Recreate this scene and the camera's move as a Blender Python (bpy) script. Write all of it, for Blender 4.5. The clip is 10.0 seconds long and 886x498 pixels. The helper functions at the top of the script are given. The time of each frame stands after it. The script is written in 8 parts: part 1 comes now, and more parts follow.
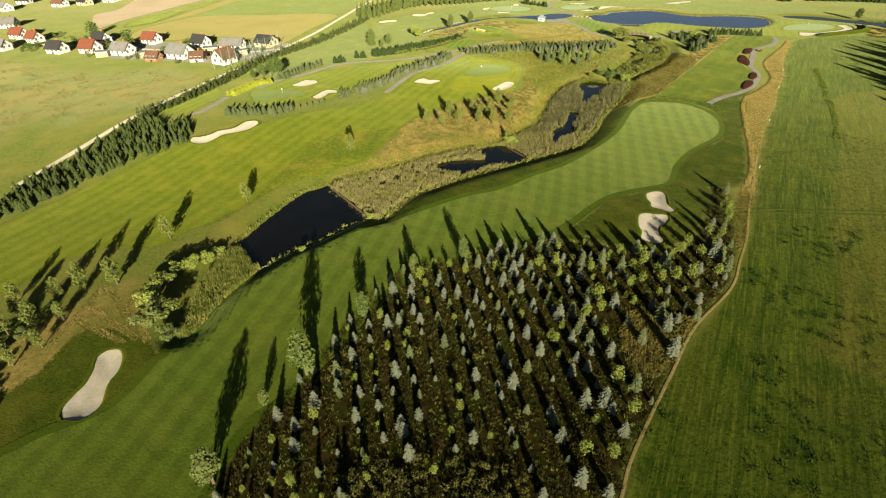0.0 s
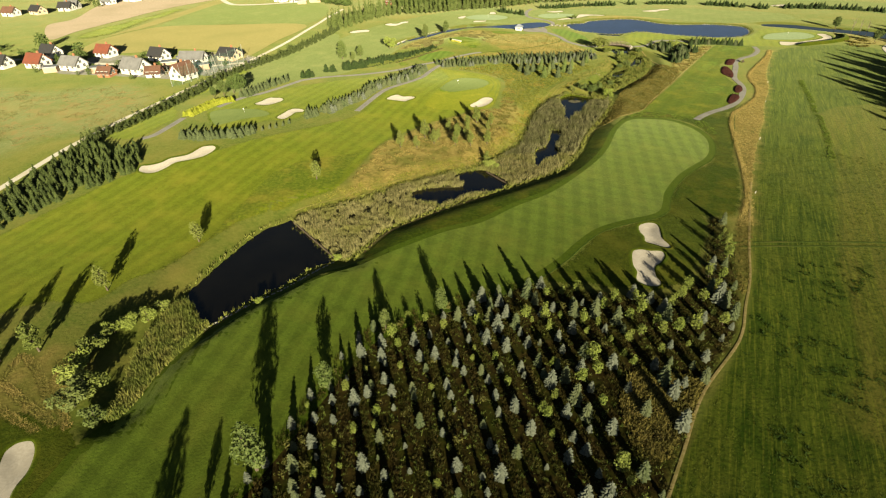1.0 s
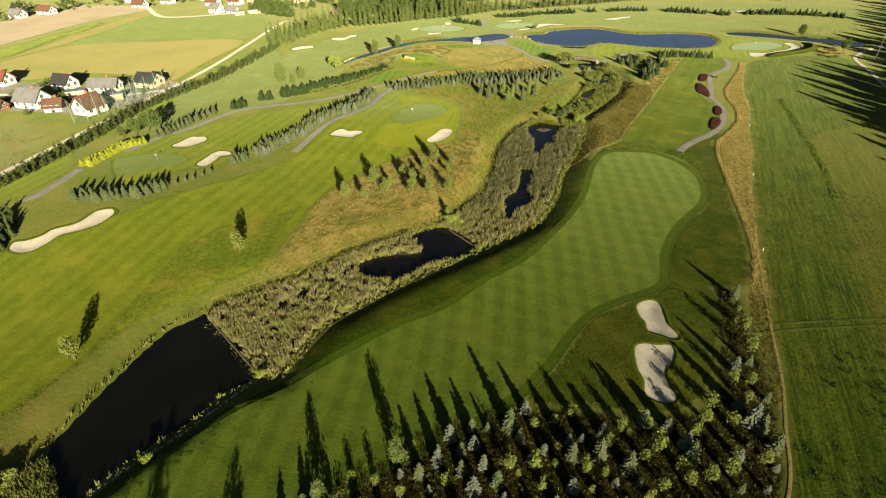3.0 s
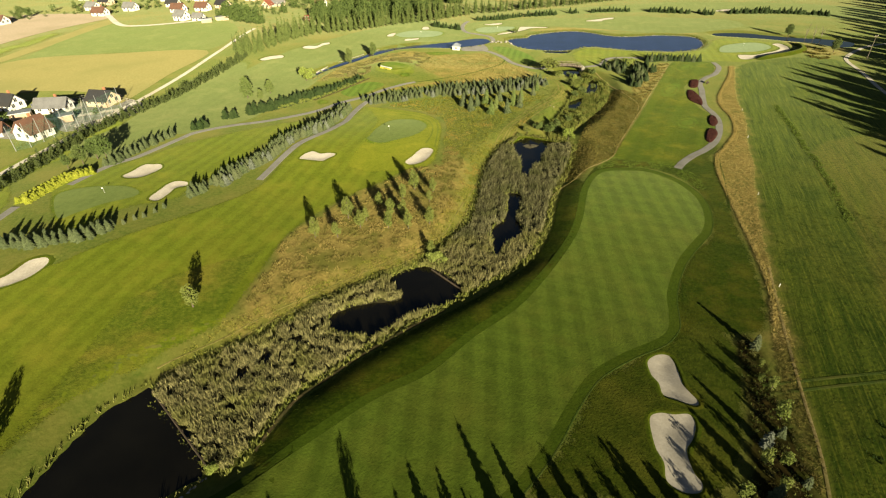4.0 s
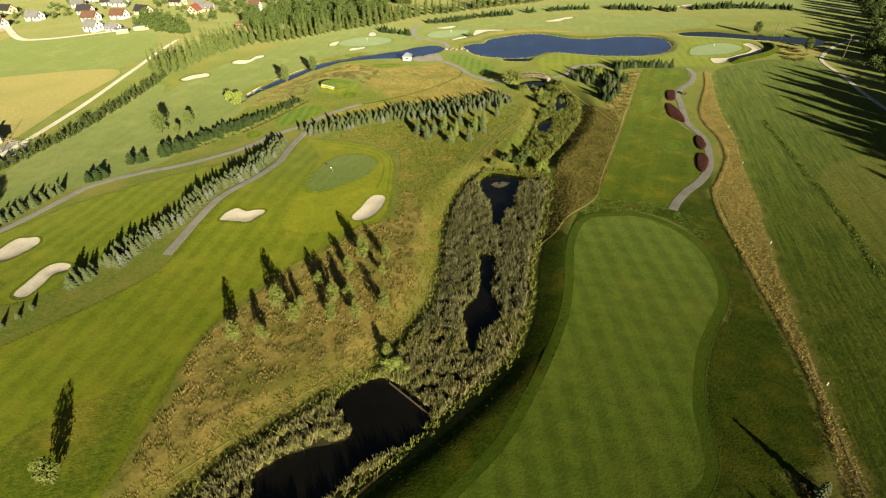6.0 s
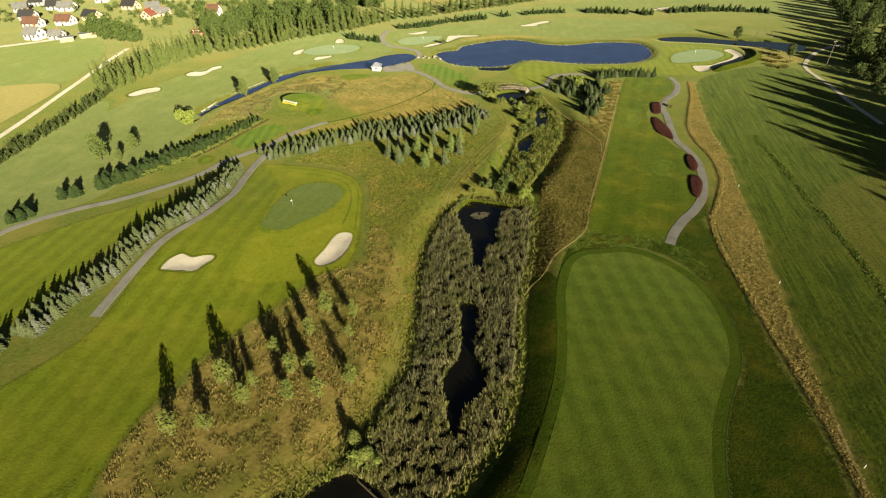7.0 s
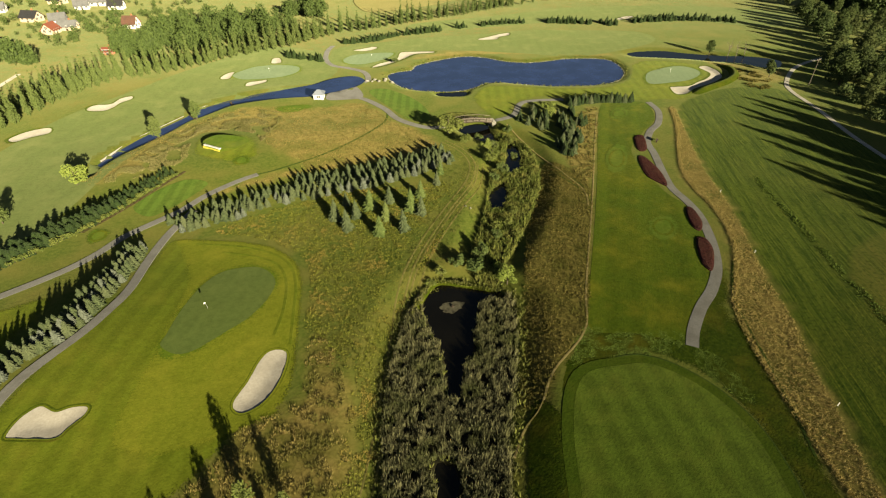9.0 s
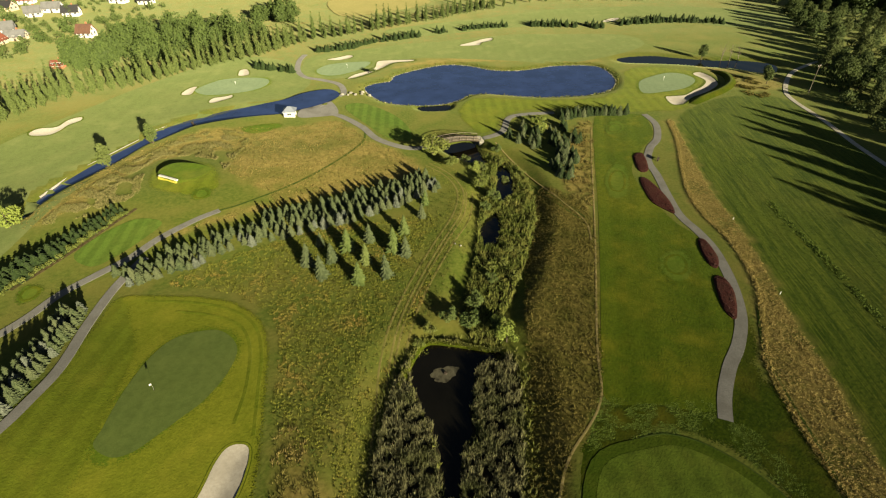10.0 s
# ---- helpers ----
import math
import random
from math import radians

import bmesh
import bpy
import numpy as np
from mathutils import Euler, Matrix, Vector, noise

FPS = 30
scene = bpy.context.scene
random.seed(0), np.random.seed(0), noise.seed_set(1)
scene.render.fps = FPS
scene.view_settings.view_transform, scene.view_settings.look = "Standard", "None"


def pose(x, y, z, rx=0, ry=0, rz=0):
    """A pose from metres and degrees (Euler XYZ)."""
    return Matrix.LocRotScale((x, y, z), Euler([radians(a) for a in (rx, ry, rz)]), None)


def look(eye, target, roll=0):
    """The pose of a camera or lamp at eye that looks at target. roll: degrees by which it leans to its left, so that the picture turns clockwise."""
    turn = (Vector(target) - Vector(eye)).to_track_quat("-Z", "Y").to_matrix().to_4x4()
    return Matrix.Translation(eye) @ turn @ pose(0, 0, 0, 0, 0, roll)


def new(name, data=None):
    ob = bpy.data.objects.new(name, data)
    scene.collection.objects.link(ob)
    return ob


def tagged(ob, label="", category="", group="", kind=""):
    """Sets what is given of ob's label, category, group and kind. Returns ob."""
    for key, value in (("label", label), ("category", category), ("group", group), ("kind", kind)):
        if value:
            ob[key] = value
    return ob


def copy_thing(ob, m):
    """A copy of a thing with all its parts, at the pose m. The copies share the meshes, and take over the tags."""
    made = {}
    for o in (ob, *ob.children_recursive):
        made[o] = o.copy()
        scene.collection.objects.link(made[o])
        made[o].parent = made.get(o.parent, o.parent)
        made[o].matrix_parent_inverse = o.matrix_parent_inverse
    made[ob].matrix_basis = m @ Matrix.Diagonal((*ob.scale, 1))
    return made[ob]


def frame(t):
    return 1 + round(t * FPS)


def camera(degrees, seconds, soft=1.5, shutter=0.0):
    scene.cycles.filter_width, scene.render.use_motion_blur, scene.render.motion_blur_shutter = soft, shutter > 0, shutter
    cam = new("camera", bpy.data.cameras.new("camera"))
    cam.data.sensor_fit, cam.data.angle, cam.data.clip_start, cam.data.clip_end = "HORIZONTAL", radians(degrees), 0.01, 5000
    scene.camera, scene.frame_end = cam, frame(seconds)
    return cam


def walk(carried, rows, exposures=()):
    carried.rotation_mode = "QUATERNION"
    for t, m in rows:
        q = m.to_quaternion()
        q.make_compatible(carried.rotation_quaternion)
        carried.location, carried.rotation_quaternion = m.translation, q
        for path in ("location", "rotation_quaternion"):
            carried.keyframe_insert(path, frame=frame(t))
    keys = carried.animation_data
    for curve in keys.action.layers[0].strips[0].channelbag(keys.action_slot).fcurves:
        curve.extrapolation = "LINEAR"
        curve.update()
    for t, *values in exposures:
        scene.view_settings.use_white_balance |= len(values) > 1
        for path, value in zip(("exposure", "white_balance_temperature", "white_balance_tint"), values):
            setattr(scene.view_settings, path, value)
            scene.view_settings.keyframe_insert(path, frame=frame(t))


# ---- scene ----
cam = camera(82.0, 10.0, soft=1.2)
PATH = [
    (0, (0.019, -1.165, 87.044), (0.003, 1.314, 85.355), -1.3),
    (0.5, (0.876, 8.631, 87.311), (0.913, 11.114, 85.626), -1.2),
    (1, (1.998, 19.326, 87.804), (2.094, 21.813, 86.129), -1.0),
    (1.5, (3.22, 29.424, 88.173), (3.373, 31.91, 86.501), -0.8),
    (2, (4.718, 40.119, 88.694), (4.926, 42.602, 87.023), -0.8),
    (2.5, (6.005, 50.314, 89.338), (6.262, 52.791, 87.663), -0.7),
    (4, (11.64, 82.84, 90.647), (12.024, 85.294, 88.962), -1.4),
    (4.5, (13.743, 93.436, 91.198), (14.181, 95.874, 89.504), -1.4),
    (5, (15.938, 104.618, 91.549), (16.429, 107.037, 89.846), -1.8),
    (5.5, (18.398, 115.221, 92.103), (18.931, 117.623, 90.387), -1.9),
    (7, (28.486, 148.824, 93.398), (29.197, 151.164, 91.659), -1.4),
    (7.5, (31.932, 159.889, 93.888), (32.697, 162.21, 92.147), -1.2),
    (8, (35.657, 171.56, 94.263), (36.477, 173.856, 92.516), -1.0),
    (8.5, (39.401, 182.797, 94.776), (40.273, 185.07, 93.023), -0.8),
    (9, (43.276, 194.665, 95.428), (44.205, 196.913, 93.672), -0.6),
    (9.5, (47.325, 205.998, 95.63), (48.294, 208.224, 93.868), -0.6),
    (10, (51.837, 218.007, 95.698), (52.852, 220.206, 93.93), -0.7),
]
walk(cam, [(t, look(eye, target, roll)) for t, eye, target, roll in PATH])

# ---- light ----
SUN_EL, SUN_AZ = radians(13.5), radians(170)          # low evening sun behind and a little to the right of the flight
scene.view_settings.exposure = 1.22
world = bpy.data.worlds.new("sky")
scene.world = world
world.use_nodes = True
wn = world.node_tree.nodes
sky = wn.new("ShaderNodeTexSky")
sky.sky_type, sky.sun_disc, sky.sun_elevation, sky.sun_rotation = "NISHITA", False, SUN_EL, SUN_AZ
world.node_tree.links.new(sky.outputs["Color"], wn["Background"].inputs["Color"])
wn["Background"].inputs["Strength"].default_value = 0.022
sun = new("sun", bpy.data.lights.new("sun", "SUN"))
sun.data.energy, sun.data.angle, sun.data.color = 5.0, radians(0.7), (0.985, 0.87, 0.575)
sun.matrix_world = look((0, 0, 0), (-math.sin(SUN_AZ) * math.cos(SUN_EL), -math.cos(SUN_AZ) * math.cos(SUN_EL), -math.sin(SUN_EL)))


# ---- materials ----
def ramp_mix(nt, fac, a, b):
    m = nt.nodes.new("ShaderNodeMix")
    m.data_type = "RGBA"
    for socket, value in ((m.inputs[0], fac), (m.inputs[6], a), (m.inputs[7], b)):
        if hasattr(value, "default_value") or hasattr(value, "links"):
            nt.links.new(value, socket)
        elif isinstance(value, tuple):
            socket.default_value = (*value, 1)
        else:
            socket.default_value = value
    return m.outputs[2]


def noise_of(nt, scale, low=0.35, high=0.65, detail=5.0, vector=None, distortion=0.0):
    n = nt.nodes.new("ShaderNodeTexNoise")
    n.inputs["Scale"].default_value, n.inputs["Detail"].default_value = scale, detail
    n.inputs["Roughness"].default_value, n.inputs["Distortion"].default_value = 0.6, distortion
    nt.links.new(vector or coords(nt), n.inputs["Vector"])
    r = nt.nodes.new("ShaderNodeMapRange")
    r.inputs["From Min"].default_value, r.inputs["From Max"].default_value = low, high
    nt.links.new(n.outputs["Fac"], r.inputs["Value"])
    return r.outputs["Result"]


def coords(nt):
    return nt.nodes.new("ShaderNodeTexCoord").outputs["Object"]


def turned(nt, angle, sx=1.0, sy=1.0):
    m = nt.nodes.new("ShaderNodeMapping")
    m.inputs["Rotation"].default_value[2] = radians(angle)
    nt.links.new(coords(nt), m.inputs["Vector"])
    k = nt.nodes.new("ShaderNodeMapping")
    k.inputs["Scale"].default_value = (sx, sy, 1)
    nt.links.new(m.outputs["Vector"], k.inputs["Vector"])
    return k.outputs["Vector"]


def scaled(nt, value, k):
    m = nt.nodes.new("ShaderNodeMath")
    m.operation = "MULTIPLY"
    nt.links.new(value, m.inputs[0])
    if isinstance(k, float):
        m.inputs[1].default_value = k
    else:
        nt.links.new(k, m.inputs[1])
    return m.outputs[0]


def stripes(nt, angle, period, distortion=0.5):
    w = nt.nodes.new("ShaderNodeTexWave")
    w.inputs["Scale"].default_value = 0.314 / period
    w.inputs["Distortion"].default_value, w.inputs["Detail"].default_value = distortion, 2.0
    w.inputs["Detail Scale"].default_value = 0.6
    nt.links.new(turned(nt, angle), w.inputs["Vector"])
    r = nt.nodes.new("ShaderNodeMapRange")
    r.inputs["From Min"].default_value, r.inputs["From Max"].default_value = 0.25, 0.75
    nt.links.new(w.outputs["Fac"], r.inputs["Value"])
    return r.outputs["Result"]


def attribute(nt, name):
    a = nt.nodes.new("ShaderNodeAttribute")
    a.attribute_name = name
    return a.outputs["Fac"]


def material(name, roughness=0.9, specular=0.2, metallic=0.0, sheen=0.0):
    """A plain material; sheen: the glow of fine upright blades seen along the ground."""
    m = bpy.data.materials.new(name)
    m.use_nodes = True
    b = m.node_tree.nodes["Principled BSDF"]
    b.inputs["Roughness"].default_value, b.inputs["Metallic"].default_value = roughness, metallic
    b.inputs["Specular IOR Level"].default_value = specular
    b.inputs["Diffuse Roughness"].default_value = 1.0 if roughness > 0.7 else 0.0
    b.inputs["Sheen Weight"].default_value, b.inputs["Sheen Roughness"].default_value = sheen, 0.3
    b.inputs["Sheen Tint"].default_value = (0.58, 0.68, 0.36, 1)
    return m, m.node_tree, b


def bumped(nt, b, height, strength=0.4, distance=0.05):
    n = nt.nodes.new("ShaderNodeBump")
    n.inputs["Strength"].default_value, n.inputs["Distance"].default_value = strength, 1.5 * distance
    nt.links.new(height, n.inputs["Height"])
    nt.links.new(n.outputs["Normal"], b.inputs["Normal"])


def surface(name, dark, light, grain=3.0, patch=0.15, third=None, roughness=0.9, specular=0.2, bump=0.3, distance=0.04, metallic=0.0):
    """A weathered surface: fine grain between two colours, and larger patches towards a third."""
    m, nt, b = material(name, roughness, specular, metallic)
    c = ramp_mix(nt, noise_of(nt, grain), dark, light)
    if third:
        c = ramp_mix(nt, scaled(nt, noise_of(nt, patch, 0.45, 0.7), 0.7), c, third)
    nt.links.new(c, b.inputs["Base Color"])
    if bump:
        bumped(nt, b, noise_of(nt, grain * 1.7, 0.2, 0.8), bump, distance)
    return m


def turf(name, dark, light, worn, bands=(), grain=2.2, bump=0.35, sheen=0.13, ragged=False):
    """Mown grass: blades leaning to and fro in the mower's bands, with worn and lush patches."""
    m, nt, b = material(name, 0.9, 0.03, 0.0, sheen)
    c = ramp_mix(nt, noise_of(nt, grain, 0.3, 0.7, 6.0), dark, light)
    for angle, period, strength in bands:
        c = ramp_mix(nt, scaled(nt, stripes(nt, angle, period), strength), c, tuple(min(1.0, k * 1.9) for k in light))
    c = ramp_mix(nt, scaled(nt, noise_of(nt, 0.055, 0.45, 0.75), 0.45), c, worn)
    c = ramp_mix(nt, scaled(nt, noise_of(nt, 7.0, 0.5, 0.7, 4.0), 0.4), c, tuple(k * 0.55 for k in dark))
    c = ramp_mix(nt, scaled(nt, noise_of(nt, 0.35, 0.5, 0.75), 0.25), c, tuple(k * 0.6 for k in dark))
    c = ramp_mix(nt, scaled(nt, noise_of(nt, 0.9, 0.48, 0.66, 7.0), 0.35), c, tuple(k * 0.7 for k in dark))
    c = ramp_mix(nt, scaled(nt, noise_of(nt, 0.14, 0.5, 0.72), 0.4), c, tuple(k * 1.25 for k in worn))
    nt.links.new(c, b.inputs["Base Color"])
    bumped(nt, b, noise_of(nt, 3.0, 0.2, 0.8, 7.0), bump * 1.5, 0.08)
    if ragged:                                                   # the sward thins out blade by blade towards its margin
        thin = nt.nodes.new("ShaderNodeMath")
        thin.operation = 'MULTIPLY_ADD'
        thin.inputs[1].default_value = 0.95
        nt.links.new(noise_of(nt, 4.0, 0.3, 0.7, 7.0), thin.inputs[0])
        nt.links.new(attribute(nt, "margin"), thin.inputs[2])
        cover = nt.nodes.new("ShaderNodeMapRange")
        cover.inputs["From Min"].default_value, cover.inputs["From Max"].default_value = 1.0, 1.03
        cover.inputs["To Min"].default_value, cover.inputs["To Max"].default_value = 1.0, 0.0
        nt.links.new(thin.outputs["Value"], cover.inputs["Value"])
        full = nt.nodes.new("ShaderNodeMath")
        full.operation = 'MAXIMUM'
        inner = nt.nodes.new("ShaderNodeMath")
        inner.operation = 'LESS_THAN'
        inner.inputs[1].default_value = 0.02
        nt.links.new(attribute(nt, "margin"), inner.inputs[0])
        nt.links.new(cover.outputs["Result"], full.inputs[0])
        nt.links.new(inner.outputs["Value"], full.inputs[1])
        nt.links.new(full.outputs["Value"], b.inputs["Alpha"])
    return m


def leaves(name, dark, light, tip, roughness=0.75):
    """Foliage: leaf by leaf and plant by plant a little different."""
    m, nt, b = material(name, roughness, 0.25)
    g, o = nt.nodes.new("ShaderNodeNewGeometry"), nt.nodes.new("ShaderNodeObjectInfo")
    c = ramp_mix(nt, g.outputs["Random Per Island"], dark, light)
    c = ramp_mix(nt, scaled(nt, o.outputs["Random"], 0.55), c, tip)
    c = ramp_mix(nt, scaled(nt, noise_of(nt, 0.25, 0.4, 0.7), 0.35), c, dark)
    nt.links.new(c, b.inputs["Base Color"])
    return m


M_FAIRWAY = turf("fairway_turf", (0.04438, 0.07051, 0.007042), (0.06698, 0.09888, 0.01115), (0.09628, 0.1075, 0.01526), ((14, 3.8, 0.25), (-58, 4.4, 0.12)), sheen=0.48)
M_FAIRWAY_L = turf("fairway_turf_left", (0.07339, 0.09673, 0.006792), (0.1019, 0.1276, 0.0105), (0.153, 0.1432, 0.01667), ((24, 3.6, 0.17), (-47, 5.5, 0.04)), sheen=0.2, ragged=True)
M_LAWN = turf("lawn_turf", (0.0125, 0.0265, 0.0016), (0.042, 0.062, 0.0042), (0.105, 0.088, 0.011), ((-40, 3.2, 0.05),), 1.6, 0.5, ragged=True)
M_LAWN_DRY = turf("worn_lawn_turf", (0.0221, 0.0378, 0.0027), (0.0578, 0.0735, 0.0072), (0.0935, 0.08925, 0.0126), ((-40, 3.2, 0.05),), 1.6, 0.5, ragged=True)
M_SEMI = turf("semi_rough_turf", (0.04828, 0.07616, 0.0065), (0.1164, 0.1428, 0.0143), (0.1988, 0.1523, 0.026), (), 1.3, 0.6, ragged=True)
M_COLLAR = turf("collar_turf", (0.0648, 0.1024, 0.0077), (0.0918, 0.1331, 0.01078), (0.1188, 0.128, 0.01617), ragged=True)
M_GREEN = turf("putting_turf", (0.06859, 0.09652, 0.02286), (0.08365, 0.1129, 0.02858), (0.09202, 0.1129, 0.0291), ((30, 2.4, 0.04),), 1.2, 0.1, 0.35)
# same putting turf, with the pale bluish light of distance put into its colour
M_GREEN_HAZED = turf("hazed_putting_turf", (0.102, 0.1398, 0.0833), (0.1232, 0.1674, 0.1029), (0.1275, 0.161, 0.098), ((30, 2.4, 0.04),), 1.2, 0.1, 0.3)
M_TEE = turf("tee_turf", (0.0495, 0.09, 0.0126), (0.072, 0.117, 0.018), (0.108, 0.126, 0.0252), ((21, 3.0, 0.26),), 1.6, 0.2)
M_TEE_SOFT = turf("worn_tee_turf", (0.0537, 0.09165, 0.008794), (0.07948, 0.1198, 0.01231), (0.129, 0.1301, 0.01934), ((60, 3.0, 0.06),), 1.6, 0.2, ragged=True)
M_LIP = turf("bunker_lip_turf", (0.0378, 0.05704, 0.00396), (0.06426, 0.08744, 0.00693), (0.1058, 0.09126, 0.0104))
# far fairway grass; distance haze is painted in as blue and pallor
M_FAIRWAY_HAZED = turf("hazed_fairway_turf", (0.09292, 0.1192, 0.03762), (0.1208, 0.149, 0.04927), (0.1486, 0.1537, 0.05913), ((24, 4.5, 0.04),))
M_FIRST = turf("first_cut_turf", (0.0324, 0.05624, 0.0045), (0.0504, 0.07904, 0.007), (0.0684, 0.0798, 0.009))
M_RIM = turf("bright_edge_turf", (0.1068, 0.1279, 0.0102), (0.151, 0.1692, 0.0153), (0.1801, 0.1682, 0.0187), ragged=True)
# pale crop green, its blue raised a little for distance haze
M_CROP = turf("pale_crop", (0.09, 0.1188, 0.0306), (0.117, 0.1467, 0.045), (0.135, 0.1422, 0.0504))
M_TEE_LAWN = turf("tee_lawn_turf", (0.03604, 0.06098, 0.00378), (0.06388, 0.09064, 0.00702), (0.15, 0.135, 0.0125), ((38, 4.6, 0.1), (38, 11.0, 0.1)), 1.6, 0.5)
M_SAND = surface("bunker_sand", (0.32, 0.295, 0.255), (0.4, 0.37, 0.325), 2.5, 0.3, (0.28, 0.255, 0.215), 0.95, 0.1, 0.15, 0.03)
M_PATH = surface("path_asphalt", (0.13, 0.128, 0.122), (0.18, 0.176, 0.168), 5.0, 0.3, (0.105, 0.1, 0.09), 0.9, 0.2, 0.2, 0.01)
M_YARD = surface("grey_yard", (0.11, 0.108, 0.1), (0.22, 0.215, 0.2), 1.2, 0.25, (0.09, 0.1, 0.04), 0.95, 0.1, 0.4, 0.03)
M_GRAVEL = surface("gravel", (0.3, 0.285, 0.255), (0.42, 0.4, 0.36), 4.0, 0.2, (0.28, 0.24, 0.16), 0.95, 0.1, 0.4, 0.03)
M_TRACK = surface("dry_track", (0.17, 0.135, 0.05), (0.27, 0.22, 0.1), 2.0, 0.2, (0.12, 0.12, 0.03), 0.95, 0.1, 0.4, 0.04)
M_RUT_GREEN = surface("green_rut", (0.03, 0.05, 0.008), (0.06, 0.085, 0.014), 2.0, 0.2, (0.09, 0.09, 0.02), 0.95, 0.1, 0.4, 0.04)
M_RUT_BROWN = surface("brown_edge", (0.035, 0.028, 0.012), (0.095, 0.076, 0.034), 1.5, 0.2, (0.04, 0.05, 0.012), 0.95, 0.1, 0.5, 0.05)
M_EDGE = surface("dark_grass_edge", (0.022, 0.042, 0.005), (0.046, 0.072, 0.01), 2.0, 0.2, (0.05, 0.06, 0.012), 0.95, 0.1, 0.4, 0.04)
M_RUT = surface("wheel_rut", (0.12, 0.11, 0.03), (0.19, 0.165, 0.055), 2.0, 0.2, (0.09, 0.1, 0.02), 0.95, 0.1, 0.4, 0.04)
M_MULCH = surface("red_mulch", (0.03, 0.01, 0.009), (0.066, 0.022, 0.018), 3.0, 0.4, (0.06, 0.03, 0.02), 0.95, 0.1, 0.9, 0.12)
M_WHEAT = surface("ripe_wheat", (0.1813, 0.1648, 0.0612), (0.2274, 0.206, 0.0828), 1.2, 0.05, (0.1617, 0.1597, 0.0585), 0.95, 0.1, 0.4, 0.1)
M_SOIL = surface("bare_soil", (0.24, 0.195, 0.14), (0.3, 0.25, 0.19), 0.8, 0.05, (0.21, 0.18, 0.12), 0.95, 0.1, 0.5, 0.1)
M_DECK = surface("pale_deck_timber", (0.289, 0.2635, 0.238), (0.408, 0.3825, 0.3485), 4.0, 0.7, (0.221, 0.204, 0.17))
M_BARK = surface("bark", (0.06, 0.045, 0.03), (0.16, 0.13, 0.1), 9.0, 0.8, (0.09, 0.08, 0.05))
M_STONE = surface("shore_stone", (0.2, 0.19, 0.16), (0.45, 0.42, 0.37), 2.0, 0.6, (0.12, 0.12, 0.08), bump=0.7)
M_WOOD = surface("grey_timber", (0.16, 0.13, 0.1), (0.3, 0.26, 0.21), 4.0, 0.7, (0.1, 0.08, 0.06))
M_DARKWOOD = surface("dark_timber", (0.04, 0.03, 0.022), (0.09, 0.07, 0.05), 4.0, 0.7, (0.03, 0.03, 0.025))
M_PLASTER = surface("white_plaster", (0.64, 0.63, 0.6), (0.76, 0.75, 0.72), 1.5, 0.3, (0.54, 0.51, 0.46), 0.85, 0.2, 0.15, 0.01)
M_CREAM = surface("cream_plaster", (0.55, 0.42, 0.3), (0.66, 0.52, 0.38), 1.5, 0.3, (0.5, 0.36, 0.25), 0.85, 0.2, 0.15, 0.01)
M_BRICK = surface("brick_wall", (0.3, 0.13, 0.07), (0.4, 0.19, 0.1), 6.0, 0.5, (0.24, 0.12, 0.08))
M_RED_TILE = surface("red_roof_tile", (0.1425, 0.0425, 0.027), (0.2175, 0.07225, 0.0432), 5.0, 0.4, (0.1125, 0.05525, 0.0405), 0.8, 0.3, 0.5, 0.05)
M_BROWN_TILE = surface("brown_roof_tile", (0.1, 0.05, 0.035), (0.17, 0.09, 0.06), 5.0, 0.4, (0.08, 0.05, 0.04), 0.8, 0.3, 0.5, 0.05)
M_DARK_TILE = surface("dark_roof_tile", (0.028, 0.028, 0.03), (0.065, 0.065, 0.07), 5.0, 0.4, (0.05, 0.045, 0.04), 0.7, 0.35, 0.5, 0.05)
M_GREY_TILE = surface("grey_roof_tile", (0.13, 0.13, 0.135), (0.21, 0.21, 0.215), 5.0, 0.4, (0.1, 0.1, 0.1), 0.75, 0.3, 0.5, 0.05)
M_BLUE_ROOF = surface("blue_grey_roof", (0.24, 0.27, 0.33), (0.33, 0.36, 0.43), 3.0, 0.5, (0.2, 0.22, 0.26), 0.6, 0.4, 0.2, 0.02)
M_METAL = surface("galvanised_metal", (0.4, 0.42, 0.43), (0.55, 0.57, 0.58), 3.0, 0.6, (0.3, 0.31, 0.32), 0.5, 0.5, 0.1, 0.005, 0.6)
M_WHITE = surface("white_paint", (0.72, 0.72, 0.7), (0.82, 0.82, 0.8), 4.0, 0.5, (0.6, 0.58, 0.54), 0.6, 0.3, 0.1, 0.005)
M_YELLOW = surface("yellow_paint", (0.6, 0.5, 0.05), (0.72, 0.62, 0.1), 4.0, 0.5, (0.5, 0.42, 0.1), 0.7, 0.3, 0.1, 0.005)
M_GLASS_DARK = surface("window_glass", (0.02, 0.025, 0.03), (0.04, 0.045, 0.05), 2.0, roughness=0.1, specular=0.6, bump=0)
M_SPRUCE_BLUE = leaves("blue_spruce_needles", (0.0516, 0.0645, 0.0462), (0.1462, 0.1634, 0.126), (0.1548, 0.172, 0.126))
M_SPRUCE = leaves("spruce_needles", (0.03672, 0.0546, 0.02175), (0.09936, 0.1239, 0.0522), (0.1242, 0.1344, 0.0667))
M_PINE = leaves("pine_needles", (0.0135, 0.027, 0.0075), (0.0375, 0.0615, 0.015), (0.04125, 0.06, 0.01875))
M_BELT = leaves("belt_pine_needles", (0.024, 0.04, 0.0102), (0.08, 0.104, 0.0272), (0.08, 0.096, 0.02975))
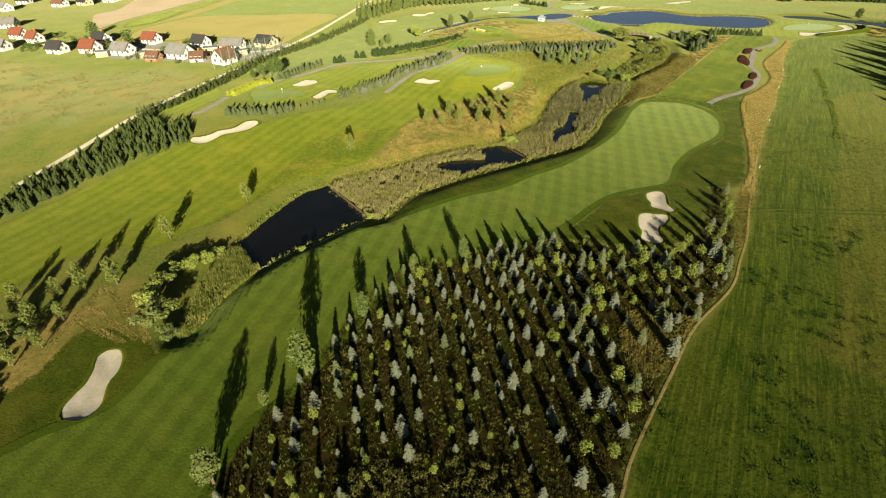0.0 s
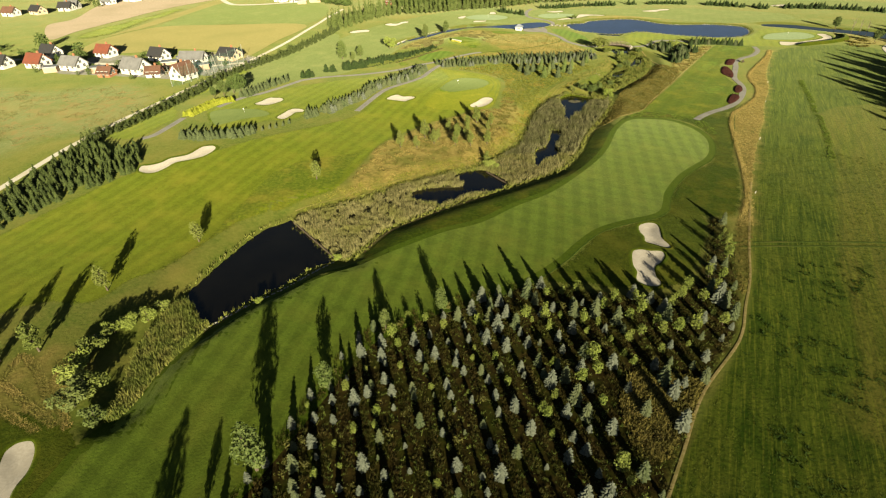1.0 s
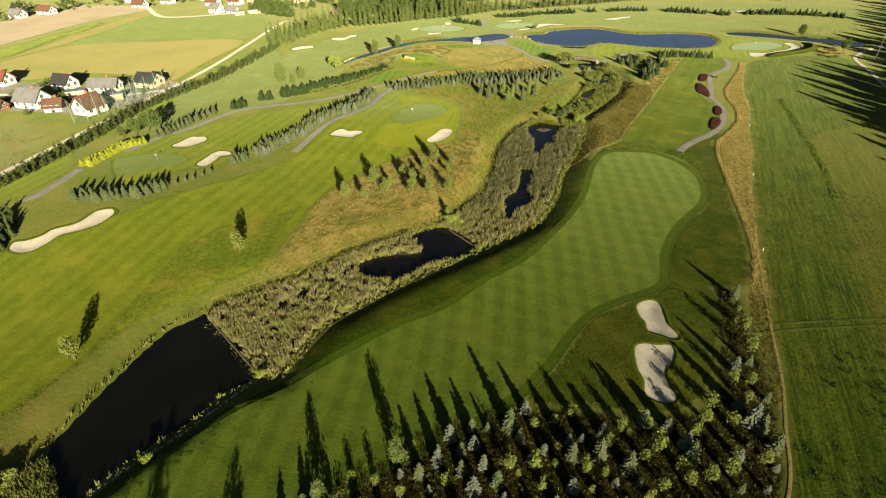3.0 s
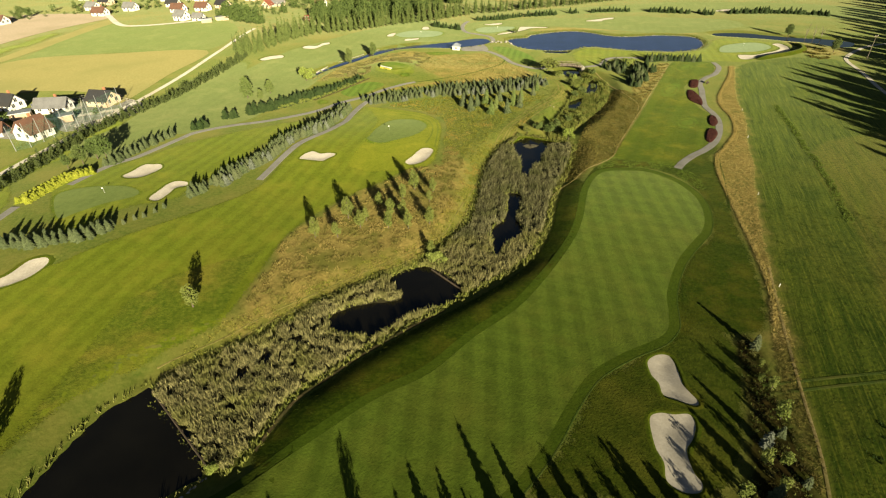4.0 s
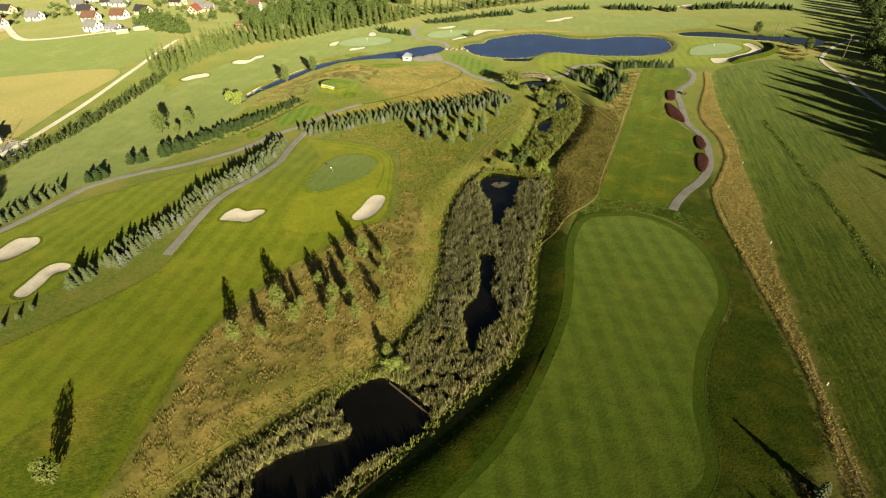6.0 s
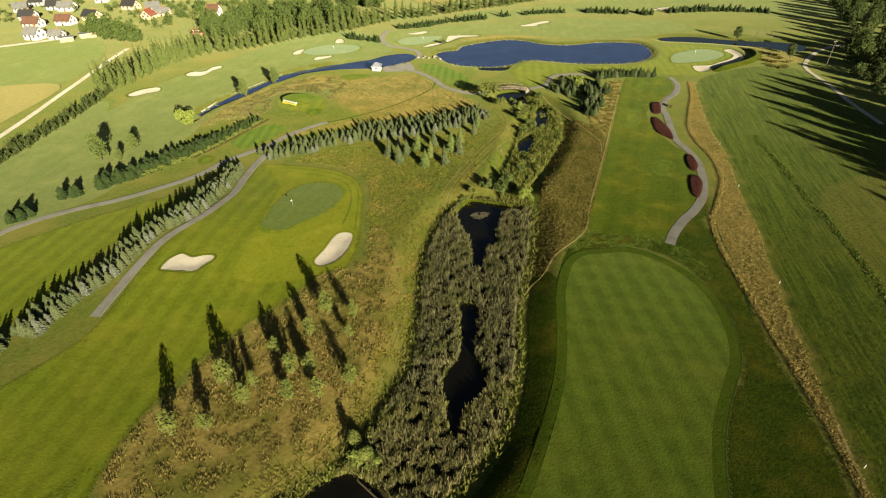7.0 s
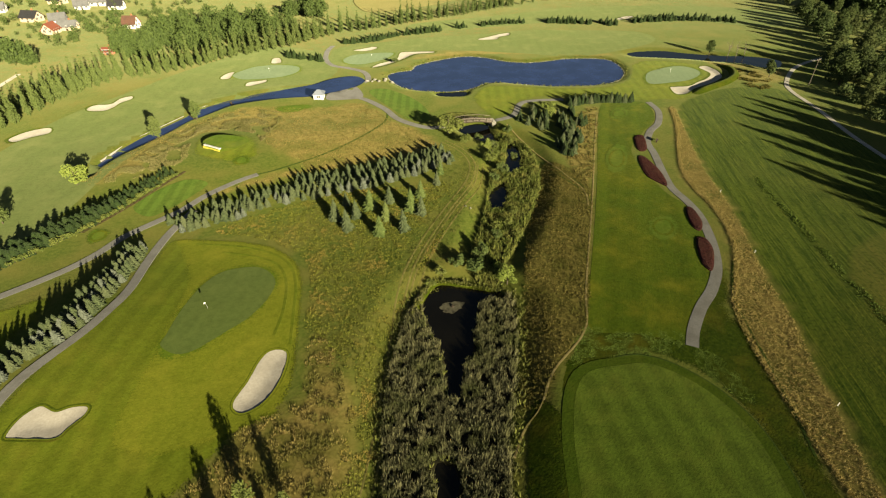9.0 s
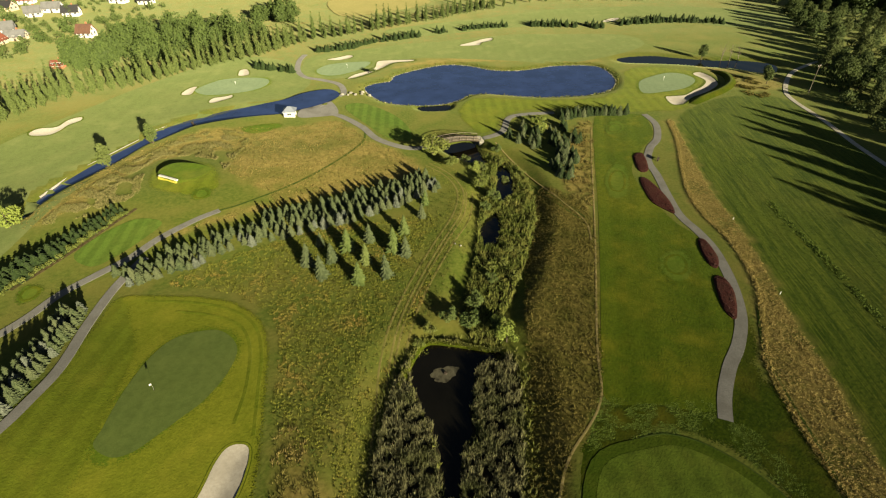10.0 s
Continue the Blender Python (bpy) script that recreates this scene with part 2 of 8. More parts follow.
M_HEATH = leaves("heath_leaves", (0.042, 0.045, 0.0084), (0.119, 0.12, 0.0245), (0.105, 0.0975, 0.021))
M_LARCH = leaves("larch_needles", (0.078, 0.1125, 0.0171), (0.1755, 0.2188, 0.038), (0.195, 0.2188, 0.0475))
M_LEAF = leaves("broad_leaves", (0.045, 0.075, 0.015), (0.12, 0.158, 0.043), (0.15, 0.168, 0.05))
M_LEAF_YOUNG = leaves("young_leaves", (0.06622, 0.09288, 0.0162), (0.1561, 0.1858, 0.0405), (0.175, 0.1858, 0.045))
M_LEAF_DARK = leaves("dark_broad_leaves", (0.036, 0.062, 0.014), (0.095, 0.135, 0.034), (0.12, 0.145, 0.042))
M_LEAF_YELLOW = leaves("yellow_green_leaves", (0.1248, 0.168, 0.023), (0.234, 0.2856, 0.0575), (0.2574, 0.2856, 0.0805))
M_HEDGE = leaves("hedge_leaves", (0.1275, 0.1568, 0.012), (0.289, 0.3135, 0.03), (0.323, 0.33, 0.04))


def meadow(name, dark, light, other, patch_scale, low=0.5, high=0.7):
    """Wild grass blades, turning towards another colour in patches."""
    m, nt, b = material(name, 0.85, 0.15)
    g = nt.nodes.new("ShaderNodeNewGeometry")
    c = ramp_mix(nt, g.outputs["Random Per Island"], dark, light)
    c = ramp_mix(nt, scaled(nt, noise_of(nt, patch_scale, low, high), 0.85), c, other)
    nt.links.new(c, b.inputs["Base Color"])
    return m


M_TUFT_DRY = meadow("dry_grass_blades", (0.15, 0.115, 0.03), (0.38, 0.3, 0.1), (0.125, 0.128, 0.026), 0.16, 0.4, 0.6)
M_REED = meadow("reed_blades", (0.04637, 0.04637, 0.0158), (0.3524, 0.3246, 0.1448), (0.1762, 0.1809, 0.04827), 0.14, 0.46, 0.64)
M_REED_GREY = meadow("grey_reed_blades", (0.02838, 0.02841, 0.01376), (0.2743, 0.2638, 0.129), (0.08514, 0.09641, 0.0301), 0.2, 0.46, 0.64)
M_STRAW = meadow("straw_blades", (0.2808, 0.2121, 0.06143), (0.54, 0.4347, 0.1607), (0.216, 0.1803, 0.04253), 0.3, 0.5, 0.7)
M_TUFT = meadow("rough_grass_blades", (0.05, 0.075, 0.012), (0.125, 0.155, 0.028), (0.16, 0.14, 0.04), 0.2)
M_FRINGE = meadow("fringe_blades", (0.1, 0.12, 0.02), (0.24, 0.25, 0.06), (0.12, 0.115, 0.04), 0.25, 0.45, 0.65)
M_TUFT_BROWN = meadow("brown_grass_blades", (0.1103, 0.092, 0.01906), (0.2433, 0.2024, 0.05336), (0.07603, 0.08096, 0.01198), 0.15, 0.45, 0.65)
M_MEADOW = meadow("meadow_blades", (0.072, 0.092, 0.01), (0.285, 0.285, 0.048), (0.32, 0.23, 0.06), 0.13, 0.5, 0.68)
M_WEED_PALE = meadow("pale_weed_blades", (0.075, 0.117, 0.012), (0.1875, 0.2535, 0.045), (0.075, 0.117, 0.012), 0.6)
M_ROUGH = meadow("rough_lawn_blades", (0.0121, 0.0276, 0.002), (0.05775, 0.081, 0.0076), (0.066, 0.06, 0.0096), 0.2)
M_HAY = meadow("hay_blades", (0.02112, 0.0408, 0.0027), (0.099, 0.119, 0.0135), (0.01584, 0.03536, 0.0027), 0.13, 0.52, 0.64)
M_WEED_DARK = meadow("dark_weed_blades", (0.0126, 0.0315, 0.003), (0.042, 0.075, 0.0078), (0.028, 0.0525, 0.006), 0.3)
M_HILLWEED = meadow("hill_weed_blades", (0.12, 0.115, 0.04), (0.28, 0.25, 0.1), (0.17, 0.17, 0.05), 0.12, 0.45, 0.65)
M_SEDGE = meadow("sedge_blades", (0.052, 0.07808, 0.0132), (0.1885, 0.2135, 0.0462), (0.221, 0.2135, 0.0572), 0.3, 0.45, 0.65)
# weed colours lowered to carry the shade between the plantation trees
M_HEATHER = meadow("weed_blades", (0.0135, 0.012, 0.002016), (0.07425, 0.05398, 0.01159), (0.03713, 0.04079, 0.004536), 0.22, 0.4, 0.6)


def ground_material():
    m, nt, b = material("ground_grass", 0.95, 0.03, 0.0, 0.17)
    c = ramp_mix(nt, noise_of(nt, 1.3, 0.3, 0.7, 7.0), (0.052, 0.078, 0.011), (0.106, 0.122, 0.024))
    c = ramp_mix(nt, scaled(nt, noise_of(nt, 0.09, 0.4, 0.7), 0.75), c, (0.14, 0.125, 0.032))
    # fallow meadow colours, also paled and blued for haze on far ground
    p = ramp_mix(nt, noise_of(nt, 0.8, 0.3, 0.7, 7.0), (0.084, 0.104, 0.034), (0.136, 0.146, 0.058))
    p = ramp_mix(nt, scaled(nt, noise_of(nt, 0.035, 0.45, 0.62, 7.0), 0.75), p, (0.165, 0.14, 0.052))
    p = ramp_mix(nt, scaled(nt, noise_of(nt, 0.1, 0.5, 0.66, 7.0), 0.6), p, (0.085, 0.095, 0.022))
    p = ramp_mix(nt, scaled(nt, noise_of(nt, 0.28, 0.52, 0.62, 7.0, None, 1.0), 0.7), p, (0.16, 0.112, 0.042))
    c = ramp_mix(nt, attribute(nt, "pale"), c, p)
    # mown hay field: long thin swaths
    f = ramp_mix(nt, noise_of(nt, 0.5, 0.3, 0.7, 6.0, turned(nt, -57, 0.07, 1.5)), (0.01904, 0.0385, 0.003), (0.0714, 0.0959, 0.01))
    f = ramp_mix(nt, scaled(nt, noise_of(nt, 0.7, 0.55, 0.75, 6.0), 0.4), f, (0.01632, 0.035, 0.003))
    f = ramp_mix(nt, scaled(nt, noise_of(nt, 0.035, 0.5, 0.7), 0.45), f, (0.0782, 0.0784, 0.012))
    f = ramp_mix(nt, scaled(nt, noise_of(nt, 0.13, 0.52, 0.64, 7.0), 0.6), f, (0.01496, 0.035, 0.0025))
    f = ramp_mix(nt, scaled(nt, noise_of(nt, 0.07, 0.56, 0.72, 6.0, turned(nt, -57, 0.35, 1.0)), 0.22), f, (0.102, 0.084, 0.0175))
    f = ramp_mix(nt, scaled(nt, attribute(nt, "stubble"), noise_of(nt, 0.4, 0.2, 0.6, 7.0, turned(nt, -57, 0.1, 1.0))), f, (0.102, 0.0945, 0.018))
    f = ramp_mix(nt, scaled(nt, noise_of(nt, 2.4, 0.5, 0.64, 6.0, turned(nt, -61, 0.05, 1.2)), 0.6), f, (0.115, 0.13, 0.015))
    f = ramp_mix(nt, scaled(nt, noise_of(nt, 0.9, 0.55, 0.7, 5.0, turned(nt, -61, 0.03, 1.3)), 0.6), f, (0.014, 0.032, 0.002))
    f = ramp_mix(nt, scaled(nt, noise_of(nt, 1.3, 0.5, 0.62, 7.0), 0.5), f, (0.012, 0.03, 0.002))
    c = ramp_mix(nt, attribute(nt, "field"), c, f)
    d = ramp_mix(nt, noise_of(nt, 1.1, 0.3, 0.7, 7.0, None, 0.8), (0.115, 0.09, 0.024), (0.24, 0.19, 0.06))
    d = ramp_mix(nt, scaled(nt, noise_of(nt, 0.11, 0.44, 0.64), 0.8), d, (0.085, 0.092, 0.018))
    c = ramp_mix(nt, scaled(nt, attribute(nt, "dry"), noise_of(nt, 0.3, 0.12, 0.4)), c, d)
    # brown-olive bank grass, its colours darkened for the slope's shade
    o = ramp_mix(nt, noise_of(nt, 1.2, 0.35, 0.65, 7.0, turned(nt, -40, 1.0, 0.3)), (0.062, 0.056, 0.012), (0.145, 0.122, 0.034))
    o = ramp_mix(nt, scaled(nt, noise_of(nt, 0.2, 0.45, 0.65), 0.7), o, (0.052, 0.056, 0.01))
    c = ramp_mix(nt, attribute(nt, "brown"), c, o)
    # brown and green scrub floor, darkened in colour for the young trees' overlapping shadows
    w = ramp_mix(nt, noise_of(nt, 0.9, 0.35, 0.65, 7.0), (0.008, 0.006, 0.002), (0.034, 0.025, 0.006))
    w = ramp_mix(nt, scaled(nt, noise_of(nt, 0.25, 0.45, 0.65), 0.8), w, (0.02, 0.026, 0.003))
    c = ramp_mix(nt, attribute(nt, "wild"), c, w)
    mud = ramp_mix(nt, noise_of(nt, 1.0), (0.012, 0.012, 0.007), (0.04, 0.036, 0.018))
    c = ramp_mix(nt, attribute(nt, "mud"), c, mud)
    nt.links.new(c, b.inputs["Base Color"])
    bumped(nt, b, noise_of(nt, 1.9, 0.2, 0.8, 8.0), 0.5, 0.12)
    return m


def water_material(name, body_tone, ripple, ior=1.33):
    m, nt, b = material(name, 0.04, 0.5)
    b.inputs["IOR"].default_value = ior
    c = ramp_mix(nt, noise_of(nt, 0.12, 0.4, 0.75), tuple(k * 0.6 for k in body_tone), body_tone)
    nt.links.new(c, b.inputs["Base Color"])
    bumped(nt, b, noise_of(nt, 1.5, 0.2, 0.8, 3.0), ripple, 0.02)
    return m


M_WATER = water_material("dark_pond_water", (0.009, 0.008, 0.005), 0.1)
# blue of the reflected sky is put into this water's base colour
M_LAKE = water_material("sky_tinted_water", (0.055, 0.092, 0.27), 0.25, 1.6)


# ---- plan: outlines, in steps of 1.5 m; brought to metres at the end ----
POND_MAIN = [(-29.7, 116.1), (-18.4, 101.2), (-21.9, 97.1), (-24.8, 93.8), (-28.1, 90.1), (-31.5, 87.7), (-34.4, 84.5), (-36.7, 81.7), (-38.3, 81.1),
    (-41.8, 86.5), (-44, 90.4), (-42.9, 94), (-41.1, 99.5), (-39.6, 103), (-37.8, 107.5), (-34.9, 112.8), (-30.9, 115.4)]
POND_REED = [(10.2, 138.5), (15.6, 139.7), (18.6, 138.6), (22.8, 131.8), (19.9, 127.2), (12.7, 125.7), (6.3, 121.7), (0.5, 122.8), (-2, 125.7), (-1.5,
    128.3), (4.3, 130.2), (11.1, 130.3), (10.5, 134.2)]
POOL_NARROW = [(42.3, 166.3), (43.9, 166.3), (45.2, 164.9), (43.3, 160.2), (40.8, 154.9), (41, 151.4), (40.2, 147.6), (38.3, 145.8), (35.3, 144.5),
    (33.7, 142.5), (32.6, 140.4), (32.2, 141.3), (32.3, 143.8), (33.4, 146.1), (33.4, 148.5), (34.4, 151.2), (36, 152.7), (38.1, 154.7), (40.5, 159.9)]
POOL_FOUNTAIN = [(54.8, 200.6), (58.2, 203), (61.8, 201), (68, 196.2), (67, 193.7), (63.9, 194.3), (62.1, 193.3), (59.9, 189.5), (57.6, 186.6), (56.9,
    184), (53.9, 181.6), (50.5, 175.9), (49, 176.6), (50.1, 179.7), (51.9, 187.6), (51.6, 189.9), (52.1, 194.4), (52.8, 197.8)]
POOL_A = [(102.5, 255.5), (103.6, 250.7), (98.9, 241.3), (94.3, 237.8), (93.2, 240.2), (98.4, 249)]
POOL_B = [(83.5, 230.7), (89, 233.6), (87.4, 227.9), (82.9, 223), (80.4, 223.9)]
POOL_C = [(-8.7, 123.1), (-7.5, 123.9), (-6.4, 123.2), (-6.8, 121.7), (-8.2, 121.4)]
POOL_D = [(-13.6, 118.7), (-12.7, 120.4), (-11.4, 120.6), (-11.3, 118.7), (-12.4, 117.9)]
POOL_E = [(-16.8, 115.5), (-16, 117.6), (-14.8, 118), (-14.6, 116), (-15.6, 114.7)]
POOL_BRIDGE = [(94, 272.8), (100.3, 274.1), (103.6, 271.1), (101.4, 263.5), (101.1, 256.9), (97, 260.5), (93.9, 266.8)]
POOL_LAKE = [(99.6, 306.5), (105.3, 306.1), (110.7, 303.4), (109.1, 299.4), (105.9, 298.1), (99, 301.5)]
LAKE = [(88.8, 332), (94.3, 335), (100.2, 335.1), (104.7, 340.6), (117.3, 344.2), (129.1, 344.4), (136.9, 338.6), (142.6, 329.6), (152.5, 323.7),
    (168.4, 322.5), (181.4, 316.7), (184.3, 310.8), (181.2, 300.9), (176, 293.5), (168.7, 288.6), (159, 288.1), (150.7, 290.4), (141.3, 294.4), (133.2,
    300.5), (126.7, 305.8), (120.4, 307), (114.4, 304.2), (107.6, 303.8), (98.3, 307.3), (91.8, 312.4), (88.6, 320.4)]
RIVER = [(200, 319.2), (214.3, 315.7), (222.6, 307.5), (232.7, 298.5), (244.7, 291.5), (250.1, 282.4), (241.8, 275.6), (235.5, 278.8), (231.9, 286.5),
    (223.7, 293.3), (215.8, 300.9), (206.5, 307.4), (197.2, 314)]
CANAL = [(-12, 277), (-8.6, 288), (-2.3, 296.6), (1, 300.6), (4.6, 304.4), (13, 312.8), (16, 317.5), (24.6, 322.8), (31.2, 325), (38.6, 327.1), (48, 328.2), (57.7, 328.9),
    (66.6, 332.8), (75, 332.7), (77.2, 326.8), (74.3, 322.4), (67.4, 319.1), (61.5, 317.9), (55.4, 316.9), (46.4, 317.6), (37.4, 317.4), (31.2, 317.1), (25.9, 316.4), (17.1, 311.2),
    (13.2, 309), (6.2, 300.2), (1.3, 294.8), (-5.2, 288), (-9.6, 281), (-11, 276.5)]
BUNKER0 = [(-54.9, 56.4), (-54.1, 57.5), (-52.4, 57.7), (-51, 56), (-50.2, 53.3), (-50.4, 50.6), (-49.4, 47), (-49.8, 45.1), (-51.2, 44.2), (-53.2,
    44.5), (-54.4, 46.1), (-54.3, 48.6), (-53.8, 50.7), (-54.1, 53.4), (-54.7, 55.2)]
BUNKER1 = [(47.6, 105.4), (49.6, 106.5), (51.6, 106), (51.3, 103.1), (50.4, 99.7), (50.8, 96.9), (49.9, 96.1), (47.9, 97.5), (46.5, 98.8), (47, 101),
    (46.8, 102.8)]
BUNKER2 = [(42.5, 95.3), (44.2, 96), (46.3, 95.3), (48.3, 94.9), (48, 93), (46.4, 91.1), (44.8, 89.8), (44, 87.1), (44.2, 85.3), (43.2, 84.3), (41.2,
    84.8), (40.1, 86.5), (41, 88.8), (41.1, 91.3)]
BUNKER3 = [(-72.4, 137.5), (-72.8, 140.1), (-70.6, 140.4), (-68.1, 141.6), (-66.6, 143.7), (-62.4, 145.6), (-60.2, 149.9), (-57.2, 150.4), (-56.1,
    148.2), (-57.6, 144.6), (-60.6, 142.5), (-64.3, 141.1), (-65.7, 138.7), (-67.6, 136.4), (-69.8, 136.1)]
BUNKER4 = [(-55.3, 188.2), (-53.9, 191), (-52.2, 195), (-49.6, 195), (-47.7, 194.5), (-46.8, 191.8), (-48.3, 188.7), (-50.5, 186.4), (-53.4, 186.3)]
BUNKER5 = [(-44.7, 173.9), (-43.4, 178.4), (-42.1, 181.9), (-40, 182.8), (-37.8, 181.6), (-37.8, 179.6), (-40, 178.5), (-40.8, 175.5), (-42.1, 172.3),
    (-43.6, 172.1)]
BUNKER6 = [(-10.6, 191.3), (-9.4, 193.7), (-7.1, 194.9), (-5, 193), (-3.1, 193), (-0.9, 192.3), (-1.1, 190.9), (-2.9, 189.5), (-4.3, 188.4), (-7.1,
    189.4), (-9.6, 190.5)]
BUNKER7 = [(18.5, 186.4), (20.7, 189.3), (22.9, 193), (24.8, 194.6), (26.9, 193.8), (26.8, 191.4), (24.8, 187.2), (22.2, 184.4), (19.5, 183.6), (18.3,
    184.7)]
BUNKER8 = [(-17.5, 331.3), (-15.3, 333.5), (-10.8, 333.1), (-8.1, 337.6), (-4.7, 339.1), (-4.5, 336.2), (-7.8, 333.3), (-9.7, 329.6), (-12.4, 327.2),
    (-16.8, 328.5)]
BUNKER9 = [(-35.8, 311.5), (-32.3, 315.9), (-26.5, 317.2), (-25.7, 312.7), (-29.8, 310.8), (-33.9, 308.5)]
BUNKER10 = [(26.2, 350.6), (28.9, 355.1), (31.5, 355.9), (30.7, 352.7), (29, 347.9), (26.3, 347.9)]
BUNKER11 = [(34.1, 336.7), (35.7, 340.4), (40, 341), (42.2, 341.8), (41.7, 338.7), (37.8, 336.2), (35.3, 335.2)]
BUNKER12 = [(47.5, 366.5), (49.1, 372.5), (51.7, 372.3), (51.4, 365), (49.3, 363.7), (47.6, 364.4)]
BUNKER13 = [(85.3, 373.3), (90.1, 374.4), (95.7, 375.8), (97, 373.5), (94.7, 371.2), (90, 370.3)]
BUNKER14 = [(85.9, 344.2), (90.5, 348), (99.2, 351.6), (104.2, 360.6), (108.9, 359.9), (118.5, 356), (117.1, 354.4), (109.6, 355.6), (103.6, 351.7),
    (97.9, 348), (91.6, 344.8), (87.1, 343.6)]
BUNKER15 = [(147.8, 368.6), (154, 370.3), (162.4, 373), (167.2, 372.7), (164.8, 368.8), (159.2, 367.7), (156, 364.5), (153.6, 364.7), (148, 366.6)]
BUNKER16 = [(181.1, 272.8), (184, 272.6), (189, 271.4), (195.4, 273.5), (202.2, 275.6), (208.1, 279.9), (209.9, 287.6), (214.3, 287.8), (213, 280.5),
    (208.1, 274.1), (198.8, 270.4), (189.4, 268.6), (182, 265.4), (178.2, 266.7)]
BUNKER17 = [(237.3, 375.6), (244.9, 379.2), (250.5, 377.9), (246, 374), (238.8, 373.3)]
BED0 = [(138.1, 241.5), (141.5, 241.4), (136.1, 233.3), (133.2, 233.7)]
BED1 = [(129.8, 229.7), (132, 229.7), (129.6, 220.5), (125.8, 213.7), (124.7, 215.9), (124.7, 220.8)]
BED2 = [(122, 203.6), (123.4, 202.9), (120.9, 197.4), (117.8, 194.7), (117.1, 196.1), (119.3, 200.3)]
BED3 = [(114.6, 192.9), (116.4, 192), (114.4, 187.8), (109, 182.8), (108.5, 184.7), (110.9, 188.6)]
PATH_TEE = [(90, 168.8), (93.5, 172), (98.8, 175.6), (104.1, 178.4), (109.7, 182.5), (114.5, 187.7), (118.6, 193.3), (122.5, 199.9), (124.6, 206),
    (126, 212.5), (129.8, 219.8), (135.8, 229.9), (139.6, 237.2), (146, 243.3), (152.7, 247.4), (160.1, 255.8), (162.7, 263.6)]
PATH_GREEN = [(-20.2, 180.7), (-17.9, 186.6), (-14.7, 194.4), (-10.9, 201.7), (-4.2, 208.5), (-0.7, 213.6), (2.5, 219.8), (5.3, 230.5), (8.8, 239.8),
    (13.9, 247.8)]
PATH_HEDGE = [(-80.4, 158.5), (-77.6, 161), (-75.6, 169.1), (-74.5, 175.1)]
PATH_LEFT = [(-66.8, 185), (-61.2, 196.5), (-56.4, 200.9), (-52.1, 207.2), (-47.4, 214.2), (-43.9, 218.6), (-34.1, 223.3), (-23.4, 226.1), (-11.5,
    231.5), (-5.5, 236), (-0.4, 241.8), (5.2, 245.5), (11.2, 248.9), (17, 253.4), (24.7, 257), (30, 258.5)]
PATH_HUT = [(78.5, 385.2), (74, 376.4), (70.3, 362.6), (71, 352.5), (76.3, 346.3), (80.8, 338.3), (79.6, 328.3), (74.7, 324.1), (69.1, 319.8), (65.5,
    315.4), (72, 307.5), (75.8, 294.9), (76.9, 284.5), (80.5, 277.1), (85, 272.9), (90.4, 272.9)]
PATH_BRIDGE_E = [(103.7, 271.4), (108.1, 270.6), (114.3, 272.7), (121.1, 280.6), (127.1, 281.4), (137.1, 278.1)]
ROAD_RIGHT = [(192.3, 201.3), (194.8, 207.2), (199.9, 217.4), (209.4, 233.7), (218.5, 252), (227.4, 260.7), (244.4, 270.8), (260.6, 275.1), (282.5,
    277.6)]
ROAD_LEFT = [(-109, 115), (-103, 140), (-98.1, 163), (-95, 177.8), (-91, 193), (-85, 215), (-79.5, 236), (-75.6, 248.6), (-72.3, 259), (-68.2, 276),
    (-64, 297), (-59, 325.5), (-53.7, 355), (-48, 385)]
ROAD_FIELD = [(-169.7, 484.6), (-153.2, 459.8), (-133.8, 422.7), (-120.3, 413.7), (-99.3, 416.6), (-82.1, 422.5)]
GREEN0 = [(8.5, 201.2), (9.4, 203.7), (11.5, 209.3), (14.7, 215.6), (18, 219.3), (21.5, 220.1), (25.5, 219.1), (27.6, 215.8), (27.9, 212.1), (25.7,
    207.6), (22.2, 203.7), (19.1, 201.7), (16.2, 199.9), (13.2, 198.3), (10.6, 198.5)]
GREEN1 = [(30.6, 351.7), (35.9, 358), (42.4, 361.7), (52.6, 359.3), (57.2, 354.4), (55.1, 347.9), (48.3, 343.7), (38.5, 343.5), (33, 345.6)]
GREEN2 = [(77.3, 359.5), (83.5, 365.3), (93.3, 365.1), (101, 361.3), (94.7, 353.7), (84, 349.7), (77.9, 352.6)]
GREEN3 = [(181.9, 287.3), (188.5, 291.4), (201.4, 292.8), (206.2, 288.7), (204.7, 281.7), (195.4, 276.9), (185.8, 277), (177.2, 279.3)]
GREEN4 = [(-67.3, 178.3), (-64.6, 181.8), (-58.2, 182.3), (-52.1, 181), (-48.1, 177.6), (-48.7, 174.7), (-54.1, 172.1), (-58.7, 168.4), (-61.8,
    166.7)]
TEE0 = [(0.8, 254.5), (5.7, 259.9), (12.5, 262.8), (17.8, 259), (13.5, 254.3), (8.1, 250.2), (4.1, 249)]
TEE1 = [(24, 267.8), (26.4, 270.8), (29.2, 269.5), (29.8, 265.3), (27, 263.7), (24.6, 264.7)]
TEE2 = [(107.9, 201.6), (112.9, 204.1), (116.9, 202.6), (114.7, 197.2), (109.4, 193.9), (105.9, 196.2)]
TEE3 = [(120.8, 233.8), (129.2, 240.4), (132.8, 237.9), (125.7, 228.1), (119.3, 223.5), (116.5, 226.3)]
TEE4 = [(141.7, 259.1), (148.1, 264.4), (152.2, 262.4), (149.7, 257), (144.5, 254.8), (140.9, 255.7)]
TEE5 = [(39.9, 306.9), (43.5, 309.2), (50.5, 309.4), (54.3, 306.7), (51, 302.9), (44.1, 301.6)]
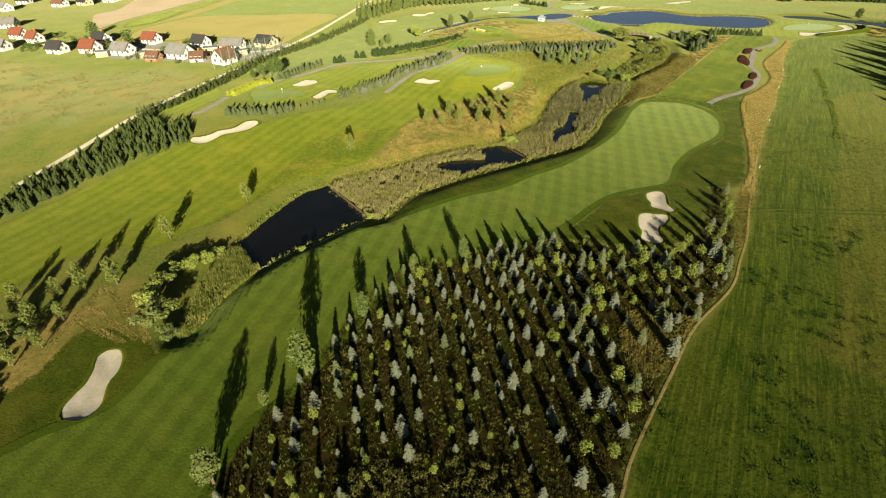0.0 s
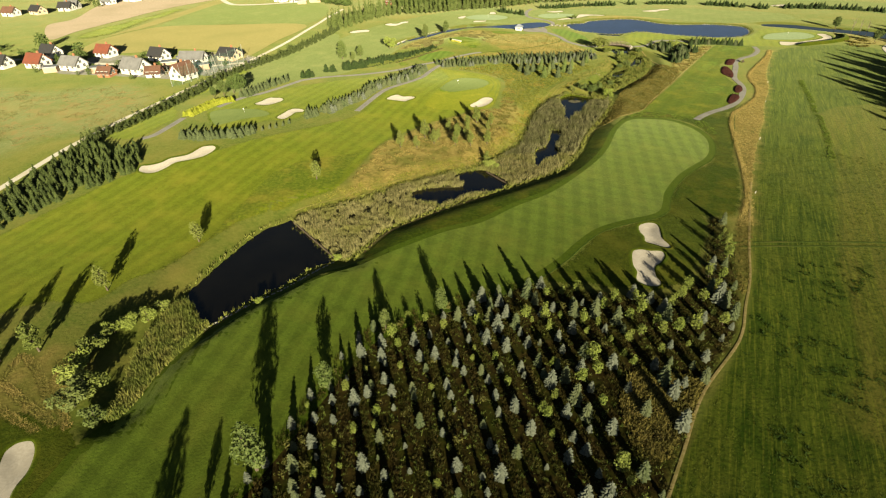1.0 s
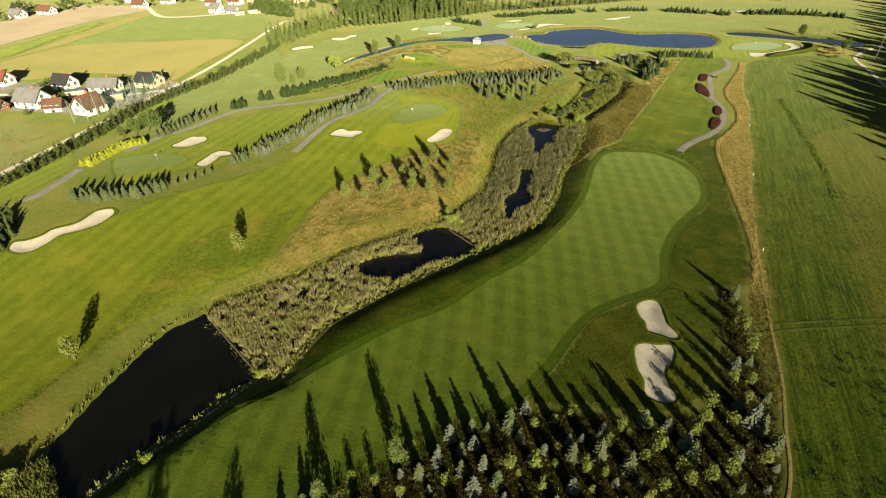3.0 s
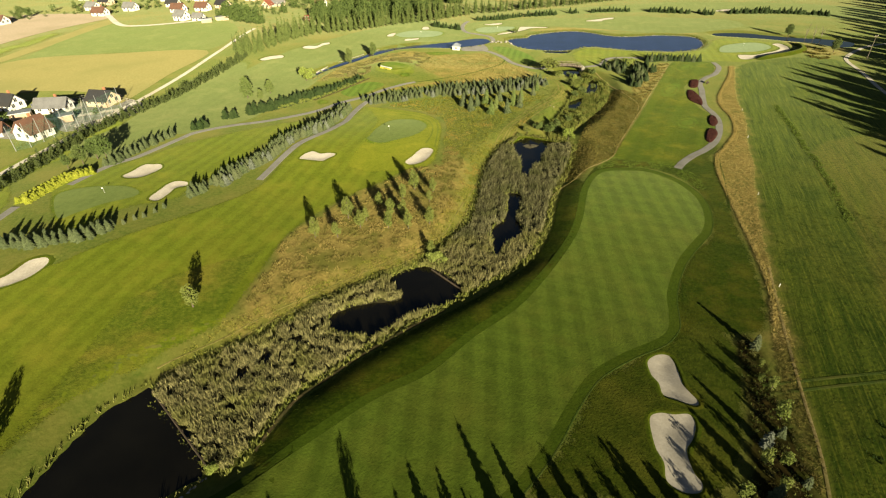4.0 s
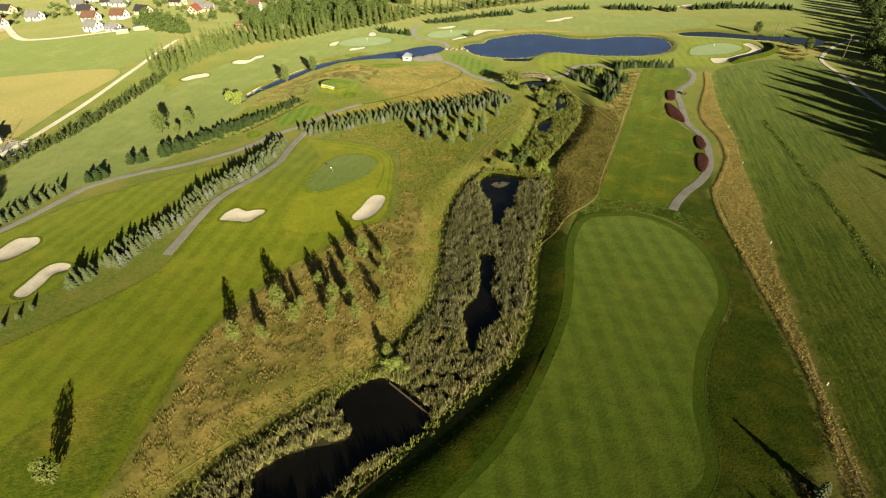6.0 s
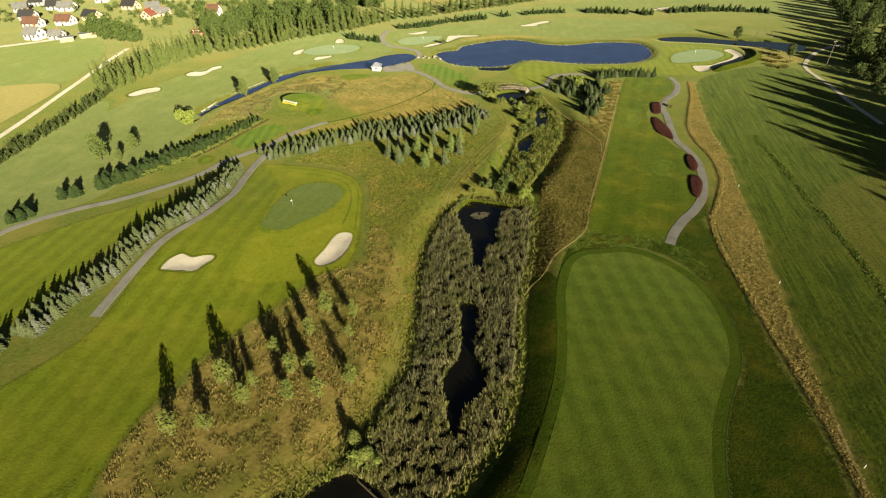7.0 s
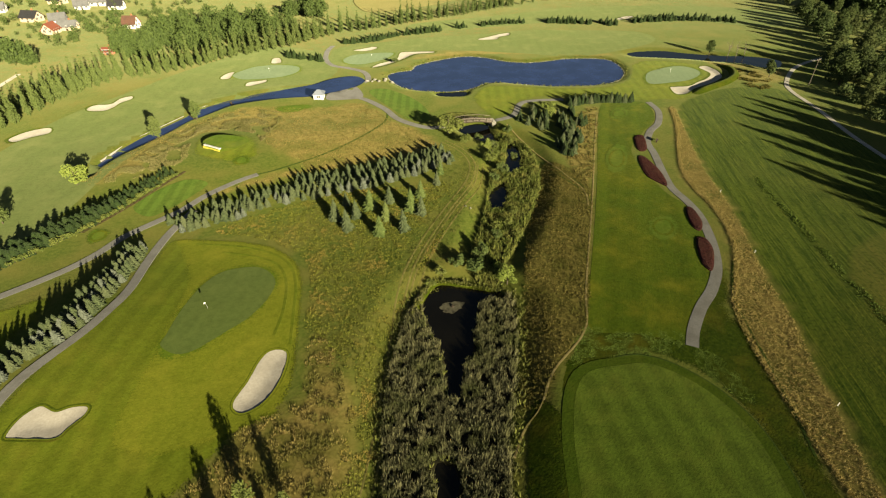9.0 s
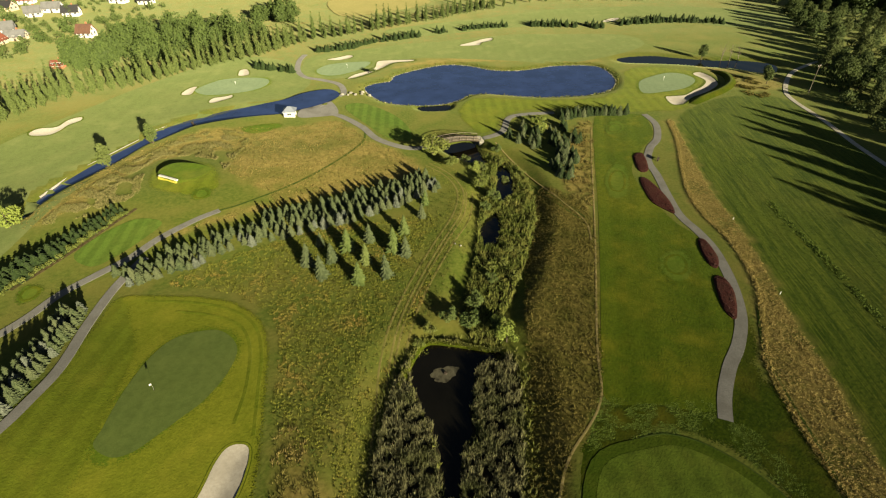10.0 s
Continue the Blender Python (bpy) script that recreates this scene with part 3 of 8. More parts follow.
TEE6 = [(76, 314.3), (82.4, 315.4), (88.1, 302.6), (89.1, 288.6), (86.1, 279), (80.7, 282.4), (77.9, 295.5)]
TEE7 = [(-8.5, 244.8), (-6.3, 248.3), (-2.8, 245.9), (-3.6, 241.8), (-6.9, 240.7)]
FAIRWAY_MAIN = [(76.5, 170.2), (81.5, 168), (85.2, 161.2), (85.6, 153.1), (82.4, 144.6), (78.3, 139), (75.1, 136.4), (67, 129.7), (59.9, 121.1), (57,
    115.5), (53.4, 110.7), (44.5, 107.8), (37.9, 104.9), (32.1, 99.8), (26.9, 94.3), (19.9, 88.8), (10.4, 84.2), (1.9, 81.1), (-5.8, 76.5), (-11, 71.5),
    (-22.6, 50), (-27.5, 44.1), (-29.7, 37.4), (-30.9, 31.6), (-40.7, 27.9), (-49.4, 26.8), (-59.3, 34.9), (-55.1, 41.1), (-47.4, 46.4), (-44.2, 57.3),
    (-40, 71.3), (-32.4, 81.7), (-22.4, 89.6), (-10, 97), (-3.5, 101), (5.3, 106.3), (13.8, 109.8), (22.3, 116.2), (33.6, 123.6), (48.3, 139.4), (55.1,
    149.3), (62.4, 163), (69.3, 170.6)]
FAIRWAY_LEFT = [(-55.1, 148.2), (-51.5, 151.5), (-40.8, 160), (-27.9, 169.9), (-20.1, 178.3), (-12.7, 197.1), (3.4, 223.9), (9, 236.5), (17, 233.5),
    (23.1, 229.6), (29.4, 224.7), (32.3, 220.5), (33.5, 213.4), (32, 204.4), (29.1, 192.9), (27.1, 186.2), (23.5, 181), (18.4, 180.3), (13, 175.6), (2.4,
    168.7), (-4.7, 161.6), (-10.7, 153.2), (-13.7, 144.1), (-16.9, 134.1), (-19.5, 128), (-22, 125.5), (-31.5, 120), (-39.5, 114), (-45, 105), (-50.5,
    96), (-55, 93), (-59.3, 86.5), (-68.8, 86.8), (-77.1, 81.2), (-80, 72.5), (-83.7, 66.4), (-99.3, 73.1), (-105.8, 86.1), (-100.1, 97.6), (-92.5,
    110.7), (-82.9, 125.8), (-72.9, 137.9)]
FAIRWAY_WEST = [(-71.5, 186.9), (-59.1, 196.9), (-44.8, 210.7), (-19.8, 222.7), (-10, 223.2), (-15.2, 209.7), (-21.2, 203.3), (-28.1, 190), (-35.2,
    177.6), (-39.1, 171.3), (-48.5, 168.1), (-55.1, 160.1), (-58.9, 158.5)]
FAIRWAY_FAR = [(-54.8, 247.8), (-49.4, 253.6), (-40.6, 270.4), (-30, 294.9), (-18.7, 318.2), (5.1, 342.7), (30.1, 369.3), (48.1, 386.4), (62.8,
    371.8), (63.2, 345.9), (40.9, 330.2), (22, 321), (5, 311.4), (-11.8, 282.3), (-20.5, 261.8), (-31.2, 245.8), (-34.8, 235), (-42.2, 229.6), (-47.6,
    226.7)]
FAIRWAY_LAKE = [(72, 361.9), (77.9, 377.4), (87.6, 380.7), (120.5, 382), (147.8, 377.1), (177.5, 373.9), (203.5, 362.8), (226.7, 348.2), (226.7,
    332.6), (208.5, 323.6), (173.9, 322.2), (154.5, 335.8), (123.9, 356.3), (105, 354.7), (87.3, 345), (74.9, 350)]
FAIRWAY_BACK = [(129, 412.5), (182.4, 412.3), (239.7, 412.4), (301.4, 384.9), (333.9, 353.3), (324.4, 319.5), (288.5, 334.2), (262.4, 366.9), (201.1,
    384.4), (168.9, 387.5), (131.2, 394.3)]
LAWN_LAKE = [(189, 303.2), (201.8, 302.6), (213.4, 289.9), (210, 280.5), (196.7, 272.8), (180.9, 261.8), (171.1, 262.1), (157.1, 268), (148.4, 274.7),
    (135.2, 281.9), (122.4, 282.7), (113.2, 274.3), (106.1, 274), (107.4, 290.2), (112.9, 299), (122.5, 302.3), (139.2, 291.3), (156.2, 284.7), (169.3,
    286.7)]
LAWN_TEES = [(141.2, 262.8), (149.8, 270), (161, 264.4), (158.9, 257.5), (153, 249.6), (141.3, 242.3), (130.1, 232.7), (123.3, 213), (122.6, 203.3),
    (115.7, 190.8), (104.4, 179.7), (92.6, 172.5), (89.5, 170.6), (83, 175.3), (77, 179.3), (84.4, 189.4), (106.5, 217.3), (127.5, 245.1)]
LAWN_NORTH = [(71.7, 108.8), (79.5, 121.3), (90.1, 144.7), (97, 158), (104, 172), (99, 173), (92, 169.5), (88, 163), (86.4, 153), (83, 144), (77.4,
    136.5), (68.6, 130.3), (62.4, 122.8), (59.8, 116.6), (60.5, 110.5), (64.8, 108)]
DRY_STRIP = [(165, 256), (156, 243.6), (137.4, 222.3), (130.7, 210.8), (127.1, 199.9), (120.1, 188.7), (110.9, 179.6), (104.6, 174.1), (98.9, 165),
    (94.7, 155.7), (84, 130.4), (78, 118), (72.4, 109.5), (65.5, 99), (61, 91), (57.2, 81.7), (60.5, 84.5), (66.6, 95), (70.5, 101.5), (77.2, 113), (83.2,
    124), (102, 153.9), (110.7, 166.1), (118.3, 179.1), (132.2, 199.8), (141.4, 217.2), (156, 239.2), (166.9, 255)]
FIELD_EDGE = [(13, 20), (19.7, 31.4), (22.4, 36.4), (27.1, 43), (33.1, 50.9), (40.3, 60.3), (50.9, 70.2), (56.5, 78.5), (61.5, 86.1), (67.7, 97.5),
    (76.7, 113.2), (83, 124)]
REED_LOW = [(-28.6, 114.2), (-19.7, 121.5), (-13.1, 124.4), (-3.9, 131.2), (6.3, 136), (11.6, 138.5), (17, 141), (24.6, 148.6), (30, 154.3), (34.6,
    165.5), (39.7, 180.4), (47.6, 194), (54.8, 200.4), (68, 194.8), (67.5, 188), (59.6, 174.3), (51.4, 161.2), (46.4, 150.5), (41.3, 142.3), (36, 136.8),
    (17.9, 126.4), (10.7, 122.7), (2.2, 117.7), (-2.8, 114), (-7.4, 110.7), (-10.7, 106.2), (-12.6, 102.5), (-13.5, 101.5), (-16.8, 100)]
REED_UP = [(65.1, 198.7), (68.2, 209), (76, 219.4), (86, 235.5), (96.1, 248.4), (98.2, 261.5), (104, 262.2), (106.5, 252.5), (102.8, 238.3), (93.9,
    224), (81.5, 210.4), (72.3, 201.5), (69.4, 197.1)]
DRY_MOUND = [(-19.2, 124.3), (-16.7, 132.9), (-13.7, 144.1), (-10.7, 153.2), (-4.6, 160.5), (2.4, 168.2), (12.9, 175.1), (19, 181), (27.5, 183),
    (30.4, 193.5), (34, 193), (34, 180), (30, 165), (25.3, 155.6), (18.3, 144.1), (5.7, 138.6), (-6.1, 132.3)]
DRY_HILL = [(17.9, 253.4), (31, 256.4), (41.9, 259.6), (34.1, 276), (36, 290), (17.5, 293.7), (-2.9, 272.7), (-11.6, 272), (6.1, 298.5), (28.8, 311),
    (53.1, 303.6), (70.1, 303), (74.5, 282.9), (78.9, 275.6), (81.3, 261.1), (72.8, 257), (51.9, 256.2)]
DRY_EAST = [(58.5, 171.4), (65.6, 182.4), (79.9, 206.2), (94.3, 226.6), (105.5, 238.1), (108, 222), (89.2, 196.2), (77.8, 181), (68.2, 174.7), (60.7,
    168.6)]
DRY_EAST2 = [(110.6, 235.5), (131, 260.6), (140.9, 268), (141.2, 262.8), (122.9, 239.8), (109.4, 223.9)]
WHEAT = [(-174.4, 277.1), (-166.5, 287.1), (-164.8, 311.2), (-149.1, 337.7), (-111, 340), (-63.8, 333.9), (-71, 292.5), (-78.5, 253.6), (-85.7,
    268.3), (-115.5, 279.4), (-136, 273.2), (-160.7, 276.9)]
SOIL = [(-194.8, 310.2), (-191.5, 331.2), (-182.4, 368.5), (-169, 411.8), (-149, 459), (-216.4, 479.3), (-227.9, 432.6), (-215.9, 374.1), (-220.5,
    352)]
SOIL_STRIP = [(-162, 326.5), (-153.7, 348.4), (-139.1, 428.1), (-148.6, 434.4), (-162.6, 345.5), (-166.8, 315)]
MEADOW_DRY = [(-210.6, 232.7), (-202.1, 241.8), (-147.4, 214.5), (-115, 220.6), (-94.2, 198), (-97.1, 171.2), (-112.9, 164.5), (-116.8, 152.3),
    (-131.1, 157.9), (-141.9, 143.3)]
WHEEL_A = [(24.2, 150.6), (31, 163), (36, 172.4), (44, 189), (50, 202), (58.1, 213.4), (70, 226), (80, 236), (85.5, 245), (86.3, 254), (84, 262)]
WHEEL_B = [(-29.1, 119.1), (-19, 124.3), (-8, 131.4), (5.6, 138.6), (16.3, 144.1), (24.2, 150.6)]
WHEEL_C = [(102.5, 266.4), (103.2, 249.9), (104.2, 235.7), (105.4, 221)]
REED_POND = [(-37.2, 80.9), (-41, 85.9), (-44.1, 88.1), (-46, 82.1), (-46.5, 74.9), (-44.8, 65.4), (-44.9, 61.2), (-42.6, 62.5), (-40.8, 70.6)]
PLANTATION = [(66.6, 104.7), (64.6, 107.6), (54.4, 90.4), (46, 82.3), (32.9, 83.3), (20, 87), (9.3, 85.3), (-5.4, 78.9), (-11.5, 73.8), (-14.9, 67.5),
    (-17.7, 60.5), (-21.5, 52.1), (-24.9, 46), (-27.3, 38.9), (-28.5, 32.2), (-18.6, 27.6), (0.1, 27.3), (13.2, 30.9), (19.4, 32.1), (22.1, 36.8), (27.2,
    43.5), (32.7, 50.9), (39.9, 60.3), (51.2, 71.8), (57.1, 82.3)]
FARFIELD = [(124.1, 504.3), (175.9, 476.3), (164.4, 458.4), (133.1, 451.7), (114.3, 456.6)]


# ---- plan tools ----
from mathutils.geometry import delaunay_2d_cdt


def smooth(points, closed=True, steps=5):
    """A Catmull-Rom line through the plan's corner points."""
    p = np.array(points, float)
    n, out = len(p), []
    for i in range(n if closed else n - 1):
        a, b, c, d = (p[(i + k) % n] if closed else p[min(max(i + k, 0), n - 1)] for k in (-1, 0, 1, 2))
        for t in np.arange(steps) / steps:
            out.append(0.5 * (2 * b + (c - a) * t + (2 * a - 5 * b + 4 * c - d) * t * t + (3 * b - a - 3 * c + d) * t ** 3))
    if not closed:
        out.append(p[-1])
    return np.array(out)


def inside(poly, x, y):
    hit = np.zeros(np.shape(x), bool)
    for (ax, ay), (bx, by) in zip(poly, np.roll(poly, -1, 0)):
        if ay != by:
            hit ^= ((ay > y) != (by > y)) & (x < (bx - ax) * (y - ay) / (by - ay) + ax)
    return hit


def depth_in(poly, x, y):
    """Distance to an outline, positive within it."""
    best = np.full(np.shape(x), 1e9)
    for (ax, ay), (bx, by) in zip(poly, np.roll(poly, -1, 0)):
        ux, uy = bx - ax, by - ay
        t = np.clip(((x - ax) * ux + (y - ay) * uy) / max(ux * ux + uy * uy, 1e-9), 0, 1)
        best = np.minimum(best, np.hypot(x - ax - t * ux, y - ay - t * uy))
    return np.where(inside(poly, x, y), best, -best)


def ease(t):
    t = np.clip(t, 0, 1)
    return t * t * (3 - 2 * t)


def ribbon(points, width, steps=6):
    """The outline of a strip of that width along a line."""
    c = smooth(points, False, steps)
    d = np.gradient(c, axis=0)
    d /= np.linalg.norm(d, axis=1)[:, None]
    side = np.stack([-d[:, 1], d[:, 0]], 1) * width / 2
    return c + side, c - side


def mesh_of(name, verts, faces, mat, shade=False):
    me = bpy.data.meshes.new(name)
    me.from_pydata([tuple(map(float, v)) for v in verts], [], [tuple(map(int, f)) for f in faces])
    me.materials.append(mat)
    if shade:
        me.shade_smooth()
    me.update()
    return me


def part(name, me, parent=None, label=""):
    ob = new(name, me)
    if parent:
        ob.parent = parent
    return tagged(ob, label) if label else ob


def thing(name, label, category, group="", at=None):
    ob = tagged(new(name), label, category, group)
    ob.empty_display_size = 0.3
    if at is not None:
        ob.matrix_basis = at
    return ob


def box(x0, x1, y0, y1, z0, z1):
    v = [(x, y, z) for z in (z0, z1) for x, y in ((x0, y0), (x1, y0), (x1, y1), (x0, y1))]
    return v, [(3, 2, 1, 0), (4, 5, 6, 7), (0, 1, 5, 4), (1, 2, 6, 5), (2, 3, 7, 6), (3, 0, 4, 7)]


def tube(points, radii, sides=6):
    """A tapered tube along a line, closed at its end."""
    v, f = [], []
    pts = [Vector(p) for p in points]
    for i, (p, r) in enumerate(zip(pts, radii)):
        d = (pts[min(i + 1, len(pts) - 1)] - pts[max(i - 1, 0)]).normalized()
        a = d.orthogonal().normalized()
        b = d.cross(a)
        for k in range(sides):
            w = 2 * math.pi * k / sides
            v.append(p + r * (math.cos(w) * a + math.sin(w) * b))
    for i in range(len(pts) - 1):
        for k in range(sides):
            j = (k + 1) % sides
            f.append((i * sides + k, i * sides + j, (i + 1) * sides + j, (i + 1) * sides + k))
    f.append(tuple(range((len(pts) - 1) * sides, len(pts) * sides)))
    return v, f


def joined(*pieces):
    v, f = [], []
    for pv, pf in pieces:
        f += [tuple(i + len(v) for i in face) for face in pf]
        v += list(pv)
    return v, f


# ---- terrain ----
WATERS = [(POND_MAIN, -1.55, 6.0), (POND_REED, -1.55, 1.5), (POOL_NARROW, -1.55, 1.5), (POOL_FOUNTAIN, -1.55, 2.0), (POOL_A, -1.55, 2.0), (POOL_B, -1.55, 2.0),
          (POOL_C, -1.55, 1.2), (POOL_D, -1.55, 1.2), (POOL_E, -1.55, 1.2), (POOL_BRIDGE, -1.55, 3.0), (POOL_LAKE, -0.8, 2.0), (LAKE, -0.6, 3.0),
          (RIVER, -0.6, 4.0), (CANAL, 0.75, 1.2)]
BUNKERS = [BUNKER0, BUNKER1, BUNKER2, BUNKER3, BUNKER4, BUNKER5, BUNKER6, BUNKER7, BUNKER8, BUNKER9, BUNKER10, BUNKER11, BUNKER12, BUNKER13,
           BUNKER14, BUNKER15, BUNKER16, BUNKER17]
MOUNDS = [(4, 203, 2.6, 26, 24), (-62, 160, 1.6, 30, 40), (28, 275, 3.2, 32, 24), (24, 165, 1.0, 16, 20), (36, 318, 1.5, 20, 16), (48, 92, 0.8, 12, 14),
          (10, 358, 2.0, 45, 35)]


def spread(lo, hi, step, out_lo, out_hi):
    """Grid lines: even in the middle, wider and wider towards the horizon."""
    a, left, right = list(np.arange(lo, hi + step / 2, step)), [], []
    d, x = step, lo
    while x > out_lo:
        d *= 1.16
        x -= d
        left.append(x)
    d, x = step, hi
    while x < out_hi:
        d *= 1.16
        x += d
        right.append(x)
    return np.array(left[::-1] + a + right)


GX, GY = spread(-112, 256, 1.0, -2400, 2400), spread(14, 392, 1.0, -1500, 3200)
X, Y = np.meshgrid(GX, GY)
Z = 2.4 * ease((25 - X) / 75) * ease((Y - 100) / 60)
for mx, my, mh, rx, ry in MOUNDS:
    Z += mh * np.exp(-((X - mx) / rx) ** 2 - ((Y - my) / ry) ** 2)
Z += 0.10 * np.sin(X / 9.0 + 1.3 * np.sin(Y / 17.0)) * np.sin(Y / 11.0)


def near(poly, margin):
    lo, hi = poly.min(0) - margin, poly.max(0) + margin
    i0, i1 = np.searchsorted(GX, lo[0]), np.searchsorted(GX, hi[0])
    j0, j1 = np.searchsorted(GY, lo[1]), np.searchsorted(GY, hi[1])
    return slice(j0, j1), slice(i0, i1)


def zone(shapes, soft, wobble=0.0):
    """How far each grid point belongs to any of the outlines, fading over soft metres."""
    a = np.zeros(X.shape)
    for shape in shapes:
        poly = smooth(shape)
        s = near(poly, soft + 2)
        d = depth_in(poly, X[s], Y[s])
        if wobble:
            d = d + wobble * np.sin(X[s] * 0.9 + Y[s] * 0.4) * np.sin(Y[s] * 0.7 - X[s] * 0.3)
        a[s] = np.maximum(a[s], ease((d + soft) / (2 * soft)))
    return a


# the stream's low ground, its banks, then the water's beds and the bunkers
for shape, level, bank in ((REED_LOW, -1.4, 6.6), (REED_POND, -1.3, 4.0), (REED_UP, -1.3, 5.0)):
    poly = smooth(shape)
    s = near(poly, bank + 2)
    k = np.clip((depth_in(poly, X[s], Y[s]) + bank) / bank, 0, 1)
    k = 0.4 * k + 0.6 * ease(k)
    Z[s] = Z[s] * (1 - k) + level * k
for shape, level, bank in WATERS:
    poly = smooth(shape)
    s = near(poly, bank + 2)
    d = depth_in(poly, X[s], Y[s])
    k = ease((d + bank) / bank)
    Z[s] = Z[s] * (1 - k) + (level + 0.02) * k - 1.0 * ease((d + (0.9 if shape is CANAL else 0.0)) / 2.2)
LEVEL_GROUND = Z.copy()
for shape in BUNKERS:
    poly = smooth(shape)
    s = near(poly, 3)
    Z[s] -= 1.0 * ease((depth_in(poly, X[s], Y[s]) + 0.5) / 0.8)


def height(x, y, grid=None):
    """The ground's height at places of the plan."""
    grid = Z if grid is None else grid
    x, y = np.asarray(x, float), np.asarray(y, float)
    i = np.clip(np.searchsorted(GX, x) - 1, 0, len(GX) - 2)
    j = np.clip(np.searchsorted(GY, y) - 1, 0, len(GY) - 2)
    u, v = (x - GX[i]) / (GX[i + 1] - GX[i]), (y - GY[j]) / (GY[j + 1] - GY[j])
    return (grid[j, i] * (1 - u) + grid[j, i + 1] * u) * (1 - v) + (grid[j + 1, i] * (1 - u) + grid[j + 1, i + 1] * u) * v


nx, ny = len(GX), len(GY)
me = bpy.data.meshes.new("ground")
quads = (np.arange(ny - 1)[:, None] * nx + np.arange(nx - 1)[None, :]).ravel()
quads = np.stack([quads, quads + 1, quads + nx + 1, quads + nx], 1)
me.vertices.add(nx * ny)
me.vertices.foreach_set("co", np.stack([X, Y, Z], -1).astype(np.float32).ravel())
me.loops.add(quads.size)
me.loops.foreach_set("vertex_index", quads.ravel().astype(np.int32))
me.polygons.add(len(quads))
me.polygons.foreach_set("loop_start", np.arange(0, quads.size, 4, dtype=np.int32))
me.update(calc_edges=True)
me.shade_smooth()
me.materials.append(ground_material())
FIELD = [(165, 252), (141, 216), (118, 178), (102, 153), (77, 113), (61, 85), (51, 70), (33, 50.5), (20, 31), (5, 2), (0, -60), (210, -60), (230, 100), (200, 190), (196, 210), (216, 250), (205, 262), (185, 262)]
DRY = [[(220.7, 298.2), (227.2, 285.3), (236.6, 274.8), (231.2, 262.3), (215.5, 261.9), (212.6, 270.4), (217.1, 281.5)], DRY_STRIP, DRY_MOUND, DRY_HILL, DRY_EAST2,
       [(104, 348), (122, 352), (140, 350), (165, 333), (185, 325), (188, 318), (165, 330), (140, 342), (118, 348)],
       [(-70, 63), (-60, 75), (-52, 72), (-56, 60), (-66, 48), (-72, 50)], [(21, 46), (30, 58), (37, 68), (43, 71), (40, 63), (32, 52), (25, 43)]]
# pale: the fallow meadow, and painted haze that grows with Y
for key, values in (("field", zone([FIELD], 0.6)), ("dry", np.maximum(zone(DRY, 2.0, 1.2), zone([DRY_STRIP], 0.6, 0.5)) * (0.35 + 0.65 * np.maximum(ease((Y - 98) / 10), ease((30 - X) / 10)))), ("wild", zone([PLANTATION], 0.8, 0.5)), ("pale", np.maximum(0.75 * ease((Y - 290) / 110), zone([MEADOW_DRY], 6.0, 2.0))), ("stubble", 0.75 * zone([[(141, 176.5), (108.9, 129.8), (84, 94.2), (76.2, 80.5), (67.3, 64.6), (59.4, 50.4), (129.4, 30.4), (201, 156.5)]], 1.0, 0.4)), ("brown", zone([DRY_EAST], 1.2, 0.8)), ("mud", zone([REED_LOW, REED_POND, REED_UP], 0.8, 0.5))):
    layer = me.attributes.new(key, "FLOAT", "POINT")
    layer.data.foreach_set("value", values.astype(np.float32).ravel())
ground = tagged(new("ground", me), "rolling rough grass ground with dry and mown parts", "ground", kind="structure")


def patch(name, outline, mat, lift, label, category="grass", step=2.5, closed_line=None, kind="structure"):
    """A sheet laid on the ground within an outline."""
    from_line = smooth(outline) if closed_line is None else closed_line
    lo, hi = from_line.min(0), from_line.max(0)
    gx, gy = np.meshgrid(np.arange(lo[0], hi[0], step), np.arange(lo[1], hi[1], step))
    gx, gy = gx.ravel(), gy.ravel()
    gx[1::2] += 0.01
    keep = depth_in(from_line, gx, gy) > 0.45 * step
    loops, holes = [from_line], []
    for shape in BUNKERS:
        q = smooth(shape)
        if np.all(q.max(0) > lo) and np.all(q.min(0) < hi):
            loops.append(q)
            holes.append(q)
    pts, ties = [], []
    for q in loops:
        ties += [(len(pts) + i, len(pts) + (i + 1) % len(q)) for i in range(len(q))]
        pts += [Vector(p) for p in q]
    for q in holes:
        keep &= np.abs(depth_in(q, gx, gy)) > 0.6
    out = delaunay_2d_cdt(pts + [Vector(p) for p in zip(gx[keep], gy[keep])], ties, [], 1, 1e-4)
    xy = np.array([tuple(p) for p in out[0]])
    mid = np.array([xy[list(f)].mean(0) for f in out[2]])
    good = inside(from_line, mid[:, 0], mid[:, 1])
    for q in holes:
        good &= ~inside(q, mid[:, 0], mid[:, 1])
    faces = [f for f, ok in zip(out[2], good) if ok]
    z = height(xy[:, 0], xy[:, 1], LEVEL_GROUND) + lift
    me = mesh_of(name, np.column_stack([xy, z]), [f[::-1] if area2(xy, f) < 0 else f for f in faces], mat, True)
    margin = np.clip(1.0 - np.maximum(depth_in(from_line, xy[:, 0], xy[:, 1]), 0.0) / 1.6, 0.0, 1.0)
    me.attributes.new("margin", 'FLOAT', 'POINT').data.foreach_set("value", margin.astype(np.float32))
    return tagged(new(name, me), label, category, kind=kind)


def area2(xy, f):
    a, b, c = xy[f[0]], xy[f[1]], xy[f[2]]
    return (b[0] - a[0]) * (c[1] - a[1]) - (b[1] - a[1]) * (c[0] - a[0])


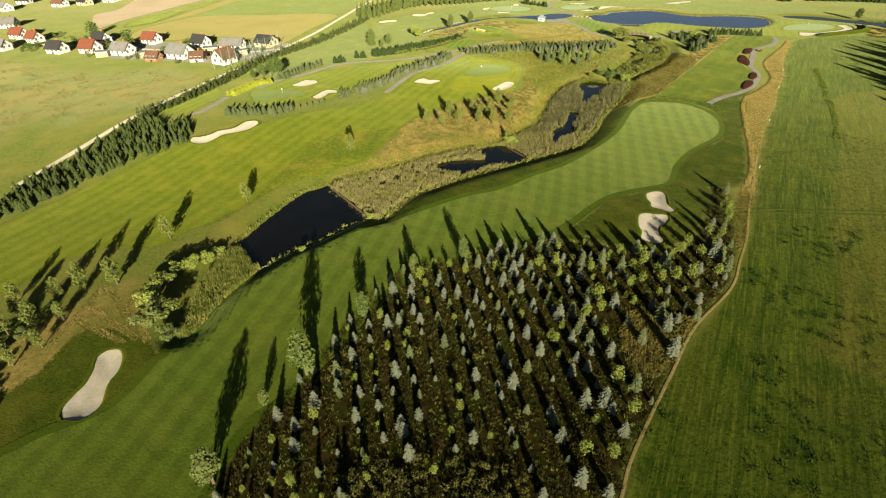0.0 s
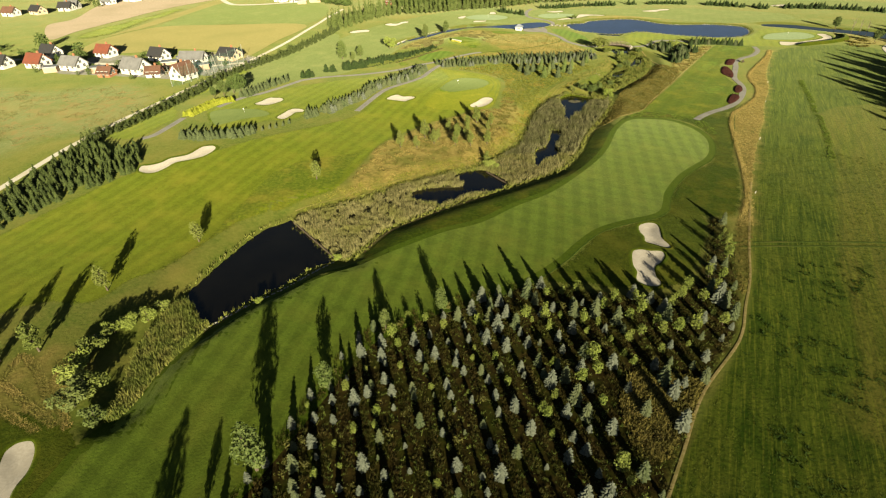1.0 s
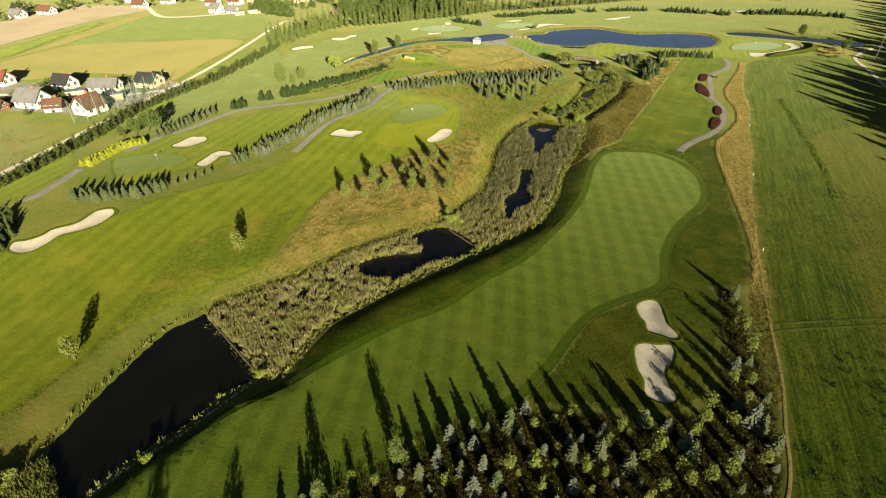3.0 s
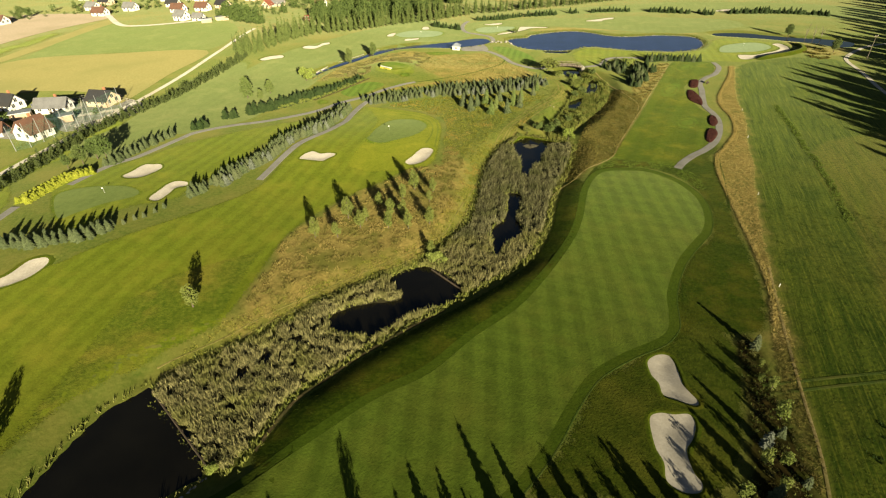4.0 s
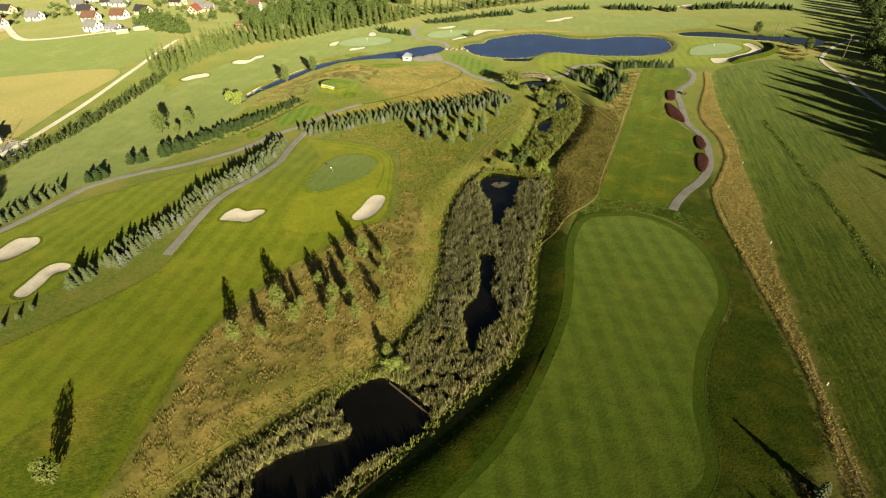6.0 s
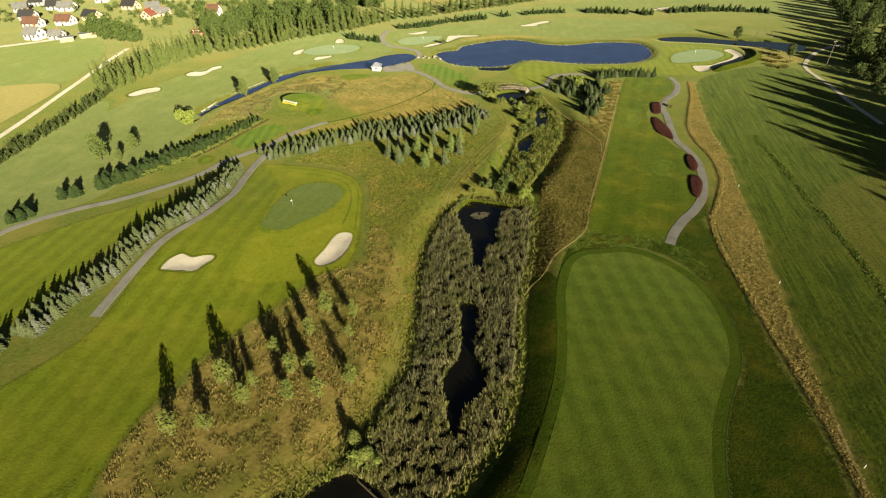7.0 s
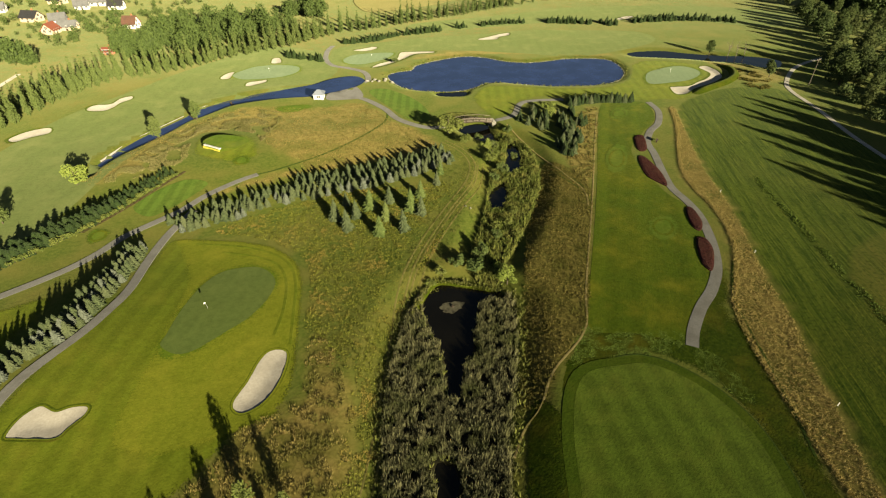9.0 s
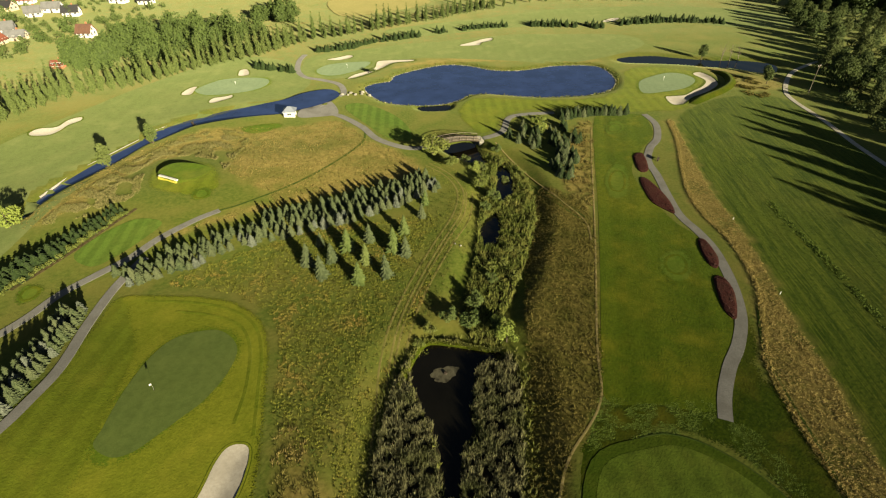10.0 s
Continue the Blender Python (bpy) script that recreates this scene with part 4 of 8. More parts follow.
def outward(line):
    """Unit normals of a closed outline, pointing out of it."""
    g = np.roll(line, -1, 0) - np.roll(line, 1, 0)
    turn = 1 if np.sum(line[:, 0] * np.roll(line[:, 1], -1) - line[:, 1] * np.roll(line[:, 0], -1)) > 0 else -1
    return turn * np.stack([g[:, 1], -g[:, 0]], 1) / np.linalg.norm(g, axis=1)[:, None]


def strip(name, line, width, mat, lift, label, category):
    """A path along a line, with its edges turned down into the ground."""
    l, r = ribbon(line, width)
    mid = (l + r) / 2
    rows = [(l, lift - 0.1), (l * 0.98 + mid * 0.02, lift), (mid, lift + 0.01), (r * 0.98 + mid * 0.02, lift), (r, lift - 0.1)]
    v, n = [], len(l)
    for line_xy, up in rows:
        v += list(np.column_stack([line_xy, height(mid[:, 0], mid[:, 1], LEVEL_GROUND) + up]))
    f = [(k * n + i, (k + 1) * n + i, (k + 1) * n + i + 1, k * n + i + 1) for k in range(4) for i in range(n - 1)]
    return tagged(new(name, mesh_of(name, v, f, mat)), label, category, kind="structure")


# ---- mown ground, crops, roads ----
patch("lawn", LAWN_TEES, M_TEE_LAWN, 0.03, "mown green lawn strip round the tee boxes", "lawn")
patch("lawn", LAWN_NORTH, M_LAWN, 0.03, "dark green mown rough beside the fairway", "lawn")
patch("lawn", [(37, 103), (44, 106.4), (52, 109.5), (58, 112), (61, 119), (63.5, 112), (64, 107.5), (63, 104), (55, 91.5), (46, 83.4), (33, 84.4), (22, 88), (30, 95)], M_LAWN_DRY, 0.025, "worn olive mown rough round the twin bunkers", "lawn")
patch("lawn", [(-61, 63), (-52, 62), (-45, 60), (-41, 66), (-36, 76), (-28, 82), (-34, 74), (-43, 55), (-46, 46), (-55, 40), (-62, 34), (-66, 44), (-63, 54)], M_LAWN_DRY, 0.025, "mown olive rough round the long bunker", "lawn")
patch("lawn", LAWN_LAKE, M_FAIRWAY_L, 0.03, "short green lawn by the lake", "lawn")
BANK = [(60.5, 171), (52.5, 160), (47.5, 149.5), (42.3, 141.2), (37, 135.7), (28.5, 129.8), (19, 124.9), (11.5, 121.1), (3, 116), (-2, 112.4), (-6.6, 109), (-9.8, 104.6), (-12.5, 100), (-9, 95.5), (-2.5, 99),
        (6, 104.5), (14.6, 108), (23.2, 114.5), (34.6, 122), (49.5, 138.5), (56.5, 148.8), (63, 162)]
patch("lawn", BANK, M_LAWN, 0.06, "dark green mown bank above the reeds", "lawn", 1.0)
patch("lawn", [(87, 193), (79, 182), (73.8, 178), (64, 172.3), (61.5, 169.5), (69, 168), (77, 171.5), (83, 169.5), (87, 163), (93, 156), (98.8, 162.9), (102.7, 172.3), (109.5, 178.6), (113, 186), (104, 183)], M_LAWN, 0.02,
      "green mown rough below the tee path", "lawn")
patch("lawn", [(14.5, 280.0), (16.9, 272.8), (23.6, 267.4), (30.6, 267.0), (32.9, 273.4), (31.6, 281.8), (24.6, 290.3), (17.5, 292.3)], M_FAIRWAY_L, 0.03, "mown green grass round the raised tee", "lawn")
edge_line = smooth(FAIRWAY_MAIN)
side = outward(edge_line)
patch("lawn", [(53.1, 107.7), (63.1, 108.7), (64.1, 119.7), (54.1, 120.7)], M_LAWN, 0.02, "small piece of mown rough beside the fairway", "lawn")
patch("first_cut", None, M_FIRST, 0.068, "narrow first cut of grass round the fairway", "grass", 1.25, edge_line + 1.7 * side)
patch("fairway", FAIRWAY_MAIN, M_FAIRWAY, 0.08, "mown fairway with crossing mower stripes", "fairway", 1.25)
rim = edge_line + 1.75 * side
strip("grass_edge", [tuple(p) for p in rim[:86:3]], 0.22, M_EDGE, 0.075, "dark grass line round the first cut", "grass")
patch("fairway", FAIRWAY_LEFT, M_FAIRWAY_L, 0.045, "wide sunlit fairway with diagonal mower stripes", "fairway", 1.25)
patch("semi_rough", [(-52.0, 97.0), (-46.0, 108.0), (-38.8, 133.9), (-35.9, 137.6), (-33.2, 140.9), (-28.6, 143.9), (-22.6, 146.3), (-16.9, 148.4), (-12.4, 151.8), (-16.3, 144.4), (-18.5, 135.7), (-20.1, 128.3), (-20.5, 126.5), (-31.5, 119.4), (-39.5, 113.4), (-45.0, 104.4), (-50.0, 96.0)], M_SEMI, 0.062, "uneven longer mown grass beside the dry mound", "grass", 1.5)
patch("fairway", FAIRWAY_WEST, M_FAIRWAY_L, 0.04, "narrow mown fairway behind the spruce row", "fairway")
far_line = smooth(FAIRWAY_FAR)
patch("fairway", None, M_FAIRWAY_HAZED, 0.04, "long mown fairway along the poplar wood", "fairway", 3, far_line + 8.0 * outward(far_line))
patch("fairway", [(-79.2, 215.1), (-70.2, 232.1), (-65.6, 260.2), (-56.3, 291.5), (-41.4, 305.4), (-38.5, 263.8), (-36.9, 245.1), (-43.5, 234.5), (-51.7, 223.3), (-58.9, 211.9), (-66.6, 203.0)], M_FAIRWAY_HAZED, 0.035, "pale mown grass beside the road hedge", "fairway", 4)
patch("fairway", FAIRWAY_LAKE, M_FAIRWAY_HAZED, 0.04, "mown fairway behind the lake", "fairway", 4)
patch("fairway", FAIRWAY_BACK, M_FAIRWAY_HAZED, 0.04, "distant mown fairway behind the hedge", "fairway", 5)
patch("apron", [(10, 236.6), (15.9, 234.6), (23.4, 230.9), (29.6, 226), (33.1, 219.1), (33.2, 210.8), (31.3, 202.2), (29.4, 193.8), (27.4, 186.8), (24.9, 183), (20, 180.4), (12, 180), (6, 181), (2, 186), (6, 197), (9.5, 208), (12, 219), (11, 229)],
      M_RIM, 0.053, "bright yellow-green apron round the putting green", "grass", 1.5)
for line in ([(14, 233), (21.8, 229), (27.6, 224.4), (31.2, 218.4), (31.4, 210.8), (29.6, 202.6), (27.8, 195)], [(19, 227.4), (25, 223.5), (29, 218.8), (29.8, 212.5), (28.2, 204.5), (25.6, 198)]):
    strip("mowing_track", line, 0.8, M_FAIRWAY_L, 0.057, "mower's track curving round the putting green", "grass")
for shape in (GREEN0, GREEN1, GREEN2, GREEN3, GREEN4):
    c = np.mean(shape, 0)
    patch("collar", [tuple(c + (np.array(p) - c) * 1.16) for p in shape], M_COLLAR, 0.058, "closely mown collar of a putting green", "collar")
    patch("putting_green", shape, M_GREEN if shape in (GREEN0, GREEN4) else M_GREEN_HAZED, 0.07, "smooth grey-green putting green", "green", 2.0)
for shape in (TEE0, TEE1, TEE2, TEE3, TEE4, TEE5, TEE6, TEE7):
    patch("tee_box", shape, M_TEE if shape in (TEE0, TEE6) else M_TEE_SOFT, 0.06, "closely mown tee box with light stripes", "tee", 2.0)
    if shape not in (TEE0, TEE6):                                # the mower's loop on a worn tee
        loop = smooth(shape)
        loop = loop.mean(0) + (loop - loop.mean(0)) * 0.52
        strip("mowing_track", [tuple(p) for p in loop[::3]] + [tuple(loop[0])], 0.7, M_TEE_LAWN, 0.066, "darker mower's loop on a tee box", "grass")
patch("wheat_field", WHEAT, M_WHEAT, 0.25, "ripe golden wheat field", "field", 8)
patch("wheat_field", FARFIELD, M_WHEAT, 0.25, "distant golden wheat field", "field", 8)
patch("soil_field", SOIL, M_SOIL, 0.15, "bare pale brown ploughed field", "field", 8)
patch("soil_field", SOIL_STRIP, M_WHEAT, 0.15, "narrow golden stubble strip", "field", 8)
patch("crop_field", [(-173.7, 301), (-187.1, 323.3), (-176.0, 367.9), (-161.1, 419), (-150.5, 455), (-150, 436), (-162.5, 352), (-168, 316)], M_FAIRWAY_L, 0.18, "narrow green crop strip beside the bare field", "field", 8)
patch("crop_field", [(-64, 336), (-110, 342), (-149, 340), (-139, 426), (-120, 411), (-98, 414), (-75, 421), (-57, 385)], M_CROP, 0.2, "green crop field beyond the wheat", "field", 8)
for line, width, mat, label in ((PATH_TEE, 2.4, M_PATH, "winding grey asphalt cart path past the tees"), (PATH_GREEN, 2.2, M_PATH, "grey cart path beside the spruce row"),
                                (PATH_HEDGE, 2.4, M_PATH, "short grey cart path by the hedge"), (PATH_LEFT, 2.2, M_PATH, "long grey cart path between spruces"),
                                (PATH_HUT, 2.6, M_PATH, "grey cart path looping past the white hut"), (PATH_BRIDGE_E, 2.4, M_PATH, "grey cart path east of the bridge")):
    strip("path", line, width * 0.88, mat, 0.075, label, "path")
strip("road", ROAD_RIGHT, 1.6, M_GRAVEL, 0.1, "pale gravel lane beside the wood", "road")
strip("road", ROAD_LEFT, 1.9, M_GRAVEL, 0.1, "pale gravel road beside the tree belt", "road")
strip("road", ROAD_FIELD, 3.5, M_GRAVEL, 0.3, "curving pale lane between the fields", "road")
strip("track", [(30, 258.5), (36, 259.5), (48, 264), (60, 272), (72, 283), (76, 292)], 0.7, M_RUT_GREEN, 0.03, "thin green trodden track over the golden hill", "path")
for line in ([(53.1, 163.3), (56.6, 166.5), (60.5, 168.6), (66, 173.6), (76, 179.3), (83.5, 189.4), (105.6, 217.6), (126.6, 245.2), (140.4, 262.8)],):
    strip("track", line, 0.36, M_TRACK, 0.05, "thin pale trodden edge beside the tee lawn", "path")
strip("track", [(107.9, 266.2), (107.2, 254), (106.3, 243.1), (105.6, 231), (105.1, 220.5), (101.5, 213.6)], 0.4, M_TRACK, 0.05, "thin pale footpath through the brown grass", "path")
for line in (WHEEL_A, WHEEL_B, WHEEL_C, [(x + 1.9, y - 1.4) for x, y in WHEEL_A[:9]]):
    for wheel in ribbon(line, 1.5, 3):
        strip("track", [tuple(p) for p in wheel[::3]], 0.4, M_RUT_GREEN if line is WHEEL_C else M_RUT, 0.04, "faint wheel rut through the rough grass", "path")
strip("road", [(-76, 249), (-84, 246.5), (-94, 243.5), (-106, 245), (-120, 249), (-140, 254), (-165, 262), (-200, 270)], 2.6, M_GRAVEL, 0.08, "pale village lane between the houses", "road")
for off in (-0.8, 0.8):
    strip("track", [(62, 97.2 + off), (75, 96.6 + off), (95, 95 + off), (130, 91 + off)], 0.5, M_RUT_GREEN, 0.03, "dark green wheel rut across the hay field", "path")
# shadow of the tall dry grass on the lawn, painted as a dark strip
strip("track", [(115.2, 183.6), (106.5, 175.4), (102.8, 169.2), (98.3, 160.7), (92.5, 150.5), (90.2, 146.8)], 0.4, M_EDGE, 0.05, "dark green line painted as the shadow of the dry grass on the lawn", "path")
strip("track", [(18.9, 125.2), (11.7, 121.5), (3.2, 116.5), (-1.8, 112.8), (-6.4, 109.5), (-9.7, 105), (-11.6, 101.3)], 0.7, M_RUT_BROWN, 0.05, "bare brown edge below the mown bank", "path")
strip("track", FIELD_EDGE, 0.42, M_TRACK, 0.06, "narrow dry trodden track along the field", "path")
patch("lawn", [(-95.0, 163.4), (-95.8, 174.7), (-95.2, 186.4), (-91.4, 205.1), (-83.5, 224.6), (-75.4, 238.4), (-68.6, 231.3), (-72.6, 216.1), (-79.6, 198.3), (-82.9, 191.1), (-76.8, 177.7), (-80.7, 159.7), (-89.2, 158.7)], M_FAIRWAY_L, 0.03, "bright mown grass between the road and the hedge", "lawn")
for shape, label in (([(-102.0, 258.9), (-96.1, 267.4), (-82.4, 263.6), (-70.5, 254.6), (-68.6, 244.0), (-76.6, 235.5), (-86.1, 229.3), (-93.4, 239.3)], "grey paved court beside the houses"), ([(-151.8, 265.7), (-142.4, 270.0), (-128.8, 266.2), (-124.0, 258.3), (-132.2, 254.3), (-143.2, 254.1)], "grey yard between two houses"), ([(-153.7, 245.8), (-141.8, 247.4), (-123.9, 237.3), (-109.8, 234.0), (-97.2, 233.7), (-93.6, 224.7), (-114.3, 230.2), (-135.6, 235.9), (-149.8, 239.2)], "worn grey yard in front of the houses")):
    patch("yard", shape, M_YARD, 0.06, label, "pavement", 3)
patch("forecourt", [(59.5, 311), (62, 318), (70.9, 322.4), (73.4, 318.9), (72, 309), (65.2, 309)], M_PATH, 0.14, "grey asphalt forecourt of the white hut", "pavement")

for shape, level, bank in WATERS:
    poly = smooth(shape)
    c = poly.mean(0)
    d = np.gradient(poly, axis=0)
    turn = 1 if np.sum(poly[:, 0] * np.roll(poly[:, 1], -1) - poly[:, 1] * np.roll(poly[:, 0], -1)) > 0 else -1
    wide = poly + turn * np.stack([d[:, 1], -d[:, 0]], 1) / np.linalg.norm(d, axis=1)[:, None] * 0.5
    v = [(x, y, level) for x, y in wide]
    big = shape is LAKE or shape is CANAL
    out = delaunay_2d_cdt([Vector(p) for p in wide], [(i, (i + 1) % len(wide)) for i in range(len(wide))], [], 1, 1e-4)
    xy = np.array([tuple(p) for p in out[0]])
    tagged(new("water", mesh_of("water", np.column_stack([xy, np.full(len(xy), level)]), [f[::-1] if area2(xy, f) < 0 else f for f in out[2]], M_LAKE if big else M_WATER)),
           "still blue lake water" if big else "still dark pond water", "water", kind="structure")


# a grassy dam closes the fountain pool; a steep turf bank stands behind the far bunker
def ridge(name, line, width, base, top, mat, label, category):
    l, r = ribbon(line, width)
    mid = (l + r) / 2
    n, v = len(l), []
    for k, up in ((1.0, base), (0.45, top - 0.15), (0.0, top), (-0.45, top - 0.15), (-1.0, base)):
        row = mid + (l - mid) * k
        fade = np.minimum(1, np.minimum(np.arange(n), np.arange(n)[::-1]) / 4.0)
        v += list(np.column_stack([row, height(row[:, 0], row[:, 1]) + base + (up - base) * fade]))
    f = [(k * n + i, (k + 1) * n + i, (k + 1) * n + i + 1, k * n + i + 1) for k in range(4) for i in range(n - 1)]
    tagged(new(name, mesh_of(name, v, f, mat, True)), label, category, kind="structure")


DAM = [(49.7, 195.3), (52.1, 198.5), (55.0, 201.3), (57.8, 202.6), (61.5, 200.5), (65.0, 197.7), (68.0, 195.4)]
ridge("earth_dam", DAM, 1.6, -0.1, 0.75, M_LIP, "low grassy earth dam round the pool", "bank")
ridge("turf_bank", [(219.8, 286.6), (219.5, 280.3), (213.9, 273.3), (204.5, 268.9), (193.8, 266.4), (183.7, 264.0)], 4.0, -0.1, 1.15, M_LIP, "steep turf bank behind the curved bunker", "bank")


# ---- bunkers ----
def bunker(shape):
    line = smooth(shape)
    n, c = len(line), line.mean(0)
    lo, hi = line.min(0), line.max(0)
    gx, gy = (a.ravel() for a in np.meshgrid(np.arange(lo[0], hi[0], 0.9), np.arange(lo[1], hi[1], 0.9)))
    keep = depth_in(line, gx, gy) > 0.35
    out = delaunay_2d_cdt([Vector(p) for p in line] + [Vector(p) for p in zip(gx[keep], gy[keep])], [(i, (i + 1) % n) for i in range(n)], [], 1, 1e-4)
    xy = np.array([tuple(p) for p in out[0]])
    d = np.maximum(depth_in(line, xy[:, 0], xy[:, 1]), 0)
    z = height(xy[:, 0], xy[:, 1], LEVEL_GROUND) - 0.02 - 0.3 * ease(d / 2.0) + 0.03 * np.sin(xy[:, 0] * 2.1) * np.sin(xy[:, 1] * 1.7)
    base = np.array([c[0], c[1], float(height(c[0], c[1]))])
    pit = thing("sand_bunker", "pale sand bunker with a low turf lip", "bunker", "bunkers of the course", pose(*base))
    part("sand", mesh_of("sand", np.column_stack([xy, z]) - base, [f[::-1] if area2(xy, f) < 0 else f for f in out[2]], M_SAND, True), pit)
    g = np.roll(line, -1, 0) - np.roll(line, 1, 0)
    turn = 1 if np.sum(line[:, 0] * np.roll(line[:, 1], -1) - line[:, 1] * np.roll(line[:, 0], -1)) > 0 else -1
    normal = turn * np.stack([g[:, 1], -g[:, 0]], 1) / np.linalg.norm(g, axis=1)[:, None]
    v = []
    for off, up in ((-0.06, -0.2), (-0.02, 0.02), (0.35, 0.06), (1.2, -0.03)):
        ring = line + normal * off
        v += list(np.column_stack([ring, height(ring[:, 0], ring[:, 1], LEVEL_GROUND) + up]))
    f = [(k * n + i, k * n + (i + 1) % n, (k + 1) * n + (i + 1) % n, (k + 1) * n + i) for k in range(3) for i in range(n)]
    part("lip", mesh_of("lip", np.array(v) - base, f if turn < 0 else [q[::-1] for q in f], M_LIP, True), pit, "green turf lip")


for shape in BUNKERS:
    bunker(shape)


# ---- plants ----
def needles(rng, h, r, levels=11, droop=0.3, ragged=0.25, full=0.8):
    """The crown of a young conifer: whorls of drooping boughs, each a small serrated fan."""
    # the dense dark heart of twigs that lets no light through
    v = [(0, 0, 0.93 * h)]
    for u, w in ((0.5, 0.34), (0.1, 0.62), (0.07, 0.25)):
        v += [(r * w * (1 + 0.2 * (-1) ** i) * math.cos(i * math.pi / 5), r * w * (1 + 0.2 * (-1) ** i) * math.sin(i * math.pi / 5), h * u * rng.uniform(0.85, 1.15)) for i in range(10)]
    f = [(0, 1 + i, 1 + (i + 1) % 10) for i in range(10)] + [(1 + q * 10 + i, 11 + q * 10 + i, 11 + q * 10 + (i + 1) % 10, 1 + q * 10 + (i + 1) % 10) for q in (0, 1) for i in range(10)]
    for k in range(levels):
        u = k / levels
        z, reach = h * (0.1 + 0.86 * u), r * (1 - u) ** full + 0.06 * r
        count = 6 + int(4 * (1 - u))
        for i in range(count):
            a = 2 * math.pi * (i + 0.5 * (k % 2)) / count + rng.uniform(-0.2, 0.2)
            d = reach * rng.uniform(1 - ragged, 1 + ragged)
            ca, sa, wide = math.cos(a), math.sin(a), 0.2 + 0.08 * rng.random()
            zt, b = z - droop * d * rng.uniform(0.6, 1.3), len(v)
            v += [(0.02 * ca, 0.02 * sa, z + 0.16 * d + 0.05)]
            v += [(d * 0.55 * math.cos(a + s * wide * 2.2), d * 0.55 * math.sin(a + s * wide * 2.2), z - 0.3 * droop * d + w) for s, w in ((-1, -0.05), (0, 0.09), (1, -0.05))]
            v += [(d * q * math.cos(a + s * wide), d * q * math.sin(a + s * wide), zt + w) for s, q, w in ((-1.1, 0.82, -0.02), (0, 1.0, 0.03), (1.1, 0.82, -0.02))]
            f += [(b, b + 1, b + 2), (b, b + 2, b + 3), (b + 1, b + 4, b + 2), (b + 2, b + 4, b + 5), (b + 2, b + 5, b + 6), (b + 2, b + 6, b + 3)]
    tip = len(v)
    v += [(0.05, 0, h * 0.9), (-0.03, 0.05, h * 0.9), (-0.03, -0.05, h * 0.9), (0, 0, h * 1.04)]
    return v, f + [(tip, tip + 1, tip + 3), (tip + 1, tip + 2, tip + 3), (tip + 2, tip, tip + 3)]


def foliage(rng, clumps, count, size):
    """Leaves scattered in clumps: (x, y, z, radius, stretch)."""
    v, f = [], []
    weights = [c[3] ** 2 for c in clumps]
    for x, y, z, r, s in rng.choices(clumps, weights, k=count):
        d = Vector((rng.gauss(0, 1), rng.gauss(0, 1), rng.gauss(0, 1))).normalized() * r * rng.uniform(0.55, 1.05)
        p = Vector((x + d.x, y + d.y, z + d.z * s))
        n = (d + Vector((rng.gauss(0, 0.5), rng.gauss(0, 0.5), rng.gauss(0.3, 0.5))) * r).normalized()
        a = n.orthogonal().normalized()
        w = rng.uniform(0, 6.3)
        a = math.cos(w) * a + math.sin(w) * n.cross(a)
        b, q = n.cross(a), size * rng.uniform(0.6, 1.3)
        k = len(v)
        v += [p - a * q, p - b * q * 0.55 + n * q * 0.15, p + a * q, p + b * q * 0.55 + n * q * 0.15]
        f.append((k, k + 1, k + 2, k + 3))
    return v, f


def limbs(rng, h, trunk_r, clumps, lean=0.0):
    top = Vector((lean * h, 0, h * 0.8))
    pieces = [tube([(0, 0, -0.15), (0, 0, h * 0.2), top * 0.6 + Vector((0.03 * h, 0.02 * h, 0)), top], [trunk_r * 1.3, trunk_r, trunk_r * 0.6, trunk_r * 0.15], 7)]
    for x, y, z, r, s in clumps[:9]:
        t = max(0.2 * h, min(z - 0.7 * math.hypot(x, y), 0.7 * h))
        p = top * (t / (h * 0.8))
        pieces.append(tube([p, p.lerp(Vector((x, y, z)), 0.5) + Vector((0, 0, 0.05 * h)), (x, y, z)], [trunk_r * 0.45, trunk_r * 0.28, trunk_r * 0.08], 5))
    return joined(*pieces)


def conifer(name, label, mat, h, r, seed, levels=11, group="", droop=0.3, full=0.8):
    rng = random.Random(seed)
    ob = thing(name, label, "tree", group)
    part("trunk", mesh_of("trunk", *tube([(0, 0, -0.15), (0.02, 0, h * 0.4), (0, 0.02, h * 0.95)], [0.03 * r + 0.05, 0.03 * r + 0.03, 0.01], 6), M_BARK), ob)
    part("crown", mesh_of("crown", *needles(rng, h, r, levels, droop, 0.25, full), mat), ob)
    return ob


